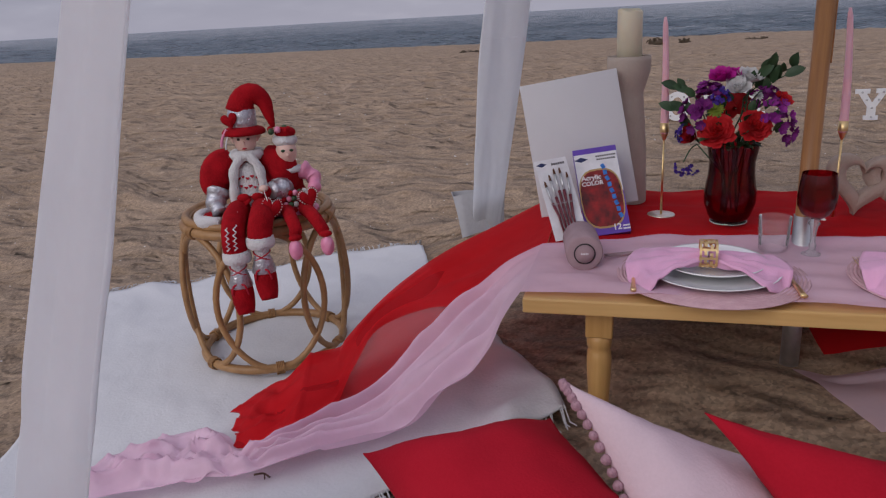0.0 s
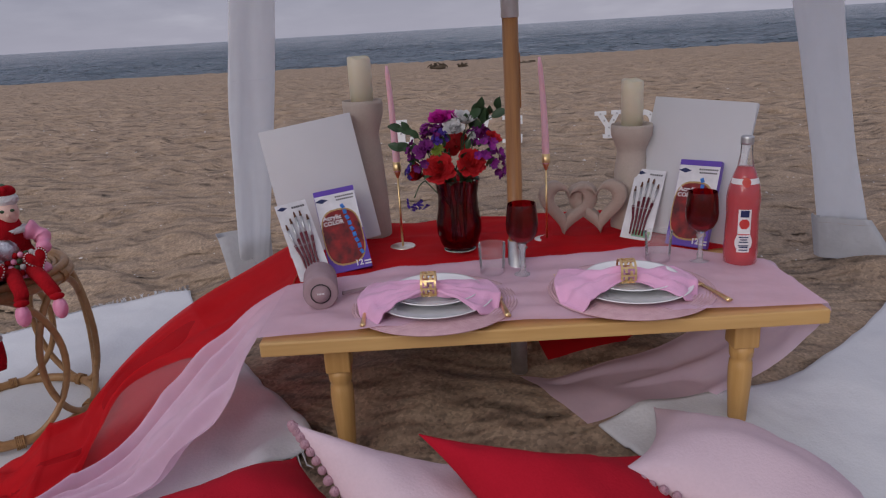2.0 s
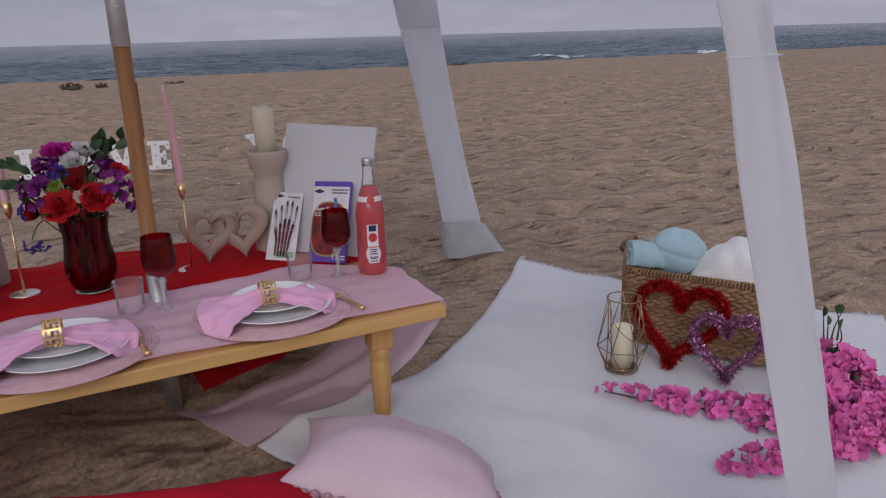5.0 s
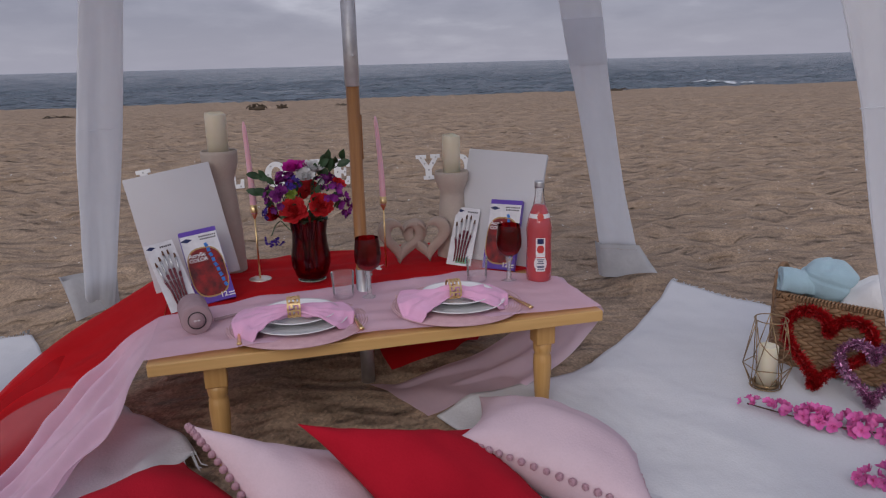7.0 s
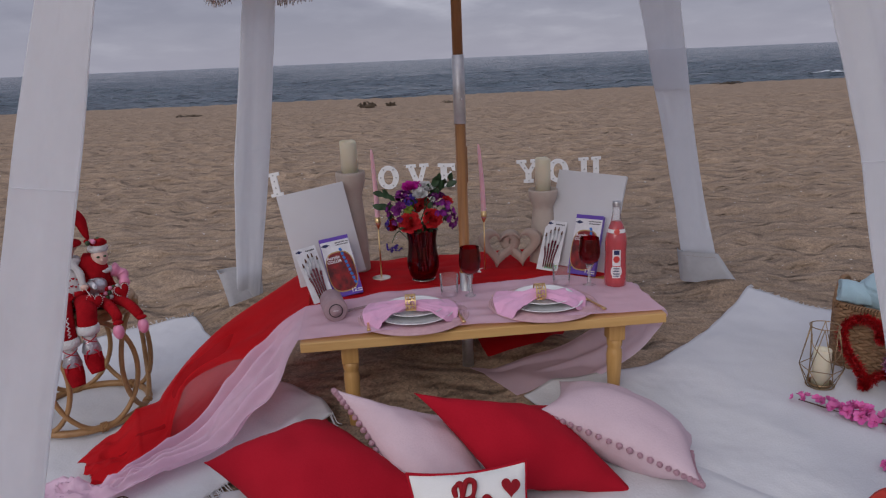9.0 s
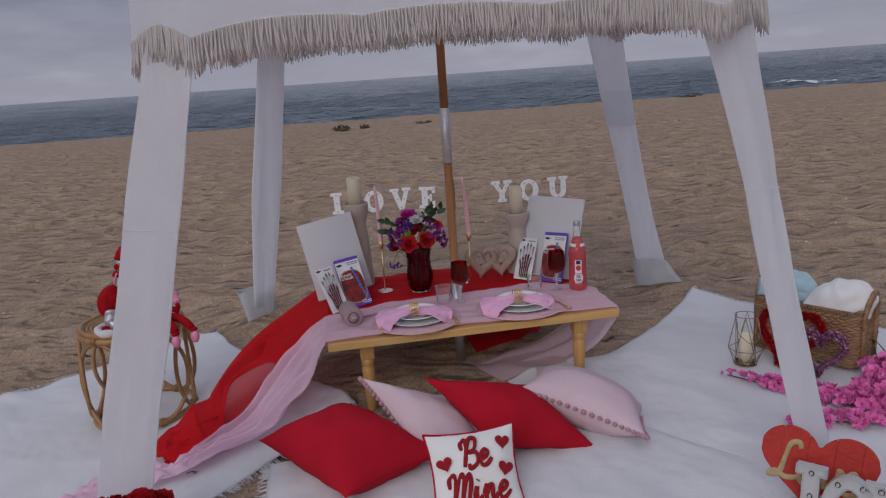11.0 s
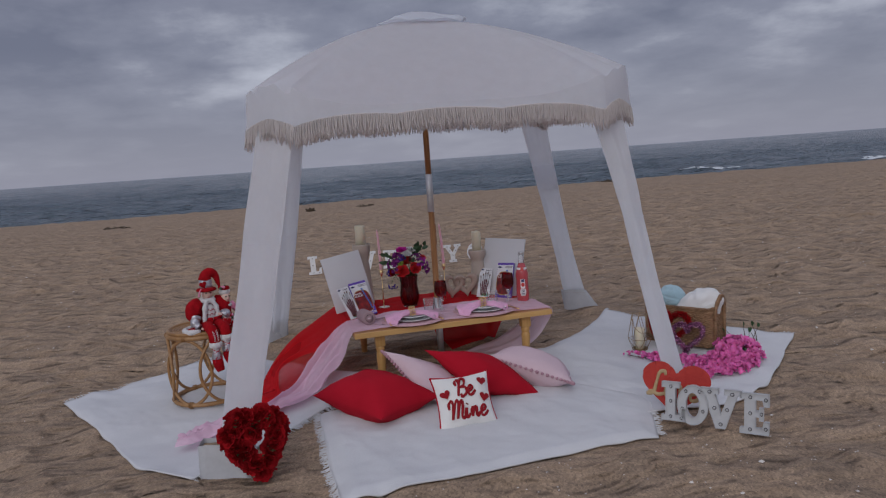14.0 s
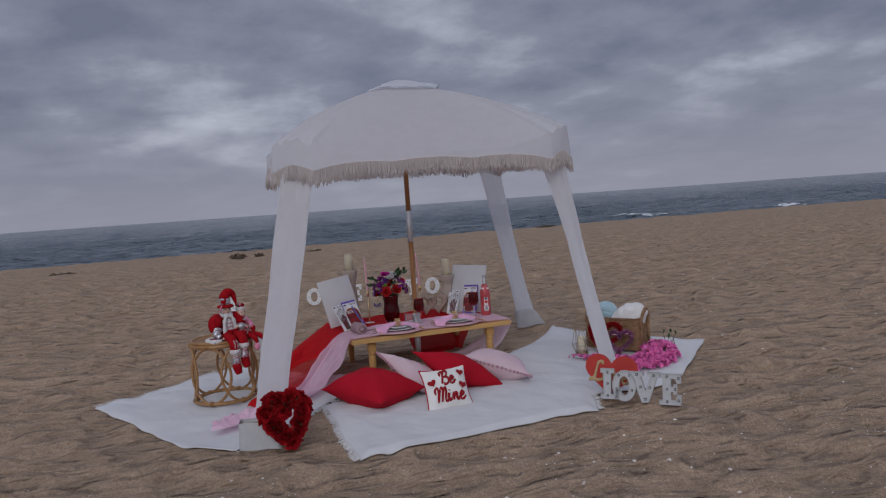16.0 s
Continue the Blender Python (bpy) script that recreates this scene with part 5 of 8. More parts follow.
def tumbler(x, y):
    t = thing("tumbler", pose(x, y, CLOTH), "short clear glass tumbler with faceted base", "glass", "drinking glasses")
    bm = bmesh.new()
    lathe(bm, [(0.001, 0.0), (0.028, 0.0), (0.030, 0.003), (0.0315, 0.03), (0.035, 0.078), (0.0354, 0.080)], 24, cap=False)
    for v in bm.verts:
        if 0.002 < v.co.z < 0.034 and math.hypot(v.co.x, v.co.y) > 0.0296:
            a = math.atan2(v.co.y, v.co.x) * 6
            s = 1 + 0.028 * math.cos(a * 2)
            v.co.x, v.co.y = v.co.x * s, v.co.y * s
    part("bowl", bm, GLASS, t)
    return t


def goblet(x, y):
    t = thing("wine_goblet", pose(x, y, CLOTH), "ruby red wine goblet on a clear cut-glass stem", "wine glass", "drinking glasses")
    bm = bmesh.new()
    lathe(bm, [(0.001, 0.0), (0.035, 0.0), (0.036, 0.002), (0.020, 0.005), (0.010, 0.009), (0.0065, 0.016), (0.0085, 0.024), (0.0055, 0.032), (0.0065, 0.055), (0.0085, 0.068), (0.013, 0.074), (0.009, 0.080), (0.013, 0.085), (0.001, 0.086)], 16, cap=False)
    part("stem", bm, CUT_GLASS, t, "clear cut-glass stem and foot")
    bm = bmesh.new()
    lathe(bm, [(0.001, 0.085), (0.016, 0.087), (0.030, 0.097), (0.0385, 0.115), (0.040, 0.135), (0.037, 0.168), (0.0345, 0.186)], 32, cap=False)
    part("bowl", bm, RED_GLASS, t, "ruby red bowl")
    return t


for mx, my, turn, sd in ((-0.215, 0.0, 4, 1.0), (0.235, 0.052, 5, 2.3)):
    placemat(mx, my)
    zz = CLOTH + 0.009
    plate(mx + 0.004, my - 0.012, zz, 0.132, "white china dinner plate on a pink placemat")
    plate(mx + 0.002, my + 0.002, zz + 0.0135, 0.105, "smaller white china plate stacked on the dinner plate")
napkin(-0.222, -0.036, CLOTH + 0.031, 3, 1.0)
napkin(0.218, 0.011, CLOTH + 0.031, 3, 2.4)
fork(-0.367, -0.045, 6)
fork(0.095, 0.045, 12)
knife(-0.068, 0.0, 10)
knife(0.392, 0.05, 18)
tumbler(-0.083, 0.205)
tumbler(0.342, 0.262)
goblet(-0.006, 0.185)
goblet(0.440, 0.235)

# ---- bottle ----
bottle = thing("drink_bottle", pose(0.538, 0.235, CLOTH), "glass bottle of pink berry lemonade with paper label", "bottle")
prof = [(0.001, 0.0), (0.036, 0.0), (0.040, 0.004), (0.0415, 0.03), (0.040, 0.085), (0.0385, 0.125), (0.040, 0.150), (0.0405, 0.170), (0.037, 0.195), (0.029, 0.220), (0.0195, 0.245), (0.015, 0.268), (0.0138, 0.29), (0.0138, 0.300)]
bm = bmesh.new()
lathe(bm, [(r, z) for r, z in prof if z > 0.23], 36, cap=False)
part("neck", bm, GLASS, bottle, "clear glass neck")
bm = bmesh.new()
lathe(bm, [(max(0.001, r - 0.0004), z) for r, z in prof[:11]] + [(0.001, 0.2465)], 36, cap=False)
part("filled_body", bm, PINK_DRINK, bottle, "glass body full of pink lemonade")
bm = bmesh.new()
lathe(bm, [(0.001, 0.298), (0.0152, 0.298), (0.0155, 0.303), (0.0150, 0.306), (0.0155, 0.309), (0.0150, 0.312), (0.0155, 0.316), (0.013, 0.318), (0.001, 0.318)], 28, cap=False)
part("cap", bm, STEEL, bottle, "silver screw cap")


def wrapped(bm, fn, w0, w1, z0, z1, lift, n=10, face=-1.75):
    """A paper patch laid round a turned body."""
    def rad(z):
        for (ra, za), (rb, zb) in zip(prof[1:], prof[2:]):
            if za <= z <= zb:
                return ra + (rb - ra) * (z - za) / (zb - za)
        return 0.04
    rows = []
    for k in range(9):
        q = k / 8
        z = z0 + (z1 - z0) * q
        half = (w0 + (w1 - w0) * q) * fn(q) / 2
        r = rad(z) + lift
        rows.append([bm.verts.new((r * math.cos(face + half / r * (2 * i / n - 1)), r * math.sin(face + half / r * (2 * i / n - 1)), z)) for i in range(n + 1)])
    for a, b in zip(rows, rows[1:]):
        for i in range(n):
            bm.faces.new((a[i], a[i + 1], b[i + 1], b[i]))


bm = bmesh.new()
wrapped(bm, lambda q: 1, 0.030, 0.030, 0.085, 0.145, 0.0008)
wrapped(bm, lambda q: 0.75 + 0.35 * math.sin(math.pi * min(1, 0.1 + q)), 0.040, 0.034, 0.048, 0.090, 0.0012)
wrapped(bm, lambda q: 1, 0.030, 0.030, 0.038, 0.050, 0.0008)
lab = part("label", bm, LABEL_WHITE, bottle, "white paper label")
bm = bmesh.new()
wrapped(bm, lambda q: 1, 0.020, 0.020, 0.126, 0.143, 0.0014)
part("label_panel", bm, LABEL_NAVY, lab, "navy label panel")
bm = bmesh.new()
wrapped(bm, lambda q: math.sin(math.pi * (0.15 + 0.7 * q)), 0.024, 0.024, 0.097, 0.121, 0.0014)
part("label_picture", bm, LABEL_RED, lab, "red berry picture")
for k, (z, w) in enumerate(((0.083, 0.026), (0.076, 0.022), (0.070, 0.016), (0.064, 0.022), (0.055, 0.024), (0.051, 0.02), (0.044, 0.02))):
    bm = bmesh.new()
    wrapped(bm, lambda q: 1, w, w, z - 0.0014, z + 0.0014, 0.0018)
    part("print_line", bm, LABEL_NAVY if k else LABEL_RED, lab)
bm = bmesh.new()
wrapped(bm, lambda q: 1, 0.085, 0.082, 0.205, 0.218, 0.0008, 20)
neck = part("neck_label", bm, LABEL_WHITE, bottle, "white neck band")
bm = bmesh.new()
wrapped(bm, lambda q: math.sin(math.pi * (0.12 + 0.76 * q)), 0.020, 0.022, 0.199, 0.221, 0.0014)
part("emblem", bm, LABEL_RED, neck, "red berry emblem")


# ---- candles ----
def taper_candle(x, y, lean, face):
    t = thing("candlestick", pose(x, y, CLOTH), "slim gold candlestick holding a tall pink taper candle", "candlestick", "candlesticks")
    bm = bmesh.new()
    lathe(bm, [(0.001, 0.0), (0.036, 0.0), (0.037, 0.002), (0.036, 0.004), (0.001, 0.005)], 36, cap=False)
    part("base", bm, BRASS_DISC, t, "round polished base")
    bm = bmesh.new()
    lathe(bm, [(0.0032, 0.004), (0.0028, 0.21)], 10)
    part("stem", bm, GOLD, t)
    bm = bmesh.new()
    lathe(bm, [(0.003, 0.205), (0.009, 0.220), (0.0115, 0.228), (0.0115, 0.252), (0.0095, 0.252), (0.0095, 0.226), (0.003, 0.222)], 20, cap=False)
    part("cup", bm, GOLD, t)
    bm = bmesh.new()
    pts = [(0.014 * lean * q * q, 0, 0.224 + 0.292 * q) for q in [i / 14 for i in range(15)]]
    tube(bm, pts, lambda q: 0.0112 - 0.005 * q if q < 0.985 else 0.003, 16)
    part("candle", bm, PINK_WAX, t, "pink taper candle")
    return t


taper_candle(-0.345, 0.468, -0.6, 0)
taper_candle(0.075, 0.492, -1.0, 0)


def pillar_holder(x, y, h, ch, cr, name_label):
    t = thing("candle_holder", pose(x, y, CLOTH), name_label, "candle holder", "pillar candle holders")
    bm = bmesh.new()
    N = 72
    prof_ = [(0.056, 0.0), (0.057, 0.01), (0.053, h * 0.35), (0.046, h * 0.60), (0.0415, h * 0.72), (0.041, h * 0.76), (0.050, h * 0.83), (0.0585, h * 0.90), (0.0600, h * 0.97), (0.0590, h), (0.054, h), (0.051, h * 0.93), (0.001, h * 0.925)]
    lathe(bm, prof_, N, cap=False)
    for v in bm.verts:
        if v.co.z < h * 0.78:
            a = math.atan2(v.co.y, v.co.x)
            s = 1 + 0.012 * math.cos(a * 36)
            v.co.x, v.co.y = v.co.x * s, v.co.y * s
    part("stand", bm, STONE, t, "ribbed beige ceramic stand")
    bm = bmesh.new()
    lathe(bm, [(0.001, h * 0.925), (cr, h * 0.925), (cr, h * 0.925 + ch), (cr * 0.94, h * 0.925 + ch + 0.004), (cr * 0.8, h * 0.925 + ch - 0.004), (0.001, h * 0.925 + ch - 0.008)], 32, cap=False)
    for v in bm.verts:
        if v.co.z > h * 0.925 + ch - 0.006 and math.hypot(v.co.x, v.co.y) > cr * 0.7:
            v.co.z += 0.006 * nz(v.co.x * 40, v.co.y * 40, h)
    lathe(bm, [(0.0012, h * 0.925 + ch - 0.012), (0.0012, h * 0.925 + ch + 0.002)], 6)
    part("candle", bm, IVORY_WAX, t, "ivory pillar candle")
    return t


pillar_holder(-0.455, 0.615, 0.415, 0.150, 0.034, "tall ribbed beige ceramic holder with an ivory pillar candle")
pillar_holder(0.332, 0.605, 0.308, 0.145, 0.031, "shorter ribbed beige ceramic holder with an ivory pillar candle")


# ---- linked clay hearts ----
def heart_points(w, n=48):
    out = []
    for k in range(n):
        a = 2 * math.pi * k / n
        out.append((w / 32 * 16 * math.sin(a) ** 3, w / 32 * (13 * math.cos(a) - 5 * math.cos(2 * a) - 2 * math.cos(3 * a) - math.cos(4 * a))))
    return out


hearts = thing("heart_ornament", pose(0.182, 0.545, CLOTH, 0, 0, -4), "pair of interlocked taupe clay heart rings", "ornament")
for dx, dy, yaw, roll in ((-0.056, 0.0, 14, 8), (0.056, 0.006, -14, -6)):
    bm = bmesh.new()
    pts = heart_points(0.172, 56)
    # a thick flat-faced ring with softened edges; the opening is a smaller heart
    N, loops = len(pts), []
    for px, pz in pts:
        ix, iz = px * 0.52, (pz - 0.006) * 0.52 + 0.010
        ring_ = []
        for f, dep in ((0.06, -0.018), (0.94, -0.018), (1.0, -0.013), (1.0, 0.013), (0.94, 0.018), (0.06, 0.018), (0.0, 0.013), (0.0, -0.013)):
            ring_.append(bm.verts.new((ix + (px - ix) * f, dep, iz + (pz - iz) * f + 0.092)))
        loops.append(ring_)
    for i in range(N):
        for j in range(8):
            bm.faces.new((loops[i][j], loops[i][(j + 1) % 8], loops[(i + 1) % N][(j + 1) % 8], loops[(i + 1) % N][j]))
    bmesh.ops.recalc_face_normals(bm, faces=bm.faces)
    part("heart_ring", bm, HEART_CLAY, hearts).matrix_local = pose(dx, dy, 0, 0, roll, yaw)


# ---- canvases, brushes and paints ----
def stretched_canvas(tl, tr, bl, label):
    tl, tr, bl = Vector(tl), Vector(tr), Vector(bl)
    w, h = (tr - tl).length, (tl - bl).length
    a, b = (tr - tl).normalized(), (tl - bl).normalized()
    s, d = (a + b).normalized(), (a - b).normalized()
    t = thing("artist_canvas", frame_of((tr + bl) / 2, s + d, s - d), label, "canvas", "artist canvases")
    bm = bmesh.new()
    box(bm, (w, h, 0.004), pose(0, 0, 0.0), 0.0018)
    part("primed_cloth", bm, WHITE_CANVAS, t)
    for sx_, sy_, lx, ly in ((0, 1, w, 0.03), (0, -1, w, 0.03), (1, 0, 0.03, h - 0.062), (-1, 0, 0.03, h - 0.062)):
        bm = bmesh.new()
        box(bm, (lx, ly, 0.014), pose(sx_ * (w / 2 - 0.016), sy_ * (h / 2 - 0.016), -0.0091), 0.001)
        part("stretcher_bar", bm, WHITE_CANVAS, t)
    return t


stretched_canvas((-0.748, 0.455, 0.777), (-0.494, 0.528, 0.790), (-0.640, 0.385, 0.436), "blank white stretched canvas leaning on a candle holder")
stretched_canvas((0.412, 0.640, 0.790), (0.650, 0.478, 0.785), (0.310, 0.548, 0.424), "blank white stretched canvas propped beside the bottle")


def paint_box(m):
    t = thing("paint_box", m, "purple and white box of acrylic paints", "paint box", "painting sets")
    w, h, d = 0.112, 0.240, 0.022
    bm = bmesh.new()
    box(bm, (w, h, d), pose(0, h / 2, -d / 2), 0.0012)
    part("carton", bm, PURPLE_CARD, t, smooth=False)
    bm = bmesh.new()
    box(bm, (w - 0.002, 0.112, 0.0006), pose(0, h - 0.016 - 0.056, 0.0005))
    part("white_panel", bm, WHITE_CARD, t, "white printed panel", smooth=False)
    for sx_, col, rr, lift in ((0.0, OCHRE, 1.0, 0.0012), (0.0, PAINT_RED, 0.94, 0.0018)):
        bm = bmesh.new()
        pts = []
        for k in range(28):
            a = 2 * math.pi * k / 28
            px = 0.0545 * rr * (abs(math.cos(a)) ** 0.7) * (1 if math.cos(a) >= 0 else -1)
            pz = 0.082 * rr * (abs(math.sin(a)) ** 0.7) * (1 if math.sin(a) >= 0 else -1)
            pts.append(bm.verts.new((px - 0.0012, 0.098 + pz, lift)))
        bm.faces.new(pts)
        part("picture", bm, col, t, "", smooth=False)
    bm = bmesh.new()
    for k in range(9):
        box(bm, (0.010, 0.013, 0.002), pose(0.014 + 0.0030 * (8 - k), 0.046 + 0.0172 * k, 0.003, 0, 0, 12 + 10 * (-1) ** k), 0.001)
    part("swatches", bm, BLUE_PRINT, t, "blue paint swatches", smooth=False)
    bm = bmesh.new()
    q = [bm.verts.new((-0.038 + sx_ * 0.018, 0.209 + sy_ * 0.007, 0.0015)) for sx_, sy_ in ((-1, 0), (0, -1), (1, 0), (0, 1))]
    bm.faces.new(q)
    part("emblem", bm, LABEL_NAVY, t, "dark diamond emblem", smooth=False)
    for k, (yy, ww) in enumerate(((0.214, 0.052), (0.205, 0.048))):
        bm = bmesh.new()
        for j in range(9):
            box(bm, (ww / 9 * 0.7, 0.0046, 0.0004), pose(0.025 - ww / 2 + ww / 9 * (j + 0.5), yy, 0.0011))
        part("print_line", bm, BAR_DARK, t, smooth=False)
    lettering("title", "Acrylic", 0.018, LABEL_WHITE, t, pose(-0.020, 0.156, 0.0026), 0.0003, bold=0.0004)
    lettering("title", "COLOR", 0.016, LABEL_WHITE, t, pose(-0.019, 0.140, 0.0026), 0.0003, bold=0.0004)
    lettering("count", "12", 0.022, LABEL_WHITE, t, pose(0.024, 0.016, 0.0016), 0.0003, bold=0.0006)
    for k, yy in enumerate((0.018, 0.010)):
        bm = bmesh.new()
        box(bm, (0.018, 0.004, 0.0004), pose(0.047, yy, 0.0011))
        part("print_line", bm, LABEL_WHITE, t, smooth=False)
    return t


def brush_pack(m, n=5):
    t = thing("paintbrush_set", m, "card of maroon-handled paintbrushes in clear wrap", "paintbrushes", "painting sets")
    w, h = 0.085, 0.215
    bm = bmesh.new()
    box(bm, (w, h, 0.0016), pose(0, h / 2, -0.001), 0.0004)
    part("card", bm, WHITE_CARD, t, smooth=False)
    for k in range(n):
        f = (k - (n - 1) / 2) / ((n - 1) / 2)
        x0, x1 = f * 0.017, f * 0.030
        top = 0.192 - 0.030 * abs(f - 0.25)
        bm = bmesh.new()
        tube(bm, [(x0, 0.012, 0.005), (x0 * 0.9 + x1 * 0.1, 0.06, 0.005), (x0 * 0.35 + x1 * 0.65, top - 0.058, 0.005)], lambda q: 0.0022 + 0.0019 * q, 8, mi=0)
        tube(bm, [(x0 * 0.35 + x1 * 0.65, top - 0.060, 0.005), (x1, top - 0.014, 0.005)], lambda q: 0.0026 + 0.0008 * q, 8, mi=1)
        tube(bm, [(x1, top - 0.014, 0.005), (x1 * 1.02, top - 0.005, 0.005), (x1 * 1.03, top + 0.002, 0.005)], lambda q: 0.0036 - 0.0018 * q, 8, mi=2, flatten=0.6)
        part("brush", bm, (MAROON, STEEL, BRISTLE), t, "maroon-handled brush")
    bm = bmesh.new()
    q = [bm.verts.new((-0.026 + sx_ * 0.014, 0.202 + sy_ * 0.006, 0.0006)) for sx_, sy_ in ((-1, 0), (0, -1), (1, 0), (0, 1))]
    bm.faces.new(q)
    part("emblem", bm, LABEL_NAVY, t, "dark diamond emblem", smooth=False)
    bm = bmesh.new()
    for j in range(6):
        box(bm, (0.0042, 0.0055, 0.0004), pose(0.002 + 0.006 * j, 0.200, 0.0004))
    part("print_line", bm, BAR_DARK, t, smooth=False)
    bm = bmesh.new()
    box(bm, (0.060, 0.0012, 0.0012), pose(0, 0.092, 0.0105))
    part("tie", bm, TAPE, t, smooth=False)
    bm = bmesh.new()
    box(bm, (0.05, 0.020, 0.0006), pose(0.012, 0.018, 0.0004))
    part("picture", bm, TEAL_PRINT, t, "teal printed corner", smooth=False)
    return t


paint_box(frame_of((-0.457, 0.262, CLOTH + 0.002), (0.103, 0.030, 0.012), (-0.093, 0.125, 0.21)))
brush_pack(frame_of((-0.540, 0.205, CLOTH + 0.004), (0.078, 0.048, 0.008), (-0.060, 0.100, 0.185)))
paint_box(frame_of((0.438, 0.375, CLOTH + 0.002), (0.09, -0.062, 0.0), (0.058, 0.072, 0.205)))
brush_pack(frame_of((0.318, 0.450, CLOTH + 0.004), (0.080, -0.035, -0.008), (0.095, 0.10, 0.185)))

# ---- speaker ----
speaker = thing("bluetooth_speaker", frame_of((-0.474, -0.012, CLOTH + 0.040), (0.97, 0.24, 0), (0.24, -0.97, 0.02)), "mauve cylindrical fabric speaker lying on its side", "speaker")
bm = bmesh.new()
m90 = pose(0, 0, 0, -90)
lathe(bm, [(0.001, -0.13), (0.036, -0.13), (0.040, -0.126), (0.0405, -0.006), (0.039, 0.0), (0.036, 0.002), (0.001, 0.002)], 40, m90, cap=False)
part("body", bm, SPEAKER, speaker)
bm = bmesh.new()
lathe(bm, [(0.021, 0.003), (0.0235, 0.003), (0.0235, 0.0045), (0.021, 0.0045)], 36, m90, cap=False)
part("end_ring", bm, DARK, speaker, "dark ring on the end cap")
bm = bmesh.new()
lathe(bm, [(0.001, 0.003), (0.0205, 0.003), (0.0205, 0.0038), (0.001, 0.0038)], 36, m90, cap=False)
part("end_cap", bm, SPEAKER, speaker, "mauve end cap")
bm = bmesh.new()
for k in range(5):
    box(bm, (0.0022, 0.0005, 0.004), pose(-0.007 + 0.0034 * k, 0.0045, 0), 0)
part("mark", bm, LABEL_WHITE, speaker, "pale maker's mark", smooth=False)
bm = bmesh.new()
tube(bm, smooth_line([(-0.44, 0.055, CLOTH + 0.012), (-0.38, 0.10, CLOTH + 0.010), (-0.32, 0.115, CLOTH + 0.012), (-0.26, 0.09, CLOTH + 0.010), (-0.20, 0.10, CLOTH + 0.01)], 24), 0.0024, 8)
tube(bm, smooth_line([(-0.44, 0.058, CLOTH + 0.016), (-0.37, 0.113, CLOTH + 0.010), (-0.30, 0.13, CLOTH + 0.012), (-0.24, 0.11, CLOTH + 0.010)], 24), 0.0024, 8)
tagged(part("speaker_strap", bm, SPEAKER), "thin mauve cord strap lying on the runner", "strap")

# ---- vase and bouquet ----
vase = thing("flower_vase", pose(-0.175, 0.425, CLOTH), "deep ruby glass vase on a silver beaded foot", "vase")
bm = bmesh.new()
vp = [(0.001, 0.008), (0.040, 0.008), (0.048, 0.022), (0.0575, 0.055), (0.058, 0.085), (0.052, 0.125), (0.0505, 0.160), (0.0565, 0.198), (0.058, 0.205)]
lathe(bm, [(r_ * 1.09, z_) for r_, z_ in vp], 40, cap=False)
part("glass_body", bm, VASE_GLASS, vase)
bm = bmesh.new()
for ring, (rr, zz_, cnt) in enumerate(((0.043, 0.0035, 40), (0.037, 0.0065, 36))):
    for k in range(cnt):
        a = 2 * math.pi * (k + 0.5 * ring) / cnt
        bmesh.ops.create_icosphere(bm, subdivisions=1, radius=0.0036, matrix=pose(rr * math.cos(a), rr * math.sin(a), zz_))
lathe(bm, [(0.001, 0.001), (0.041, 0.001), (0.041, 0.007), (0.001, 0.007)], 32, cap=False)
part("beaded_foot", bm, BEADS, vase, "silver beaded foot")

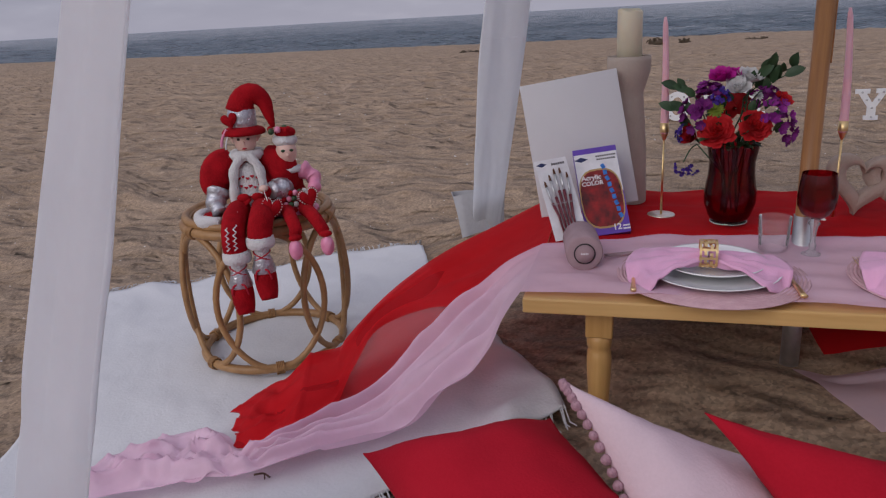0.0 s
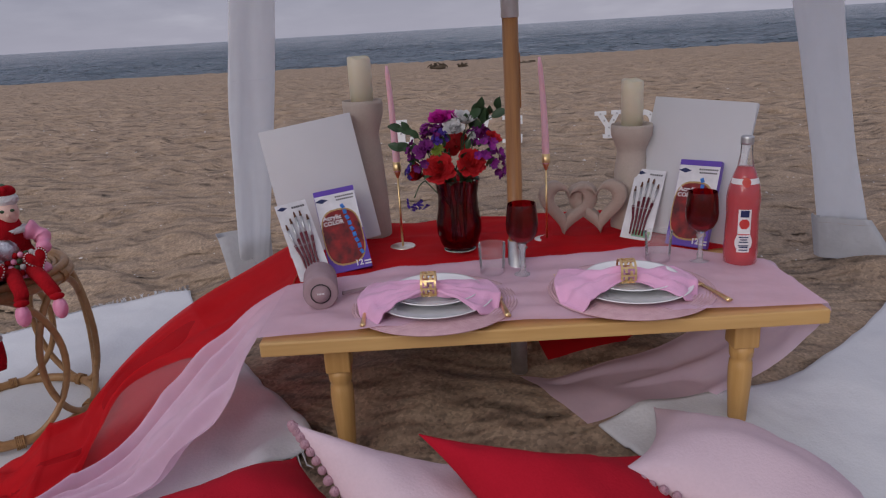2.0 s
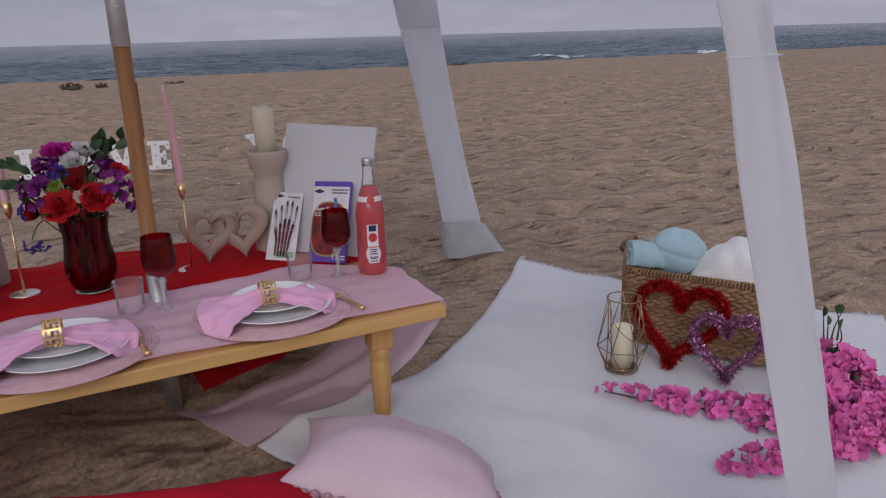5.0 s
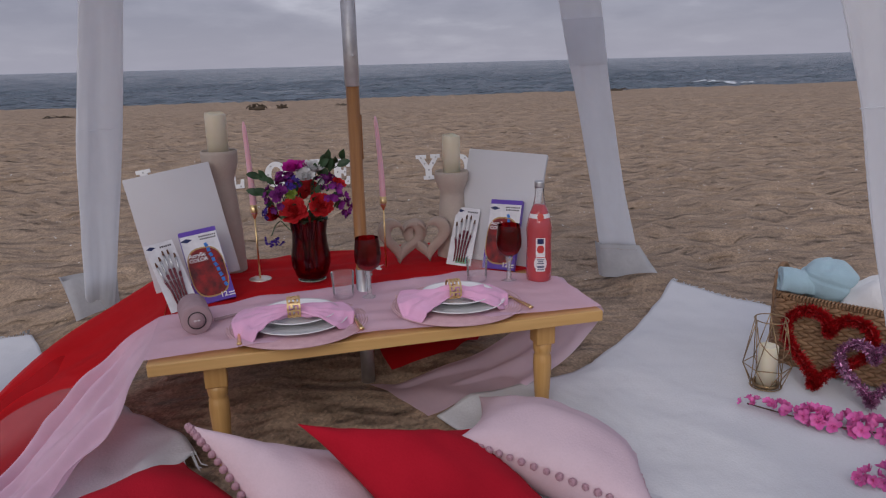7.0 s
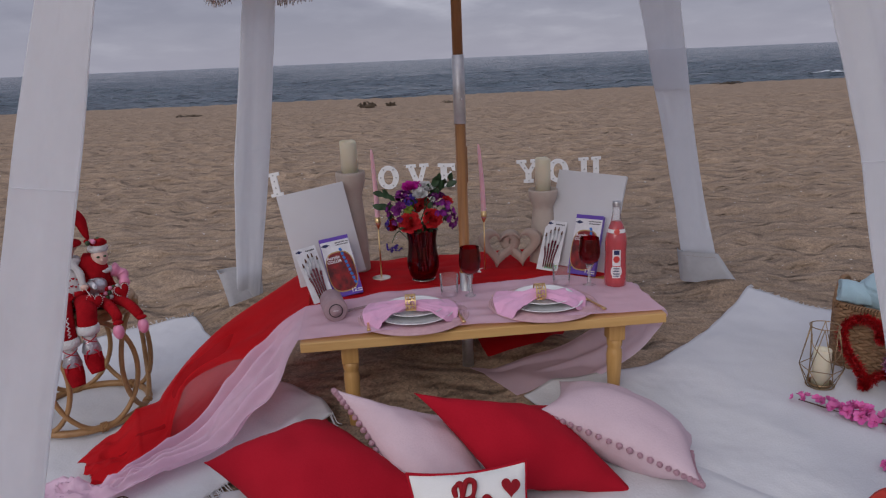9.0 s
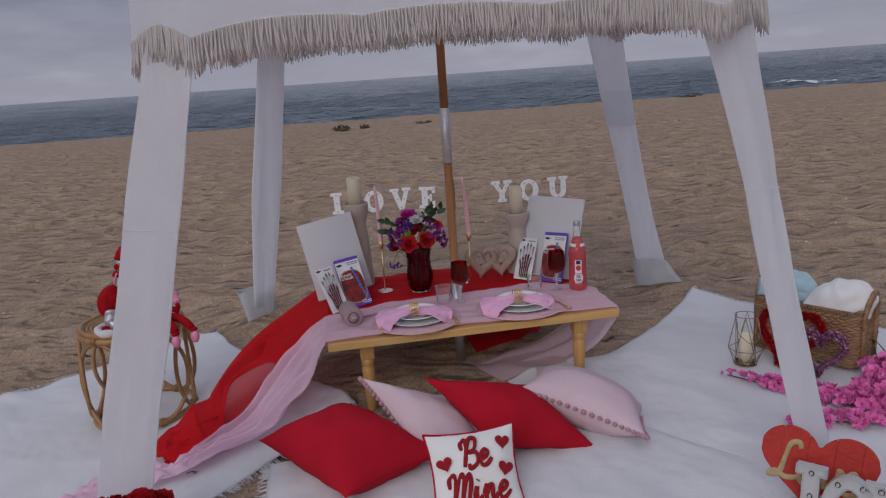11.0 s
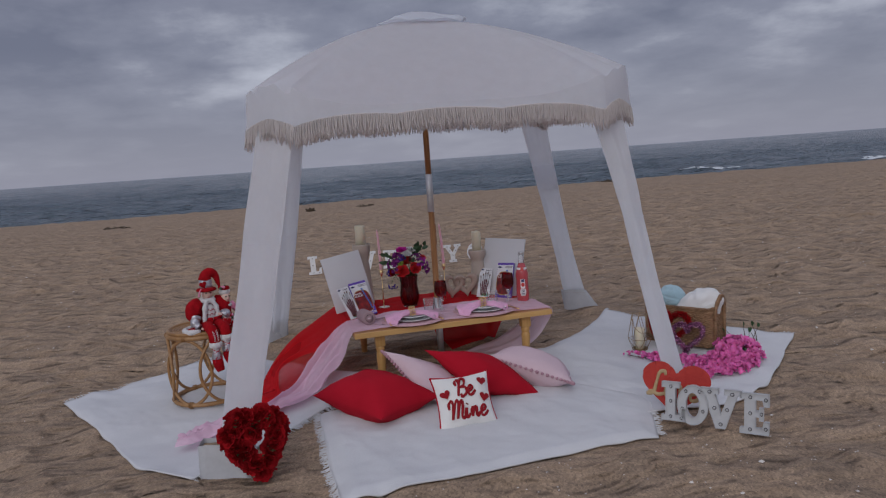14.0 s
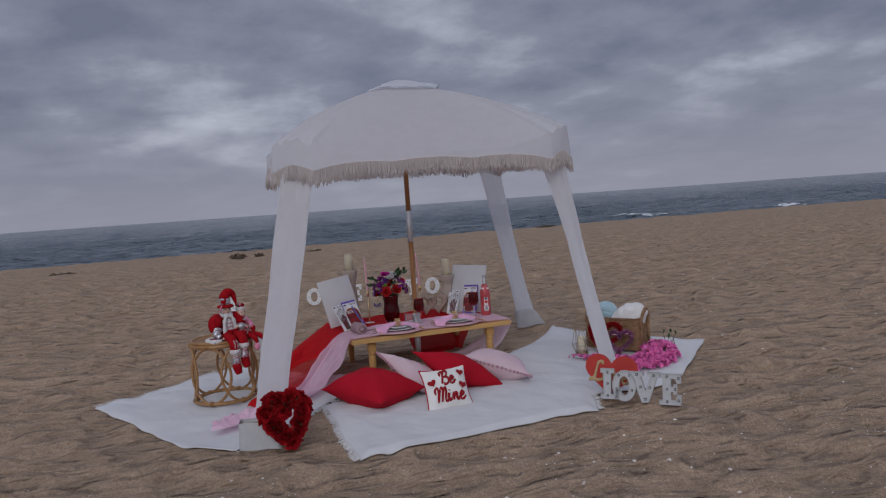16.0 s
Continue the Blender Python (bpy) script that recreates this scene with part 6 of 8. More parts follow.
bouquet = thing("bouquet", pose(-0.175, 0.425, CLOTH + 0.19), "mixed bouquet of red, purple and white flowers in the vase", "bouquet")
BLOOMS = (
    ("carnation", "carnation", 0.049, CARNATION, (-0.052, -0.060, 0.064), (-0.2, -0.85, 0.45), "scarlet carnation"),
    ("carnation", "carnation", 0.045, CARNATION, (0.054, -0.056, 0.078), (0.25, -0.8, 0.5), "scarlet carnation"),
    ("rose_bloom", "rose", 0.036, ROSE_RED, (-0.118, -0.030, 0.044), (-0.7, -0.6, 0.3), "dark red rose"),
    ("rose_bloom", "rose", 0.030, CARNATION, (0.125, -0.005, 0.140), (0.6, -0.5, 0.6), "small red rose"),
    ("rose_bloom", "rose", 0.040, MAGENTA, (-0.046, 0.0, 0.205), (-0.1, -0.5, 0.85), "magenta rose"),
    ("rose_bloom", "rose", 0.030, MAGENTA, (-0.010, 0.02, 0.212), (0.1, -0.4, 0.9), "magenta rose"),
    ("chrysanthemum", "rose", 0.038, MUM_WHITE, (0.002, -0.020, 0.178), (-0.1, -0.7, 0.7), "white chrysanthemum"),
    ("chrysanthemum", "rose", 0.040, MUM_WHITE, (0.032, 0.005, 0.200), (0.2, -0.5, 0.85), "white chrysanthemum"),
    ("stock_flower", "cluster", 0.050, VIOLET, (-0.110, -0.015, 0.105), (-0.6, -0.6, 0.5), "violet flower cluster"),
    ("stock_flower", "cluster", 0.042, VIOLET, (-0.085, 0.010, 0.150), (-0.4, -0.5, 0.75), "violet flower cluster"),
    ("stock_flower", "cluster", 0.046, VIOLET, (0.110, -0.020, 0.105), (0.6, -0.6, 0.5), "violet flower cluster"),
    ("stock_flower", "cluster", 0.042, VIOLET, (0.132, -0.010, 0.060), (0.8, -0.5, 0.3), "violet flower cluster"),
    ("stock_flower", "cluster", 0.034, VIOLET, (0.092, 0.0, 0.150), (0.5, -0.5, 0.7), "violet flower cluster"),
    ("statice_flower", "cluster", 0.026, INDIGO, (-0.046, -0.030, 0.160), (-0.2, -0.7, 0.6), "indigo statice cluster"),
    ("statice_flower", "cluster", 0.024, INDIGO, (-0.150, -0.020, 0.052), (-0.9, -0.4, 0.1), "indigo statice cluster"),
    ("statice_flower", "cluster", 0.022, INDIGO, (-0.150, -0.040, -0.050), (-0.5, -0.5, -0.7), "drooping indigo statice"),
    ("statice_flower", "cluster", 0.020, INDIGO, (-0.120, -0.048, -0.044), (-0.2, -0.5, -0.8), "drooping indigo statice"),
    ("button_bloom", "mum", 0.022, LIME, (-0.060, -0.045, 0.128), (-0.2, -0.8, 0.5), "lime green button bloom"),
    ("button_bloom", "mum", 0.014, MUM_WHITE, (0.060, -0.025, 0.165), (0.3, -0.6, 0.7), "white bud"),
    ("stock_flower", "cluster", 0.05, VIOLET, (-0.06, 0.06, 0.14), (-0.4, 0.5, 0.6), "violet flower cluster"),
    ("stock_flower", "cluster", 0.05, VIOLET, (0.07, 0.06, 0.13), (0.5, 0.5, 0.6), "violet flower cluster"),
    ("carnation", "carnation", 0.045, CARNATION, (0.0, 0.07, 0.12), (0.0, 0.8, 0.5), "scarlet carnation"),
)
for k, (nm, kd, rr, mt, at, dr, lb) in enumerate(BLOOMS):
    hang(nm, bloom_mesh(nm, kd, rr * 0.92, mt, k), bouquet, Matrix.Translation((at[0] * 0.79, at[1] * 0.86, at[2] * 0.82)) @ facing(dr), lb)
rnd = random.Random(12)
LEAF_BIG, LEAF_SMALL = leaf_mesh(0.046, 0.025), leaf_mesh(0.034, 0.020)
SPRIGS = (((-0.10, 0.0, 0.14), (-0.160, -0.01, 0.185)), ((0.06, 0.01, 0.15), (0.120, -0.01, 0.215)), ((0.03, 0.0, 0.17), (0.075, 0.0, 0.235)), ((-0.11, 0.0, 0.09), (-0.165, 0.0, 0.12)), ((-0.1, -0.02, 0.02), (-0.135, -0.045, -0.03)), ((0.02, 0.03, 0.15), (0.14, 0.01, 0.235)))
for a, b in SPRIGS:
    a, b = [(p[0] * 0.86, p[1], p[2] * 0.84) for p in (a, b)]
    bm = bmesh.new()
    line = smooth_line([a, ((Vector(a) + Vector(b)) / 2 + Vector((0, 0, 0.01))), b], 8)
    tube(bm, line, 0.0016, 6)
    tube(bm, [(a[0] * 0.25, a[1] * 0.25, -0.06), a], 0.0018, 6)
    part("stem", bm, LEAF, bouquet)
    if b[2] < 0:
        continue
    for k in range(4):
        p = line[2 + 2 * k if 2 + 2 * k < 9 else 8]
        d = (Vector(b) - Vector(a)).normalized() + Vector((rnd.uniform(-0.8, 0.8), rnd.uniform(-0.5, 0.3), rnd.uniform(-0.3, 0.6)))
        m = frame_of(p, d.cross(Vector((rnd.uniform(-0.5, 0.5), -1, 0.5))), d)
        hang("leaf", LEAF_BIG if k % 2 else LEAF_SMALL, bouquet, m)
for k in range(46):
    a = rnd.uniform(0, 2 * math.pi)
    rr = rnd.uniform(0.03, 0.115)
    p = Vector((rr * math.cos(a), rr * math.sin(a) * 0.75, rnd.uniform(0.005, 0.15) * (1.1 - rr * 4)))
    d = Vector((p.x, p.y, rnd.uniform(-0.02, 0.10)))
    hang("leaf", LEAF_SMALL, bouquet, Matrix.Translation(p) @ d.to_track_quat("Y", "Z").to_matrix().to_4x4() @ pose(0, 0, 0, 0, rnd.uniform(-60, 60), 0))
for k in range(22):
    a = 2 * math.pi * k / 22 + rnd.uniform(-0.1, 0.1)
    d = Vector((math.cos(a), math.sin(a), rnd.uniform(-0.1, 0.8)))
    hang("leaf", LEAF_SMALL, bouquet, frame_of((0.035 * math.cos(a), 0.035 * math.sin(a), 0.012), d.cross(Vector((0.2 * math.cos(a), 0.2 * math.sin(a), 1))), d) @ pose(0, 0, 0, rnd.uniform(-30, 20), 0, 0))
for k in range(14):
    a = rnd.uniform(0, 2 * math.pi)
    bm = bmesh.new()
    tube(bm, smooth_line([(0.02 * math.cos(a), 0.02 * math.sin(a), -0.16), (0.03 * math.cos(a + 0.6), 0.03 * math.sin(a + 0.6), 0.0), (0.07 * math.cos(a), 0.06 * math.sin(a), 0.09)], 8), 0.0022, 6)
    part("stem", bm, LEAF, bouquet)


# ---- rattan stool ----
stool = thing("rattan_stool", pose(-1.448, 0.200, 0.034), "round honey rattan drum stool with looped sides", "stool")
SH = 0.392
RISE = SH - 0.352


def drum(a, z):
    """Places on the barrel's side, by angle and height 0..1."""
    r = 0.206 + 0.030 * math.sin(math.pi * min(1, max(0, z)) * 0.95 + 0.1)
    return Vector((r * math.cos(a), r * math.sin(a), 0.016 + SH * z))


for z, rr, rad in ((0.0, 0.206, 0.013), (1.0, 0.207, 0.014), (1.055, 0.201, 0.011)):
    bm = bmesh.new()
    tube(bm, [(rr * math.cos(2 * math.pi * k / 56), rr * math.sin(2 * math.pi * k / 56), 0.016 + SH * z) for k in range(56)], rad, 10, closed=True)
    part("hoop", bm, RATTAN, stool)
loops = 6
for k in range(loops):
    a0 = 2 * math.pi * (k + 0.1) / loops
    bm = bmesh.new()
    pts = [drum(a0 + 0.66 * math.sin(t), 0.5 - 0.5 * math.cos(t)) * (1.0 if k % 2 else 0.975) for t in [2 * math.pi * i / 44 for i in range(44)]]
    tube(bm, pts, 0.0092, 8, closed=True)
    part("loop", bm, RATTAN, stool)
for k in range(loops):
    a = 2 * math.pi * (k + 0.1) / loops
    for z, rr in ((0.0, 0.206), (1.0, 0.207)):
        bm = bmesh.new()
        for j in range(5):
            c = Vector((rr * math.cos(a + 0.022 * (j - 2)), rr * math.sin(a + 0.022 * (j - 2)), 0.016 + SH * z))
            o = Vector((math.cos(a), math.sin(a), 0))
            tube(bm, [c + 0.0165 * (math.cos(t) * o + math.sin(t) * Vector((0, 0, 1))) for t in [2 * math.pi * i / 10 for i in range(10)]], 0.0026, 5, closed=True)
        part("binding", bm, RATTAN_BIND, stool, "wrapped cane binding")
bm = bmesh.new()
lathe(bm, [(r_, z_ + RISE) for r_, z_ in ((0.001, 0.368), (0.10, 0.370), (0.195, 0.372), (0.206, 0.378), (0.206, 0.382), (0.19, 0.384), (0.001, 0.382))], 48, cap=False)
seat = part("seat", bm, RATTAN, stool, "coiled rattan seat")
for ring in range(12):
    rr = 0.018 + ring * 0.0158
    bm = bmesh.new()
    tube(bm, [(rr * math.cos(2 * math.pi * i / 40), rr * math.sin(2 * math.pi * i / 40), 0.384 + RISE) for i in range(40)], 0.0075, 6, closed=True)
    part("coil", bm, RATTAN, seat)

# ---- dolls seated on the stool ----
SEAT_Z = 0.034 + 0.390 + RISE


def limb(bm, pts, radius, mi, n=10):
    tube(bm, smooth_line(pts, 14), radius, n, mi=mi)


def plump_heart(bm, w, h, thick, m, mi, rim=None):
    """A stuffed heart facing -y, with an optional row of stitches round it."""
    pts = heart_points(1.0, 36)
    lo, hi = min(p[1] for p in pts), max(p[1] for p in pts)
    loop = [(px * w, (pz - lo) / (hi - lo) * h) for px, pz in pts]
    edge = [bm.verts.new(m @ Vector((x, 0, z))) for x, z in loop]
    for side in (-1, 1):
        mid_r = [bm.verts.new(m @ Vector((x * 0.72, side * thick * 0.8, h * 0.56 + (z - h * 0.56) * 0.72))) for x, z in loop]
        tip = bm.verts.new(m @ Vector((0, side * thick, h * 0.58)))
        for k in range(36):
            g = (k + 1) % 36
            for q in ((edge[k], edge[g], mid_r[g], mid_r[k]), (mid_r[k], mid_r[g], tip)):
                bm.faces.new(q if side > 0 else q[::-1]).material_index = mi
    if rim is not None:
        for k in range(0, 36):
            x, z = loop[k]
            ball(bm, m @ Vector((x * 0.90, -thick * 0.62, h * 0.56 + (z - h * 0.56) * 0.90)), 0.0019, seg=5, rings=4, mi=rim)


def elf_doll(x, y, turn):
    bm = bmesh.new()
    R, W, S, F, P, H, D = range(7)     # velvet, plush, silver, face, pink, print, dark
    # coat and patterned shirt
    lathe(bm, [(0.001, 0.0), (0.064, 0.0), (0.070, 0.03), (0.066, 0.09), (0.062, 0.14), (0.046, 0.175), (0.018, 0.192), (0.001, 0.195)], 24, pose(0, 0.012, 0), mi=R, cap=False, squash=0.78)
    ball(bm, (0, -0.036, 0.085), (0.036, 0.020, 0.080), mi=W, seg=16, rings=12)
    for k in range(26):
        hx, hz = -0.026 + 0.0128 * (k % 5) + 0.005 * (k // 5 % 2), 0.018 + 0.026 * (k // 5) + 0.005 * (k % 2)
        dy = 1 - (hx / 0.038) ** 2 - ((hz - 0.085) / 0.084) ** 2
        if dy > 0.05:
            plump_heart(bm, 0.0085 + 0.002 * (k % 3), 0.0095, 0.0016, pose(hx, -0.037 - 0.020 * math.sqrt(dy), hz - 0.005), H)
    for s in (-1, 1):
        # fur edging of the coat, then a puffed sleeve
        limb(bm, [(s * 0.010, -0.042, 0.186), (s * 0.034, -0.052, 0.150), (s * 0.042, -0.056, 0.09), (s * 0.044, -0.054, 0.02)], lambda q: 0.0135 + 0.002 * math.sin(20 * q), W)
        limb(bm, [(s * 0.044, 0.008, 0.172), (s * 0.082, 0.0, 0.148), (s * 0.098, -0.012, 0.105), (s * 0.094, -0.026, 0.078)], lambda q: 0.024 + 0.026 * math.sin(math.pi * min(1, 0.12 + q * 0.86)), R, 14)
    # silver lower sleeves, cuffs, hands
    limb(bm, [(-0.090, -0.024, 0.092), (-0.100, -0.042, 0.060), (-0.088, -0.068, 0.034)], lambda q: 0.036 - 0.016 * q + 0.003 * math.sin(14 * q), S, 14)
    ball(bm, (-0.068, -0.086, 0.026), (0.014, 0.012, 0.009), mi=F)
    limb(bm, [(0.092, -0.024, 0.096), (0.090, -0.055, 0.088), (0.066, -0.078, 0.090)], lambda q: 0.036 - 0.014 * q + 0.003 * math.sin(14 * q), S, 14)
    ball(bm, (0.044, -0.088, 0.098), (0.014, 0.011, 0.010), mi=F)
    # the coat tail spread on the seat, edged with fur
    ball(bm, (-0.112, -0.020, 0.012), (0.046, 0.050, 0.016), mi=R, seg=14)
    limb(bm, [(-0.080, 0.050, 0.014), (-0.140, 0.030, 0.016), (-0.158, -0.020, 0.014), (-0.140, -0.068, 0.012), (-0.086, -0.086, 0.012)], lambda q: 0.017 + 0.002 * math.sin(18 * q), W)
    # legs over the rim of the seat
    limb(bm, [(-0.030, 0.0, 0.032), (-0.038, -0.10, 0.034), (-0.040, -0.165, 0.016), (-0.040, -0.186, -0.020), (-0.038, -0.188, -0.046)], lambda q: 0.033, R, 14)
    limb(bm, [(0.026, 0.0, 0.032), (0.036, -0.10, 0.038), (0.036, -0.168, 0.026), (0.032, -0.186, 0.000), (0.031, -0.188, -0.014)], lambda q: 0.034, R, 14)
    for lx, top in ((-0.037, -0.058), (0.031, -0.022)):
        lathe(bm, [(0.030, 0.018), (0.038, 0.010), (0.040, -0.004), (0.036, -0.016), (0.026, -0.020)], 18, pose(lx, -0.188, top), mi=W, cap=False)
        limb(bm, [(lx, -0.188, top - 0.012), (lx - 0.001, -0.190, top - 0.085)], lambda q: 0.021 - 0.002 * q, W)
        lathe(bm, [(0.021, 0.024), (0.034, -0.020), (0.031, -0.024), (0.019, 0.018)], 16, pose(lx, -0.190, top - 0.062), mi=S, cap=False)
        limb(bm, [(lx, -0.190, top - 0.074), (lx + 0.003, -0.196, top - 0.120), (lx + 0.008, -0.212, top - 0.158)], lambda q: 0.020 + 0.014 * math.sin(math.pi * min(1, 0.2 + 0.6 * q)) - 0.006 * q, R, 14)
        for sgn in (-1, 1):
            tube(bm, [(lx + 0.0235 * math.cos(t), -0.189 + 0.0235 * math.sin(t), top - 0.040 + sgn * 0.012 * math.cos(t)) for t in [2 * math.pi * i / 16 for i in range(16)]], 0.0019, 5, closed=True, mi=H)
            limb(bm, [(lx, -0.214, top - 0.070), (lx + sgn * 0.016, -0.222, top - 0.076), (lx + sgn * 0.022, -0.218, top - 0.100)], 0.0026, H, 6)
    # two zigzag braids down one trouser leg
    for dx in (-0.050, -0.030):
        tube(bm, [(dx + 0.0042 * (-1) ** k, -0.150 - 0.075 * math.sin(min(1.5, k * 0.16)), 0.052 - 0.0065 * k) for k in range(14)], 0.0024, 5, mi=W)
    # bow at the waist
    for s in (-1, 1):
        ball(bm, (0.004 + s * 0.020, -0.078, 0.074), (0.019, 0.008, 0.012), mi=R)
        limb(bm, [(0.004, -0.080, 0.070), (-0.024 + s * 0.008, -0.086, 0.050), (-0.056 + s * 0.016, -0.094, 0.026)], 0.0045, R, 6)
    plump_heart(bm, 0.060, 0.074, 0.012, pose(0.056, -0.148, 0.010, -18, 14, 0), R, W)
    limb(bm, [(0.046, -0.092, 0.096), (0.050, -0.118, 0.090), (0.058, -0.140, 0.074)], 0.0014, W, 5)
    # head, pointed ears, hat
    ball(bm, (0, -0.012, 0.224), (0.032, 0.033, 0.039), seg=20, mi=F, rings=14)
    ball(bm, (0, -0.045, 0.219), (0.0042, 0.005, 0.006), mi=F)
    for s in (-1, 1):
        ball(bm, (s * 0.0125, -0.0405, 0.229), (0.0060, 0.0034, 0.0040), mi=D)
        limb(bm, [(s * 0.030, -0.010, 0.222), (s * 0.040, -0.008, 0.232), (s * 0.046, -0.004, 0.246)], lambda q: 0.008 - 0.006 * q, F, 8)
    ball(bm, (0, -0.0425, 0.203), (0.0070, 0.0026, 0.0022), mi=H)
    lathe(bm, [(0.026, 0.196), (0.044, 0.196), (0.052, 0.184), (0.044, 0.170), (0.024, 0.174)], 20, pose(0, -0.008, 0), mi=W, cap=False)
    lathe(bm, [(0.034, 0.252), (0.054, 0.246), (0.060, 0.240), (0.062, 0.246), (0.056, 0.254), (0.036, 0.262)], 28, pose(0, -0.010, 0), mi=R, cap=False)
    lathe(bm, [(0.036, 0.256), (0.039, 0.262), (0.040, 0.300), (0.036, 0.308)], 22, pose(0, -0.008, 0), mi=S, cap=False)
    limb(bm, [(-0.004, -0.006, 0.300), (0.010, -0.004, 0.334), (0.040, -0.004, 0.346), (0.066, -0.006, 0.324), (0.076, -0.010, 0.286), (0.084, -0.012, 0.252)], lambda q: 0.036 * (1 - q) ** 0.8 + 0.005, R, 14)
    plump_heart(bm, 0.046, 0.044, 0.007, pose(-0.024, -0.052, 0.258, -6, -12, 0), R)
    limb(bm, [(-0.042, -0.04, 0.258), (-0.056, -0.044, 0.235), (-0.062, -0.042, 0.212)], 0.0045, P, 6)
    limb(bm, [(-0.036, -0.044, 0.250), (-0.046, -0.050, 0.225), (-0.050, -0.048, 0.205)], 0.0024, W, 6)
    bmesh.ops.scale(bm, vec=(0.93, 0.93, 0.96), verts=bm.verts)
    ob = part("elf_doll", bm, (VELVET, FUR, SILVER_CLOTH, PORCELAIN, PINK_SATIN, RED_PRINT, HAIR))
    ob.matrix_world = pose(x, y, SEAT_Z, 0, 0, turn)
    return tagged(ob, "seated festive elf doll in red velvet and silver clothes", "doll", "dolls on the stool")


def small_doll(x, y, turn):
    bm = bmesh.new()
    R, W, S, F, P, H, D = range(7)
    lathe(bm, [(0.001, 0.0), (0.056, 0.004), (0.050, 0.030), (0.034, 0.07), (0.032, 0.105), (0.022, 0.125), (0.001, 0.13)], 18, pose(0, 0.01, 0), mi=R, cap=False, squash=0.8)
    lathe(bm, [(0.052, 0.008), (0.066, -0.004), (0.064, 0.004), (0.050, 0.018)], 22, pose(0, 0.0, 0.012), mi=P, cap=False, squash=0.85)
    ball(bm, (0, -0.01, 0.155), (0.025, 0.025, 0.030), seg=16, mi=F, rings=10)
    ball(bm, (0, -0.036, 0.150), (0.004, 0.004, 0.005), mi=F)
    for s in (-1, 1):
        ball(bm, (s * 0.010, -0.033, 0.160), (0.005, 0.0025, 0.0035), mi=D)
        limb(bm, [(s * 0.028, 0.0, 0.110), (s * 0.058, -0.010, 0.085), (s * 0.052, -0.045, 0.062)], lambda q: 0.022 - 0.009 * q + 0.003 * math.sin(16 * q), P if s > 0 else R)
    ball(bm, (0, -0.006, 0.182), (0.031, 0.030, 0.018), mi=W)
    ball(bm, (0.002, -0.01, 0.200), (0.026, 0.024, 0.014), mi=R)
    for k in range(7):
        a = 0.9 * k
        ball(bm, (-0.012 + 0.022 * math.cos(a), -0.02 + 0.012 * math.sin(a), 0.206 + 0.004 * (k % 2)), 0.008, seg=6, rings=5, mi=(R, D, P)[k % 3])
    lathe(bm, [(0.018, 0.122), (0.036, 0.116), (0.034, 0.106), (0.016, 0.112)], 16, mi=W, cap=False)
    plump_heart(bm, 0.050, 0.054, 0.009, pose(0.042, -0.078, 0.022, -10, -16, 0), R, W)
    for k in range(26):
        ball(bm, (-0.034 + 0.0115 * (k % 6) + 0.004 * (k // 6 % 2), -0.046 - 0.010 * (1 - abs(k % 6 - 2.5) / 3), 0.022 + 0.014 * (k // 6)), (0.0075, 0.005, 0.0068), seg=6, rings=5, mi=(P, W, R, D, R, P, W)[k * 3 % 7])
    for s, l in ((-1, -0.022), (1, -0.022)):
        limb(bm, [(s * 0.018, 0.0, 0.02), (s * 0.024 + 0.006, -0.11, 0.022), (s * 0.028 + 0.014, -0.155, 0.004), (s * 0.034 + 0.016, -0.160, l + 0.01)], lambda q: 0.017 - 0.003 * q, R)
        ball(bm, (s * 0.036 + 0.016, -0.172, l - 0.018), (0.016, 0.020, 0.024), mi=P)
        ball(bm, (s * 0.034 + 0.016, -0.174, l + 0.010), (0.016, 0.008, 0.008), mi=R)
    bmesh.ops.scale(bm, vec=(1.12, 1.12, 1.14), verts=bm.verts)
    ob = part("small_elf_doll", bm, (VELVET, FUR, SILVER_CLOTH, PORCELAIN, PINK_SATIN, RED_PRINT, LEAF))
    ob.matrix_world = pose(x, y, SEAT_Z, 0, 0, turn)
    return tagged(ob, "smaller seated doll in red dress and pink slippers", "doll", "dolls on the stool")


elf_doll(-1.400, 0.118, 27)
small_doll(-1.306, 0.160, 38)


# ---- embroidered cushion ----
def stroke(bm, pts, r, lift=None, n=40, flatten=0.5, mi=0):
    line = smooth_line([(x, y, 0) for x, y in pts], n)
    if lift:
        line = [Vector((p.x, p.y, lift(p.x, p.y))) for p in line]
    tube(bm, line, lambda q: r * (0.75 + 0.35 * abs(math.sin(q * 9.0))), 8, mi=mi, flatten=1.0)


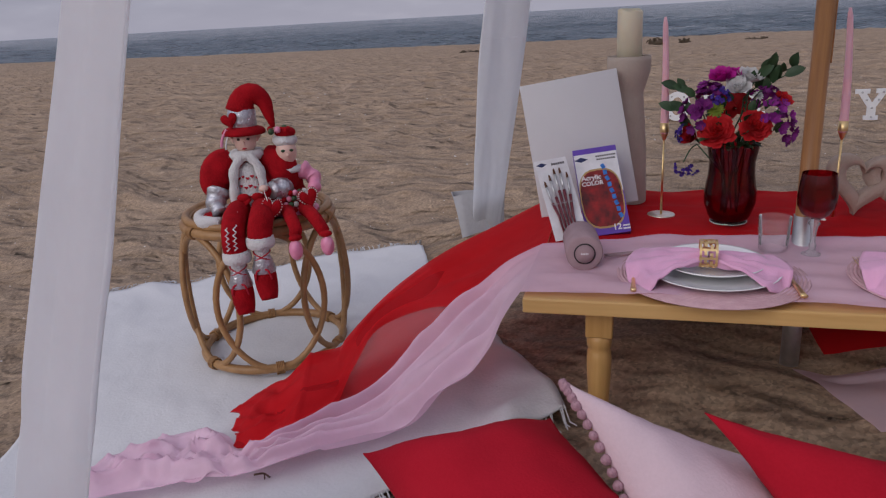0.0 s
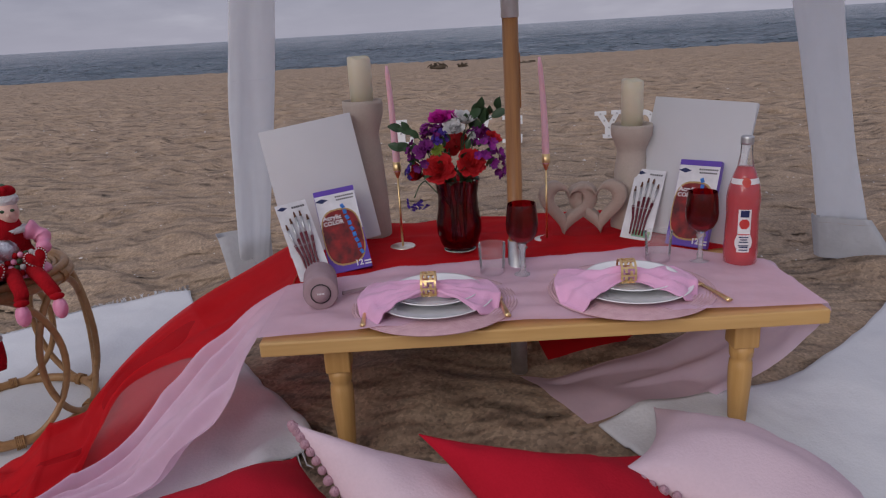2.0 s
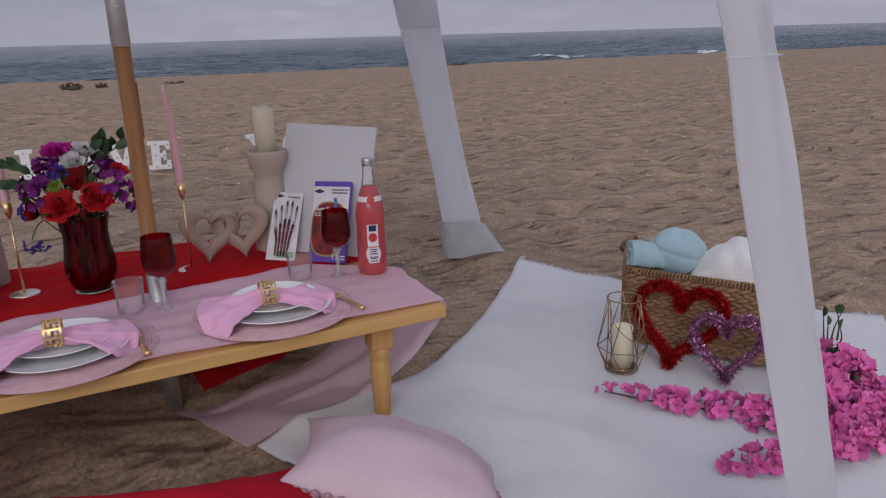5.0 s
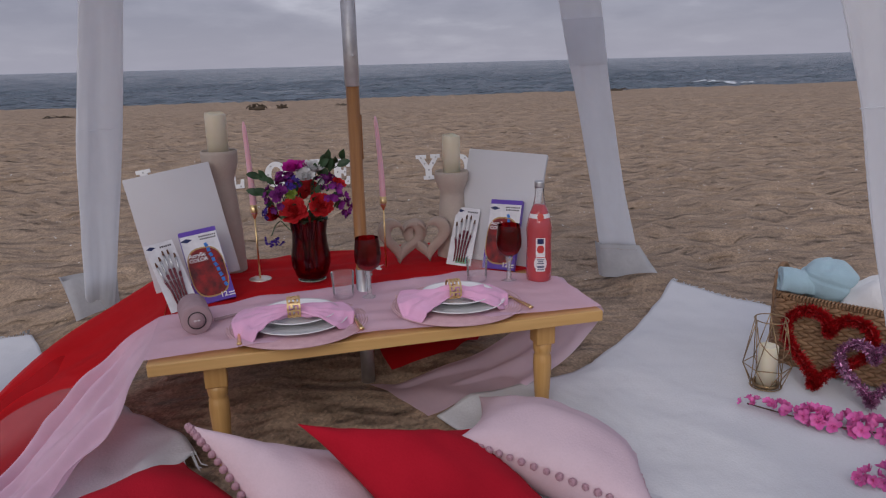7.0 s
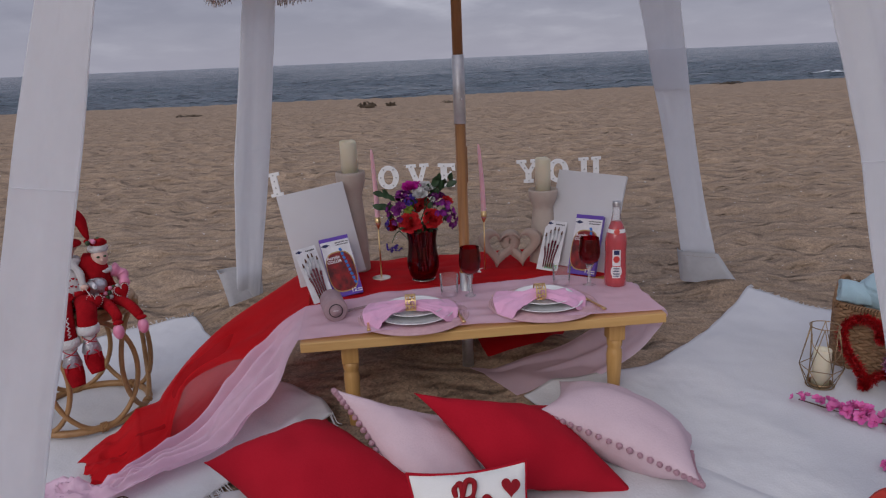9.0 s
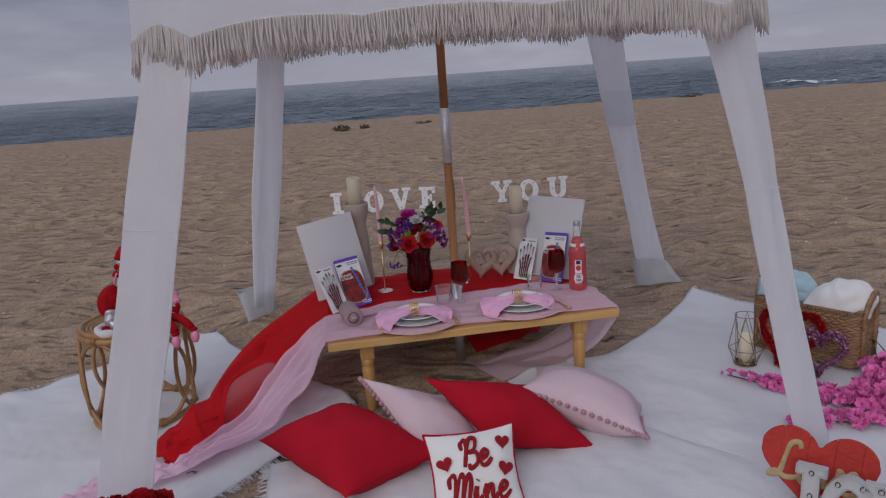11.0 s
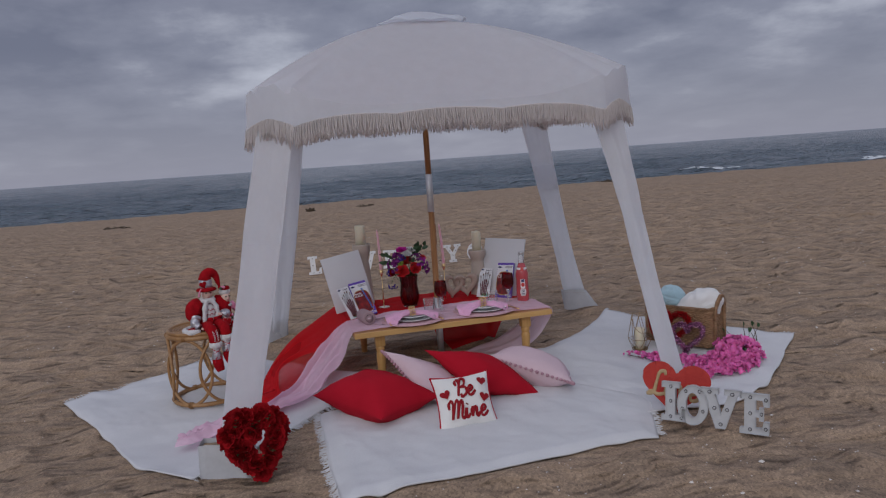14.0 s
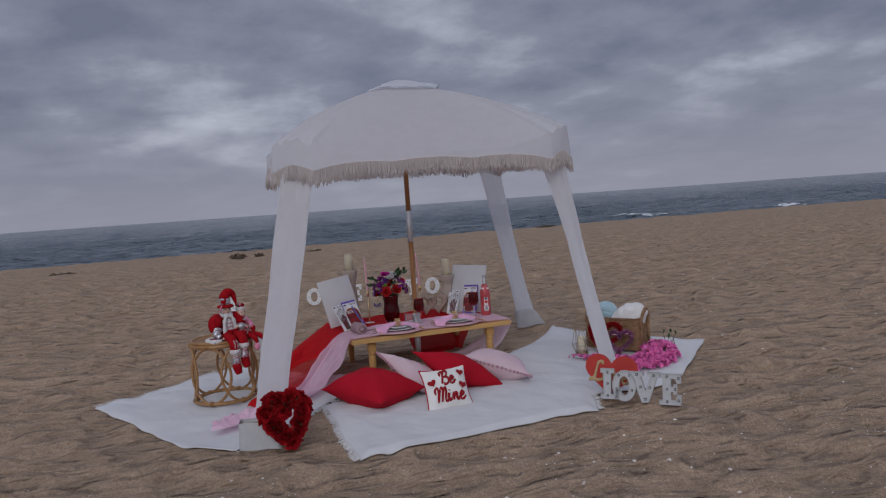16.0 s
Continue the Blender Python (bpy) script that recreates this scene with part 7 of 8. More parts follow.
# script letters as pen strokes in a box one unit high
SCRIPT = {
    "B": (((0.10, 0.62), (0.06, 0.85), (0.22, 0.95), (0.26, 0.6), (0.20, 0.05)), ((0.26, 0.55), (0.38, 0.98), (0.60, 0.95), (0.55, 0.62), (0.34, 0.52), (0.62, 0.50), (0.66, 0.15), (0.42, -0.02), (0.36, 0.15))),
    "e": (((0.02, 0.22), (0.22, 0.30), (0.32, 0.46), (0.20, 0.56), (0.06, 0.35), (0.10, 0.06), (0.28, 0.04), (0.46, 0.24)),),
    "M": (((0.04, 0.55), (0.02, 0.85), (0.16, 0.98), (0.24, 0.72), (0.22, 0.02)), ((0.22, 0.10), (0.32, 0.70), (0.46, 0.98), (0.52, 0.70), (0.48, 0.04)), ((0.48, 0.10), (0.58, 0.72), (0.72, 0.97), (0.77, 0.70), (0.72, 0.16), (0.82, 0.02), (0.94, 0.20))),
    "i": (((0.02, 0.22), (0.12, 0.50), (0.12, 0.10), (0.20, 0.03), (0.32, 0.22)), ((0.14, 0.70), (0.16, 0.73))),
    "n": (((0.02, 0.22), (0.10, 0.50), (0.11, 0.04)), ((0.11, 0.12), (0.20, 0.46), (0.32, 0.50), (0.34, 0.12), (0.42, 0.03), (0.54, 0.22))),
    "L": (((0.58, 0.84), (0.50, 0.98), (0.34, 0.90), (0.30, 0.55), (0.26, 0.15), (0.06, 0.06), (0.16, 0.18), (0.42, 0.08), (0.70, 0.16)),),
    "o": (((0.24, 0.52), (0.06, 0.40), (0.08, 0.08), (0.28, 0.04), (0.36, 0.34), (0.24, 0.52), (0.46, 0.42)),),
    "v": (((0.02, 0.44), (0.12, 0.46), (0.18, 0.05), (0.36, 0.30), (0.38, 0.54), (0.52, 0.40)),),
}


def script_word(word, x, y, h, r, lift, advance, slant, name, material, parent, label, place=None):
    """One part for each letter, as joined-up pen strokes."""
    for ch, adv in zip(word, advance):
        bm = bmesh.new()
        for pts in SCRIPT[ch]:
            stroke(bm, [(x + (px + slant * py) * h, y + py * h) for px, py in pts], r, lift)
        if place:
            for v in bm.verts:
                v.co = place(v.co)
        part(name, bm, material, parent, label + " " + ch)
        x += adv * h


bm_tl, bm_tr, bm_bl, bm_br = Vector((-0.235, -0.727, 0.270)), Vector((0.064, -0.698, 0.272)), Vector((-0.223, -0.860, 0.033)), Vector((0.081, -0.825, 0.015))
bm_c = (bm_tl + bm_tr + bm_bl + bm_br) / 4
word_m = frame_of(bm_c, bm_tr - bm_tl, bm_tl - bm_bl)
words = thing("cushion", word_m, "small white cushion embroidered with red words and hearts", "cushion", "cushions on the throw")
bm = bmesh.new()
ring = cushion_mesh(bm, (0.152, 0.140, 0), (-0.152, 0.140, 0), 0.056, seed=21, pinch=0.11)
part("cover", bm, CUSHION_WHITE, words)
bm = bmesh.new()
tube(bm, ring, 0.0042, 6, closed=True)
part("piping", bm, RED_COTTON, words, "red cord piping")


def bulge(x, y):
    s, t = min(0.98, abs(x) / 0.145), min(0.98, abs(y) / 0.135)
    return 0.056 * (1 - s ** 2.6) ** 0.62 * (1 - t ** 2.6) ** 0.62 + 0.002


script_word("Be", -0.056, 0.018, 0.090, 0.0068, bulge, (0.72, 0.5), 0.12, "embroidered_letter", EMBROIDERY, words, "dark red script letter")
script_word("Mine", -0.104, -0.088, 0.092, 0.0068, bulge, (0.86, 0.34, 0.54, 0.5), 0.12, "embroidered_letter", EMBROIDERY, words, "dark red script letter")
for hx, hy, hw, rot in ((0.098, 0.084, 0.050, -10), (-0.100, 0.040, 0.050, 15), (0.094, 0.002, 0.052, -18)):
    bm = bmesh.new()
    pts = [Matrix.Rotation(radians(rot), 2) @ Vector(p) + Vector((hx, hy)) for p in heart_points(hw, 30)]
    rim = [bm.verts.new((p.x, p.y, bulge(p.x, p.y) + 0.0035)) for p in pts]
    mid_v = bm.verts.new((hx, hy, bulge(hx, hy) + 0.006))
    for a, b in zip(rim, rim[1:] + rim[:1]):
        bm.faces.new((b, a, mid_v))
    part("heart_patch", bm, EMBROIDERY, words, "dark red heart patch")
bm = bmesh.new()
box(bm, (0.016, 0.010, 0.001), pose(0.03, -0.143, 0.004, 30))
part("care_tag", bm, LABEL_WHITE, words, "white care tag")

# ---- letters ----
OUTLINE = {
    "I": ((0, 0), (0.52, 0), (0.52, 0.14), (0.40, 0.14), (0.40, 0.86), (0.52, 0.86), (0.52, 1), (0, 1), (0, 0.86), (0.12, 0.86), (0.12, 0.14), (0, 0.14)),
    "L": ((0, 0), (0.70, 0), (0.72, 0.34), (0.60, 0.34), (0.56, 0.15), (0.40, 0.15), (0.40, 0.86), (0.52, 0.86), (0.52, 1), (0, 1), (0, 0.86), (0.12, 0.86), (0.12, 0.14), (0, 0.14)),
    "E": ((0, 0), (0.74, 0), (0.75, 0.32), (0.62, 0.32), (0.58, 0.15), (0.40, 0.15), (0.40, 0.43), (0.50, 0.43), (0.50, 0.34), (0.60, 0.34), (0.60, 0.66), (0.50, 0.66), (0.50, 0.57), (0.40, 0.57), (0.40, 0.85), (0.58, 0.85), (0.62, 0.70), (0.75, 0.70), (0.74, 1), (0, 1), (0, 0.86), (0.12, 0.86), (0.12, 0.14), (0, 0.14)),
    "V": ((0.38, 0), (0.60, 0), (0.88, 0.86), (0.98, 0.86), (0.98, 1), (0.58, 1), (0.58, 0.86), (0.67, 0.86), (0.50, 0.34), (0.34, 0.86), (0.43, 0.86), (0.43, 1), (0, 1), (0, 0.86), (0.09, 0.86)),
    "Y": ((0.28, 0), (0.70, 0), (0.70, 0.14), (0.62, 0.14), (0.62, 0.42), (0.88, 0.86), (0.98, 0.86), (0.98, 1), (0.60, 1), (0.60, 0.86), (0.69, 0.86), (0.51, 0.55), (0.33, 0.86), (0.42, 0.86), (0.42, 1), (0.0, 1), (0.0, 0.86), (0.10, 0.86), (0.37, 0.42), (0.37, 0.14), (0.28, 0.14)),
}


def outline(ch):
    if ch == "O":
        outer = [(0.45 + 0.45 * math.sin(2 * math.pi * k / 36), 0.5 - 0.51 * math.cos(2 * math.pi * k / 36)) for k in range(36)]
        inner = [(0.45 + 0.20 * math.sin(2 * math.pi * k / 36), 0.5 - 0.32 * math.cos(2 * math.pi * k / 36)) for k in range(36)]
        return outer, inner
    if ch == "U":
        arc = [(0.48 - 0.38 * math.cos(math.pi * k / 12), 0.36 - 0.36 * math.sin(math.pi * k / 12)) for k in range(13)]
        arc_in = [(0.48 + 0.14 * math.cos(math.pi * k / 12), 0.36 - 0.20 * math.sin(math.pi * k / 12)) for k in range(13)]
        return [(0, 1), (0, 0.87), (0.10, 0.87)] + arc + [(0.86, 0.87), (0.96, 0.87), (0.96, 1), (0.54, 1), (0.54, 0.87), (0.62, 0.87)] + arc_in + [(0.34, 0.87), (0.42, 0.87), (0.42, 1)], None
    return list(OUTLINE[ch]), None


def slab_letter(bm, ch, h, depth, x0=0.0):
    """A thick letter standing in the xz plane, front towards -y."""
    outer, inner = outline(ch)
    f, b = [[bm.verts.new((x0 + px * h, yy, pz * h)) for px, pz in outer] for yy in (-depth / 2, depth / 2)]
    n = len(outer)
    for i in range(n):
        j = (i + 1) % n
        bm.faces.new((f[i], b[i], b[j], f[j]))
    if inner:
        fi, bi = [[bm.verts.new((x0 + px * h, yy, pz * h)) for px, pz in inner] for yy in (-depth / 2, depth / 2)]
        for i in range(n):
            j = (i + 1) % n
            bm.faces.new((fi[j], bi[j], bi[i], fi[i]))
            bm.faces.new((f[i], f[j], fi[j], fi[i]))
            bm.faces.new((b[j], b[i], bi[i], bi[j]))
    else:
        for vs, flip in ((f, False), (b, True)):
            e = bm.faces.new(vs if not flip else vs[::-1])
            e.normal_update()
            bmesh.ops.triangulate(bm, faces=[e])
    bmesh.ops.recalc_face_normals(bm, faces=bm.faces)
    return outer, inner


# white letters standing in the sand behind the table
SPELL = (("I", -1.53, 0), ("L", -0.90, 0), ("O", -0.575, 1), ("V", -0.305, 0), ("E", -0.02, 0), ("Y", 0.72, 0), ("O", 1.0, 0), ("U", 1.295, 0))
SPOTS = {"I": ((0.26, 0.90), (0.26, 0.64), (0.26, 0.36), (0.26, 0.10)), "L": ((0.26, 0.88), (0.26, 0.5), (0.26, 0.10), (0.58, 0.08)), "O": ((0.24, 0.84), (0.66, 0.84), (0.12, 0.5), (0.78, 0.5), (0.24, 0.16), (0.66, 0.16)),
         "V": ((0.22, 0.90), (0.34, 0.50), (0.49, 0.10), (0.64, 0.48), (0.76, 0.88)), "E": ((0.26, 0.90), (0.66, 0.88), (0.26, 0.5), (0.54, 0.5), (0.26, 0.10), (0.66, 0.12)),
         "Y": ((0.2, 0.90), (0.80, 0.90), (0.34, 0.66), (0.68, 0.66), (0.5, 0.4), (0.5, 0.1)), "U": ((0.22, 0.92), (0.74, 0.92), (0.22, 0.5), (0.74, 0.5), (0.48, 0.08))}
for k, (ch, x, _) in enumerate(SPELL):
    bm = bmesh.new()
    slab_letter(bm, ch, 0.215, 0.022)
    ob = part("standing_letter", bm, LETTER_WHITE, smooth=False)
    y = 4.17 if ch == "I" else 4.36 - 0.035 * (x + 0.8)
    ob.matrix_world = pose(x, y, ground(x, y) + 0.008, -4 + 2 * (k % 3), -9 if ch == "I" else 1.5 * (-1) ** k, -3 + 2 * (k % 2))
    for px, pz in SPOTS[ch]:
        bm = bmesh.new()
        lathe(bm, [(0.0075, 0.0), (0.007, 0.004), (0.004, 0.009), (0.001, 0.0105)], 10, pose(px * 0.215, -0.0112, pz * 0.215, 90), cap=False)
        part("bulb", bm, BULB, ob, "unlit clear bulb")
    tagged(ob, "white slab letter %s standing in the sand" % ch, "letter", "letters spelling a message")

# ---- marquee sign ----
sign_m = Matrix.Translation((0.866, -1.025, 0.004)) @ pose(0, 0, 0, 0, 0, -41) @ pose(0, 0, 0, -9, 0, 0)
marquee = thing("marquee_sign", sign_m, "white tin marquee letters with unlit bulbs, spelling LOVE", "sign")
H = 0.185
for ch, x0, up, bulbs in (("L", -0.008, 0.018, ((0.26, 0.88), (0.26, 0.5), (0.26, 0.10), (0.58, 0.08))), ("O", 0.066, 0.010, ((0.24, 0.84), (0.64, 0.86), (0.14, 0.38), (0.74, 0.36))),
                          ("V", 0.172, 0.008, ((0.22, 0.90), (0.34, 0.50), (0.49, 0.10), (0.64, 0.48), (0.76, 0.88))), ("E", 0.350, 0.002, ((0.26, 0.90), (0.66, 0.86), (0.26, 0.5), (0.55, 0.5), (0.26, 0.10), (0.66, 0.14)))):
    bm = bmesh.new()
    outer, inner = slab_letter(bm, ch, H, 0.026)
    for loop in (outer, inner):
        if loop:
            # upright tin edge round the sunken face
            for (ax, az), (bx, bz) in zip(loop, loop[1:] + loop[:1]):
                ln = math.hypot(bx - ax, bz - az) * H
                box(bm, (ln + 0.0024, 0.010, 0.0026), pose((ax + bx) / 2 * H, -0.0170, (az + bz) / 2 * H) @ Matrix.Rotation(-math.atan2(bz - az, bx - ax), 4, "Y"))
    letter = part("letter", bm, MARQUEE, marquee, "white tin letter " + ch, smooth=False)
    letter.matrix_local = pose(x0, 0, up) @ Matrix.Diagonal((0.90 if ch == "E" else 1.02 if ch == "V" else 0.86, 1, 1, 1))
    for px, pz in bulbs:
        bm = bmesh.new()
        lathe(bm, [(0.0062, 0.0), (0.0062, 0.004), (0.0052, 0.010), (0.003, 0.0135), (0.001, 0.0145)], 12, pose(px * H, -0.0135, pz * H, 90), cap=False)
        bulb = part("bulb", bm, BULB, letter, "unlit clear bulb")
        bm = bmesh.new()
        lathe(bm, [(0.0066, 0.0), (0.0092, 0.0), (0.0088, 0.0016), (0.0066, 0.0016)], 14, pose(px * H, -0.0135, pz * H, 90), cap=False)
        part("socket_ring", bm, BAR_DARK, bulb, "dark socket ring")
for x0 in (0.06, 0.40):
    bm = bmesh.new()
    tube(bm, [(x0, 0.012, 0.11), (x0, 0.055, 0.004)], 0.003, 6)
    part("rear_prop", bm, MARQUEE, marquee)

# ---- red heart sign ----
heart_m = Matrix.Translation((0.930, -0.985, 0.002)) @ pose(0, 0, 0, 0, 0, -33) @ pose(0, 0, 0, -10, 6, 0)
heart_sign = thing("heart_sign", heart_m, "red plank heart sign with the gold script word Love", "sign")
pts = heart_points(0.328, 64)
low = min(p[1] for p in pts)
pts = [(px, (pz - low) * 0.92) for px, pz in pts]
edges = [-0.18, -0.105, -0.032, 0.042, 0.115, 0.18]
for a, b in zip(edges, edges[1:]):
    # planks cut to the heart's outline
    bm = bmesh.new()
    col = [a + 0.0009 + (b - a - 0.0018) * i / 8 for i in range(9)]
    cols = []
    for xx in col:
        hits = []
        for (x1, z1), (x2, z2) in zip(pts, pts[1:] + pts[:1]):
            if (x1 - xx) * (x2 - xx) < 0 or x1 == xx:
                hits.append(z1 + (z2 - z1) * (xx - x1) / (x2 - x1 + 1e-9))
        if len(hits) >= 2:
            cols.append((xx, min(hits), max(hits)))
    if len(cols) < 2:
        continue
    ring_ = [[bm.verts.new((xx, yy, zz_)) for xx, zz_ in [(c[0], c[1]) for c in cols] + [(c[0], c[2]) for c in cols[::-1]]] for yy in (-0.006, 0.006)]
    n = len(ring_[0])
    for i in range(n):
        j = (i + 1) % n
        bm.faces.new((ring_[0][i], ring_[1][i], ring_[1][j], ring_[0][j]))
    m2 = len(cols)
    for vs, fl in ((ring_[0], 0), (ring_[1], 1)):
        for i in range(m2 - 1):
            q = (vs[i], vs[i + 1], vs[n - 2 - i], vs[n - 1 - i])
            bm.faces.new(q[::-1] if fl else q)
    bmesh.ops.recalc_face_normals(bm, faces=bm.faces)
    part("plank", bm, SIGN_RED, heart_sign, smooth=False)
script_word("Love", -0.138, 0.098, 0.132, 0.0090, None, (0.64, 0.42, 0.46, 0.4), 0.1, "script_letter", SIGN_GOLD, heart_sign, "gold painted script letter",
            lambda c: Vector((c.x, -0.0075 + c.z * 0.3, c.y)))
for e in edges[1:-1]:
    # tongues closing the grooves between the planks
    hits = [z1 + (z2 - z1) * (e - x1) / (x2 - x1 + 1e-9) for (x1, z1), (x2, z2) in zip(pts, pts[1:] + pts[:1]) if (x1 - e) * (x2 - e) < 0]
    bm = bmesh.new()
    box(bm, (0.0016, 0.008, max(hits) - min(hits) - 0.012), pose(e, 0.001, (max(hits) + min(hits)) / 2))
    part("tongue", bm, SIGN_RED, heart_sign, smooth=False)
bm = bmesh.new()
box(bm, (0.20, 0.012, 0.022), pose(0.0, 0.0125, 0.205), 0.002)
box(bm, (0.16, 0.012, 0.022), pose(0.0, 0.0125, 0.11), 0.002)
part("batten", bm, PINE, heart_sign)

# ---- rose wreath ----
wreath_m = Matrix.Translation((-1.058, -1.070, 0.006)) @ pose(0, 0, 0, 0, 0, 8) @ pose(0, 0, 0, -15, -3, 0)
wreath = thing("rose_wreath", wreath_m, "heart-shaped wreath of dark red silk roses leaning on a tent leg", "wreath")
rose_a = [bloom_mesh("rose", "rose", 0.040, ROSE_RED, 40 + k) for k in range(4)]
hp = []
dense = heart_points(0.180, 400)
for q in dense:
    # even steps along the outline
    if not hp or math.hypot(q[0] - hp[-1][0], q[1] - hp[-1][1]) > 0.0125:
        hp.append(q)
low = min(p[1] for p in hp)
TALL = 1.42
rnd = random.Random(8)
bm = bmesh.new()
tube(bm, [(px, 0.0, (pz - low) * TALL + 0.055) for px, pz in hp], 0.020, 10, closed=True)
part("foam_ring", bm, ROSE_RED, wreath, "dark foam ring")
for k in range(165):
    px, pz = hp[k * 7 % len(hp)]
    c = Vector((px, 0, (pz - low) * TALL + 0.055))
    o = (c - Vector((0, 0, 0.17))).normalized()
    a = rnd.uniform(-0.4, 2.3)
    d = o * math.cos(a) + Vector((0, -1, 0)) * math.sin(a)
    p = c + d * rnd.uniform(0.012, 0.032) + Vector((rnd.uniform(-0.014, 0.014), 0, rnd.uniform(-0.014, 0.014)))
    hang("rose", rose_a[k % 4], wreath, Matrix.Translation(p) @ facing(d + Vector((rnd.uniform(-0.3, 0.3), rnd.uniform(-0.3, 0.1), rnd.uniform(-0.3, 0.3)))) @ pose(0, 0, 0, 0, 0, rnd.uniform(0, 360)))
for k in range(34):
    px, pz = hp[rnd.randrange(len(hp))]
    d = Vector((rnd.uniform(-1, 1), -0.9, rnd.uniform(-0.6, 0.6)))
    hang("leaf", LEAF_SMALL, wreath, Matrix.Translation((px, -0.034, (pz - low) * TALL + 0.055)) @ d.to_track_quat("Y", "Z").to_matrix().to_4x4())

# ---- basket ----
BW, BD, BH = 0.434, 0.236, 0.248
bask_m = Matrix.Translation((1.590, 0.104, 0.058)) @ pose(0, 0, 0, 0, 0, -52.5)
basket = thing("wicker_basket", bask_m, "rectangular woven water-hyacinth basket on the throw", "basket")


def rim_path(s, grow=0.0):
    """Round the basket's rounded rectangle, s in metres."""
    w, d, r = BW / 2 + grow, BD / 2 + grow, 0.03
    segs = (2 * w - 2 * r, math.pi * r / 2, 2 * d - 2 * r, math.pi * r / 2) * 2
    s %= sum(segs)
    cx, cy = (-w + r, w - r), (-d + r, d - r)
    corner = ((w - r, -d + r, -90), (w - r, d - r, 0), (-w + r, d - r, 90), (-w + r, -d + r, 180))
    start = ((-w + r, -d, 1, 0), (w, -d + r, 0, 1), (w - r, d, -1, 0), (-w, d - r, 0, -1))
    for i in range(4):
        if s < segs[2 * i]:
            x, y, dx, dy = start[i]
            return Vector((x + dx * s, y + dy * s, 0)), Vector((dy, -dx, 0)), Vector((dx, dy, 0))
        s -= segs[2 * i]
        if s < segs[2 * i + 1]:
            x, y, a0 = corner[i]
            a = radians(a0) + s / r
            return Vector((x + r * math.cos(a), y + r * math.sin(a), 0)), Vector((math.cos(a), math.sin(a), 0)), Vector((-math.sin(a), math.cos(a), 0))
        s -= segs[2 * i + 1]
    return Vector((-w + r, -d, 0)), Vector((0, -1, 0)), Vector((1, 0, 0))


per = 2 * (BW + BD) - 8 * 0.03 + 2 * math.pi * 0.03
v, f = [], []
for row in range(16):
    count = 38
    for k in range(count):
        s = (k + 0.5 * (row % 2)) * per / count
        p, o, a = rim_path(s)
        z0 = 0.006 + row * 0.0142
        ln = per / count * 1.4
        base = len(v)
        rnd_s = 1 + 0.16 * nz(k * 1.3, row * 2.1, 4)
        tilt = 0.0065 * (1 if row % 2 else -1)
        for u, wd, out in ((-0.5, 0.35, -0.002), (-0.2, 0.95, 0.007), (0.2, 1.0, 0.0075), (0.5, 0.35, -0.002)):
            c = p + a * ln * u + Vector((0, 0, z0 + 0.010 + tilt * 2 * u))
            hh = 0.0088 * wd * rnd_s
            v += [c + o * (out - 0.004) + Vector((0, 0, hh)), c + o * (out + 0.003) + Vector((0, 0, hh * 0.4)), c + o * (out + 0.003) - Vector((0, 0, hh * 0.4)), c + o * (out - 0.004) - Vector((0, 0, hh))]
        for q in range(3):
            for e in range(3):
                f.append((base + 4 * q + e, base + 4 * q + e + 1, base + 4 * q + 5 + e, base + 4 * q + 4 + e))
tagged(raw("weave", v, f, HYACINTH, basket, "thick plaited strands"), kind="stuff")
bm = bmesh.new()
N = 60
rows = []
for z, g in ((0.004, -0.004), (BH, -0.002), (BH + 0.002, -0.010), (0.02, -0.012)):
    rows.append([bm.verts.new(rim_path(per * i / N, g)[0] + Vector((0, 0, z))) for i in range(N)])
for a, b in zip(rows, rows[1:]):
    for i in range(N):
        j = (i + 1) % N
        bm.faces.new((a[i], a[j], b[j], b[i]))
bm.faces.new(rows[0][::-1])
bm.faces.new(rows[-1])
part("shell", bm, HYACINTH, basket)
bm = bmesh.new()
for k in range(120):
    p, o, a = rim_path(per * k / 120, -0.002)
    c = p + Vector((0, 0, BH))
    tube(bm, [c + 0.010 * (math.cos(t) * o + math.sin(t) * Vector((0, 0, 1))) + a * 0.012 * (t / 6.28 - 0.5) for t in [2 * math.pi * i / 8 for i in range(9)]], 0.0035, 5)
part("braided_rim", bm, HYACINTH, basket, "stitched braided rim")
for sgn in (-1, 1):
    bm = bmesh.new()
    for off in (-0.012, 0.0, 0.012):
        pts = [(sgn * (BW / 2 + 0.012 + 0.010 * math.sin(math.pi * i / 20)), 0.075 * math.cos(math.pi * i / 20) + off * 0.3, BH - 0.06 + 0.125 * math.sin(math.pi * i / 20) + off) for i in range(21)]
        tube(bm, [(px, py + 0.004 * math.sin(i * 1.3 + off * 300), pz) for i, (px, py, pz) in enumerate(pts)], 0.0100, 7)
    for yy in (-0.072, 0.072):
        tube(bm, [(sgn * (BW / 2 + 0.012), yy, 0.02), (sgn * (BW / 2 + 0.014), yy, BH - 0.05)], 0.012, 8)
    part("handle", bm, HYACINTH, basket, "plaited loop handle")


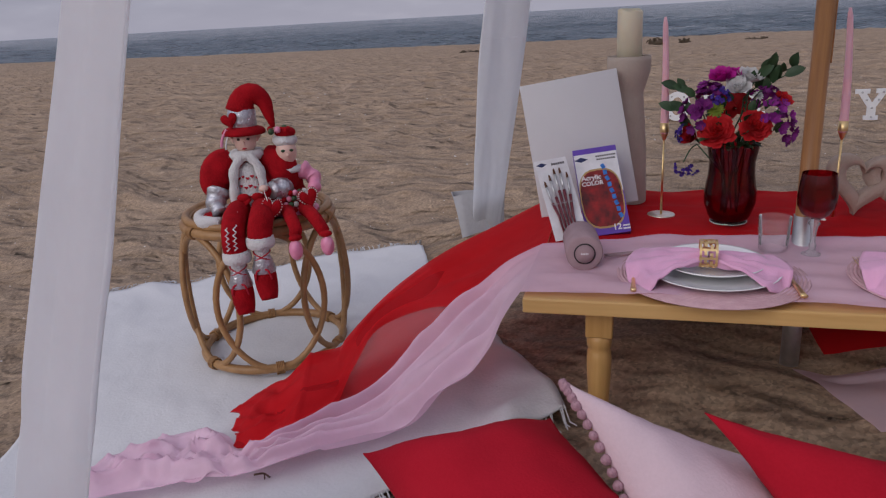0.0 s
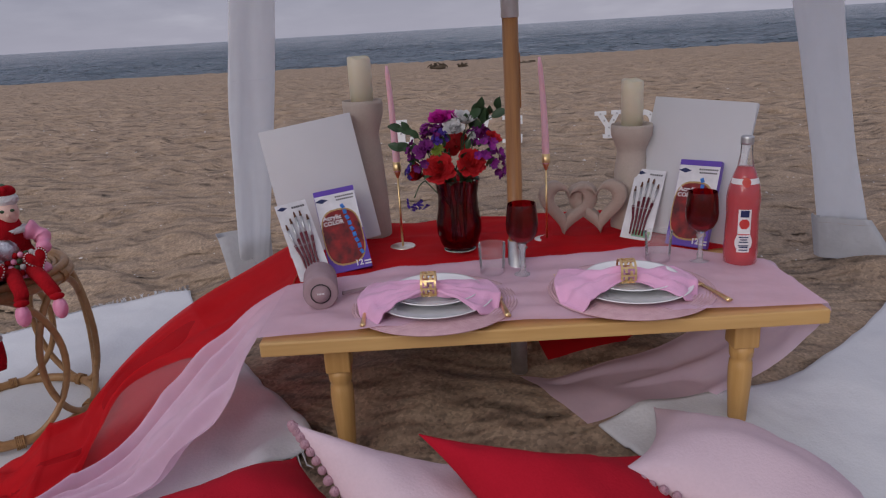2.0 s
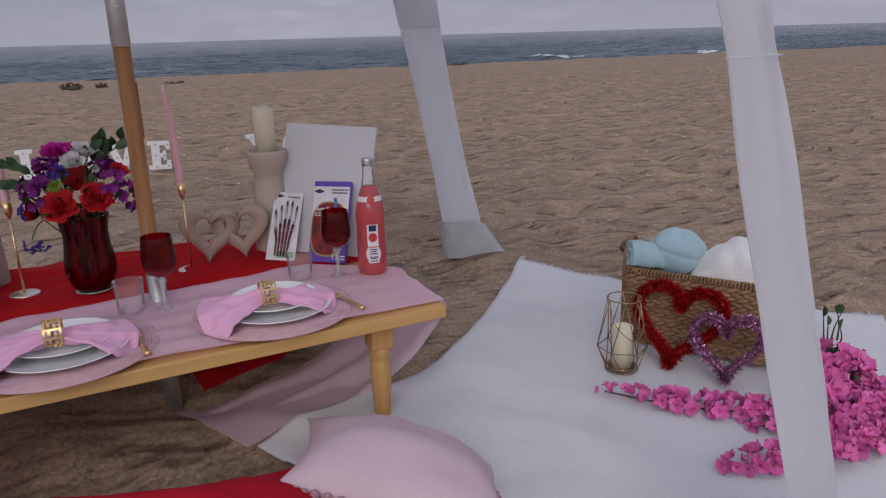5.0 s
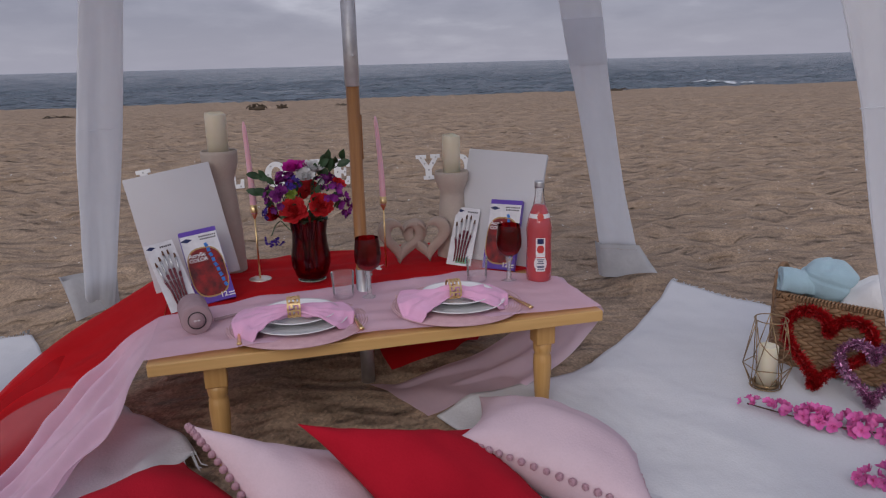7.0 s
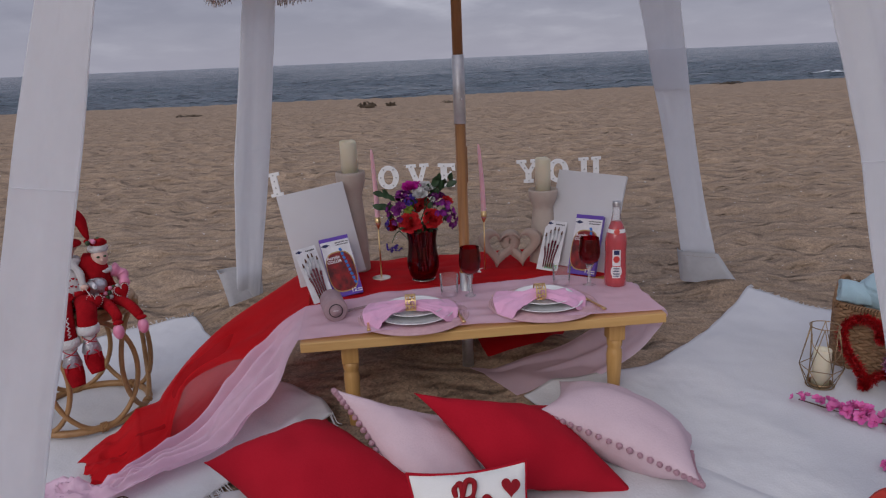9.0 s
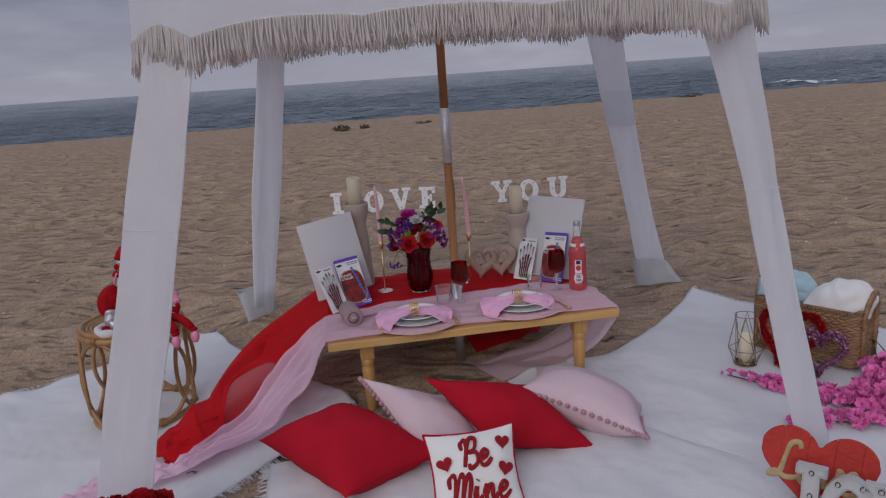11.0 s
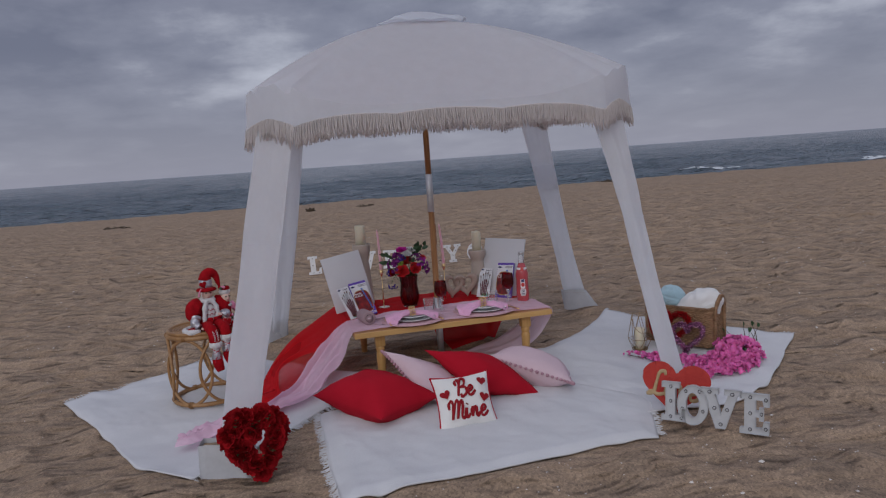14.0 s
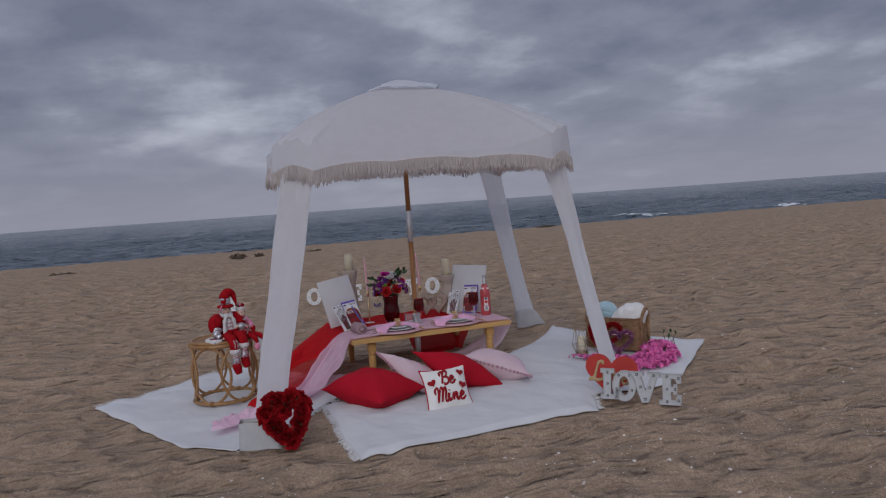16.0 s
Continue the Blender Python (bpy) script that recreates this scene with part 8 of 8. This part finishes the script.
# towels in the basket
def towel_roll(m, r, length, material, label, seed):
    t = thing("rolled_towel", m, label, "towel", "towels in the basket")
    bm = bmesh.new()
    N, K = 46, 22
    turns = 2.6

    def place(u, v):
        a = u * turns * 2 * math.pi
        rr = r * (0.22 + 0.78 * u)
        w = length * (v - 0.5) * (1 + 0.06 * nz(u * 6, 2, seed))
        k = 1 + 0.22 * nz(v * 2.2 + a * 0.25, u * 2, seed) + 0.06 * nz(v * 9, a * 1.2, seed + 4)
        return (rr * k * math.cos(a), w, rr * k * math.sin(a) * 0.92 + 0.004 * nz(v * 6, a, seed))
    sheet(bm, place, 120, K, 0.012)
    part("terry_cloth", bm, material, t)
    return t


towel_roll(bask_m @ pose(-0.165, -0.050, BH + 0.036, 8, 0, 118), 0.040, 0.13, TOWEL_BLUE, "rolled pale blue terry towel in the basket", 3)
puff = thing("rolled_towel", bask_m @ pose(-0.090, 0.0, BH + 0.030), "puffy rolled pale blue towel in the basket", "towel", "towels in the basket")
bm = bmesh.new()


def towel_puff(u, v):
    a, b = 2 * math.pi * u, math.pi * (0.002 + 0.996 * v)
    d = Vector((math.sin(b) * math.cos(a), math.sin(b) * math.sin(a), math.cos(b)))
    # folds wind round the roll and tuck into its middle
    k = 1 + 0.10 * nz(d.x * 1.8, d.y * 1.8, d.z * 1.8 + 2) - 0.10 * max(0, 1 - 6 * abs(math.sin(a * 0.5 + 2.2 * d.z) - 0.35)) - 0.16 * math.exp(-((d.x - 0.1) ** 2 + (d.z - 0.8) ** 2) / 0.03)
    return Vector((0.088 * d.x, 0.078 * d.y, 0.082 * d.z + 0.012)) * k


sheet(bm, towel_puff, 64, 40)
part("terry_cloth", bm, TOWEL_BLUE, puff)
fleece = thing("folded_blanket", bask_m @ pose(0.098, 0.0, BH - 0.01), "bundled white fleece blanket in the basket", "blanket", "towels in the basket")
bm = bmesh.new()


def bundle(u, v):
    a, b = 2 * math.pi * u, math.pi * (0.002 + 0.996 * v)
    d = Vector((math.sin(b) * math.cos(a), math.sin(b) * math.sin(a), math.cos(b)))
    k = 1 + 0.12 * nz(d.x * 2.2, d.y * 2.2, d.z * 2.2 + 5) + 0.03 * math.sin(7 * d.x + 3 * d.z) + 0.14 * math.exp(-((d.x - 0.45) / 0.35) ** 2) * max(0, d.z) - 0.10 * math.exp(-((d.x + 0.25 + 0.3 * d.y) / 0.13) ** 2) * max(0, d.z)
    p = Vector((0.150 * d.x, 0.112 * d.y, 0.118 * d.z)) * k
    p.z += 0.03 * d.x
    return p


sheet(bm, bundle, 72, 44)
part("fleece", bm, TOWEL_WHITE, fleece)


# ---- tinsel hearts against the basket ----
def tinsel_heart(m, w, rad, material, count, label, seed, spike):
    t = thing("tinsel_heart", m, label, "decoration", "tinsel hearts")
    hp_ = heart_points(w, 60)
    lo = min(p[1] for p in hp_)
    line = [Vector((px, 0, (pz - lo) + rad)) for px, pz in hp_]
    r = random.Random(seed)
    v, f = [], []
    for k in range(count):
        i = r.randrange(60)
        c = line[i].lerp(line[(i + 1) % 60], r.random())
        d = Vector((r.gauss(0, 1), r.gauss(0, 1), r.gauss(0, 1))).normalized()
        e = d.cross(Vector((r.random(), r.random(), 1))).normalized() * 0.0026
        tip = c + d * rad * r.uniform(0.55, 1.15) + Vector((r.uniform(-spike, spike), r.uniform(-spike, spike), r.uniform(-spike, spike)))
        base = len(v)
        v += [c + d * rad * 0.3 - e, c + d * rad * 0.3 + e, tip + e * 0.5, tip - e * 0.4]
        f.append((base, base + 1, base + 2, base + 3))
    tagged(raw("tinsel", v, f, material, t, "shiny tinsel strands", smooth=False), kind="stuff")
    bm = bmesh.new()
    tube(bm, line, rad * 0.34, 8, closed=True)
    part("wire_core", bm, material, t)
    return t


tinsel_heart(bask_m @ pose(-0.040, -0.262, -0.002, -30, 4, 2), 0.255, 0.024, TINSEL_RED, 9000, "red tinsel heart leaning against the basket", 5, 0.003)
tinsel_heart(bask_m @ pose(0.130, -0.285, 0.0, -28, -4, 6), 0.190, 0.019, TINSEL_PINK, 5200, "small pink and silver tinsel heart leaning on the red one", 6, 0.007)

# ---- wire lantern ----
lantern = thing("wire_lantern", pose(1.243, 0.045, 0.056), "geometric brass wire lantern with an ivory candle", "lantern")
LV = {}
for name_, z, r, off in (("b", 0.004, 0.048, 0.0), ("m", 0.075, 0.073, 0.5), ("t", 0.230, 0.050, 0.0)):
    LV[name_] = [Vector((r * math.cos(2 * math.pi * (k + off) / 6), r * math.sin(2 * math.pi * (k + off) / 6), z)) for k in range(6)]
for name_ in ("b", "t"):
    bm = bmesh.new()
    r = 0.048 if name_ == "b" else 0.050
    tube(bm, [(r * math.cos(2 * math.pi * k / 32), r * math.sin(2 * math.pi * k / 32), LV[name_][0].z) for k in range(32)], 0.0018, 6, closed=True)
    part("hoop", bm, WIRE, lantern)
for k in range(6):
    for a, b in ((LV["b"][k], LV["m"][k]), (LV["b"][(k + 1) % 6], LV["m"][k]), (LV["m"][k], LV["t"][k]), (LV["m"][k], LV["t"][(k + 1) % 6]), (LV["m"][k], LV["m"][(k + 1) % 6])):
        bm = bmesh.new()
        tube(bm, [a, b], 0.0016, 6)
        part("wire", bm, WIRE, lantern)
bm = bmesh.new()
tube(bm, smooth_line([(-0.046, 0.0, 0.205), (-0.052, -0.03, 0.165), (-0.01, -0.066, 0.118), (0.04, -0.045, 0.145), (0.047, 0.0, 0.205)], 24), 0.0016, 6)
part("carry_handle", bm, WIRE, lantern)
bm = bmesh.new()
lathe(bm, [(0.001, 0.004), (0.040, 0.004), (0.042, 0.016), (0.040, 0.016), (0.038, 0.007), (0.001, 0.007)], 28, cap=False)
part("tray", bm, WIRE, lantern)
bm = bmesh.new()
lathe(bm, [(0.001, 0.007), (0.030, 0.007), (0.030, 0.138), (0.028, 0.141), (0.023, 0.134), (0.001, 0.132)], 28, cap=False)
part("candle", bm, IVORY_WAX, lantern, "ivory pillar candle")


# ---- orchid sprays ----
def orchid_mesh(seed):
    bm = bmesh.new()
    rn = random.Random(seed)
    for k in range(5):
        petal(bm, pose(0, 0, 0, 0, 0, 72 * k + rn.uniform(-10, 10)) @ pose(0, 0.002, 0, rn.uniform(8, 40), 0, 0), 0.026, 0.024 if k % 2 else 0.018, 0.4, cup=0.25, ruffle=0.006, seed=k + seed)
    for k in range(2):
        petal(bm, pose(0, 0, 0.002, 0, 0, 180 * k + 40) @ pose(0, 0, 0, 65, 0, 0), 0.012, 0.010, 0.6, cup=0.4, nu=2)
    me = bpy.data.meshes.new("blossom")
    bm.to_mesh(me)
    bm.free()
    me.materials.append(ORCHID)
    me.polygons.foreach_set("use_smooth", [True] * len(me.polygons))
    return me


ORCHIDS = [orchid_mesh(60 + k) for k in range(4)]


def orchid_spray(pts, count, label, seed, thin=0.5, width=0.034, leaves=0, size=1.0):
    p0 = Vector((*pts[0], 0))
    z0 = throw_height(p0.x, p0.y, 37, 0.010)
    t = thing("orchid_spray", pose(p0.x, p0.y, z0), label, "artificial flowers", "orchid sprays")
    line = smooth_line([(x, y, throw_height(x, y, 37, 0.010) + 0.016) for x, y in pts], 60)
    line = [p - Vector((p0.x, p0.y, z0)) for p in line]
    bm = bmesh.new()
    tube(bm, line, 0.0022, 6)
    part("stem", bm, TWIG, t)
    r = random.Random(seed)
    for k in range(count):
        q = (k + r.random()) / count
        p = line[int(q * 59)]
        s = thin + (1 - thin) * min(1, q * 4)
        d = Vector((r.uniform(-1, 1), r.uniform(-1, 0.6), r.uniform(0.1, 1.0))).normalized()
        m = Matrix.Translation(p + Vector((d.x * width * s, d.y * width * s, max(0.0, d.z * width * s)))) @ facing(d) @ pose(0, 0, 0, 0, 0, r.uniform(0, 360)) @ Matrix.Diagonal((s * size, s * size, s * size, 1))
        hang("blossom", ORCHIDS[k % 4], t, m)
    for k in range(leaves):
        p = line[r.randrange(30, 60)]
        d = Vector((r.uniform(-1, 1), r.uniform(-0.4, 1), r.uniform(0.2, 0.9)))
        hang("leaf", LEAF_BIG, t, Matrix.Translation(p + Vector((0, 0, 0.02))) @ d.to_track_quat("Y", "Z").to_matrix().to_4x4() @ Matrix.Diagonal((1.5, 1.5, 1.5, 1)))
    return t


orchid_spray([(1.105, -0.070), (1.25, -0.19), (1.39, -0.29), (1.50, -0.36), (1.58, -0.42)], 90, "hot pink silk orchid spray lying before the basket", 3)
orchid_spray([(1.17, -0.46), (1.29, -0.485), (1.45, -0.53), (1.60, -0.51), (1.74, -0.43)], 88, "hot pink silk orchid spray lying on the throw", 5)
orchid_spray([(1.38, -0.36), (1.50, -0.41), (1.62, -0.43), (1.72, -0.41), (1.80, -0.35)], 64, "hot pink silk orchid spray beside the basket", 7, 0.5, 0.042, 4, 1.2)
orchid_spray([(1.55, -0.30), (1.66, -0.33), (1.75, -0.32), (1.81, -0.25)], 52, "full hot pink silk orchid spray with green leaves", 11, 0.7, 0.060, 14, 1.4)
orchid_spray([(1.68, -0.20), (1.74, -0.23), (1.80, -0.27)], 30, "short hot pink silk orchid spray heaped by the basket", 13, 0.8, 0.075, 14, 1.6)
for bx, by, sd in ((1.80, -0.05, 1), (1.93, -0.12, 2)):
    t = thing("twig", pose(bx, by, throw_height(bx, by, 37, 0.010)), "bare brown silk-flower twig with leaves", "twig", "twigs")
    rnd = random.Random(sd)
    for k in range(5):
        a = Vector((rnd.uniform(-0.05, 0.05), rnd.uniform(-0.03, 0.03), 0.02))
        b = a + Vector((rnd.uniform(-0.05, 0.05), rnd.uniform(-0.03, 0.05), rnd.uniform(0.05, 0.12)))
        bm = bmesh.new()
        tube(bm, smooth_line([a, (a + b) / 2 + Vector((rnd.uniform(-0.015, 0.015), 0, 0)), b], 8), lambda q: 0.0035 - 0.002 * q, 6)
        part("branch", bm, TWIG, t)
        hang("leaf", LEAF_SMALL, t, Matrix.Translation(b) @ (b - a + Vector((rnd.uniform(-0.05, 0.05), 0, 0))).to_track_quat("Y", "Z").to_matrix().to_4x4())

# ---- small litter on the sand ----
rnd = random.Random(77)
v, f = [], []
for k in range(6500):
    x, y = rnd.uniform(-6, 8), rnd.uniform(-4.2, 9) if k % 3 else rnd.uniform(-3.8, -1.0)
    if calm(x, y) < 0.6 and rnd.random() < 0.93 or (abs(x) < 2.3 and -1.3 < y < 1.1 and rnd.random() < 0.9):
        continue
    s = rnd.uniform(0.0025, 0.0065) if rnd.random() < 0.94 else rnd.uniform(0.008, 0.015)
    z = sand_height(x, y) + s * 0.25
    base = len(v)
    a = rnd.uniform(0, 6.28)
    for i in range(5):
        q = a + i * 1.2566
        rr = s * rnd.uniform(0.6, 1.1)
        v.append((x + rr * math.cos(q), y + rr * math.sin(q), z + rnd.uniform(-0.2, 0.3) * s))
    v += [(x, y, z + s * 0.55), (x, y, z - s * 0.4)]
    for i in range(5):
        f.append((base + i, base + (i + 1) % 5, base + 5))
        f.append((base + (i + 1) % 5, base + i, base + 6))
tagged(raw("shell_fragments", v, f, SHELL, smooth=False), "scattered small bleached shell fragments on the sand", "shells", kind="stuff")


def kelp_clump(x, y, r, h, seed):
    bm = bmesh.new()
    rn = random.Random(seed)
    for k in range(16):
        a = rn.uniform(0, 6.28)
        p = Vector((rn.gauss(0, r * 0.5), rn.gauss(0, r * 0.3), rn.uniform(0, h * 0.5)))
        q = p + Vector((math.cos(a) * r * 0.6, math.sin(a) * r * 0.4, rn.uniform(-0.3, 0.7) * h))
        tube(bm, smooth_line([p, (p + q) / 2 + Vector((0, 0, h * 0.4)), q], 8), lambda t: h * 0.22 * (1 - 0.6 * t), 6)
    ball(bm, (0, 0, h * 0.2), (r * 0.7, r * 0.45, h * 0.5))
    ob = part("kelp_clump", bm, KELP)
    ob.matrix_world = pose(x, y, sand_height(x, y))
    return tagged(ob, "dry dark clump of washed-up kelp on the sand", "seaweed", "clumps of kelp")


kelp_clump(-1.70, 20.5, 0.26, 0.16, 1)
kelp_clump(-1.10, 21.2, 0.20, 0.14, 2)
kelp_clump(-7.2, 20.0, 0.35, 0.07, 3)
kelp_clump(0.9, 22.0, 0.30, 0.07, 4)
kelp_clump(12.5, 27.5, 0.5, 0.09, 5)
bm = bmesh.new()
tube(bm, smooth_line([(-0.02, 0, 0.004), (0, 0.006, 0.007), (0.018, 0.002, 0.004)], 8), 0.0022, 6)
tube(bm, smooth_line([(0.004, 0.004, 0.006), (0.012, -0.008, 0.005)], 5), 0.0016, 6)
ob = part("dry_twig", bm, TWIG)
ob.matrix_world = pose(-1.09, -0.42, throw_height(-1.09, -0.42, 11, 0.02))
tagged(ob, "tiny dark dry twig lying on the white throw", "twig")
# a driftwood bit behind the basket
bm = bmesh.new()
ball(bm, (0, 0, 0.02), (0.03, 0.02, 0.018))
tube(bm, smooth_line([(-0.03, 0, 0.02), (0.0, 0.01, 0.045), (0.03, 0.0, 0.02)], 8), 0.010, 7)
ob = part("driftwood", bm, TWIG)
ob.matrix_world = pose(2.03, 1.10, sand_height(2.03, 1.10))
tagged(ob, "small knotted piece of brown driftwood on the sand", "driftwood")
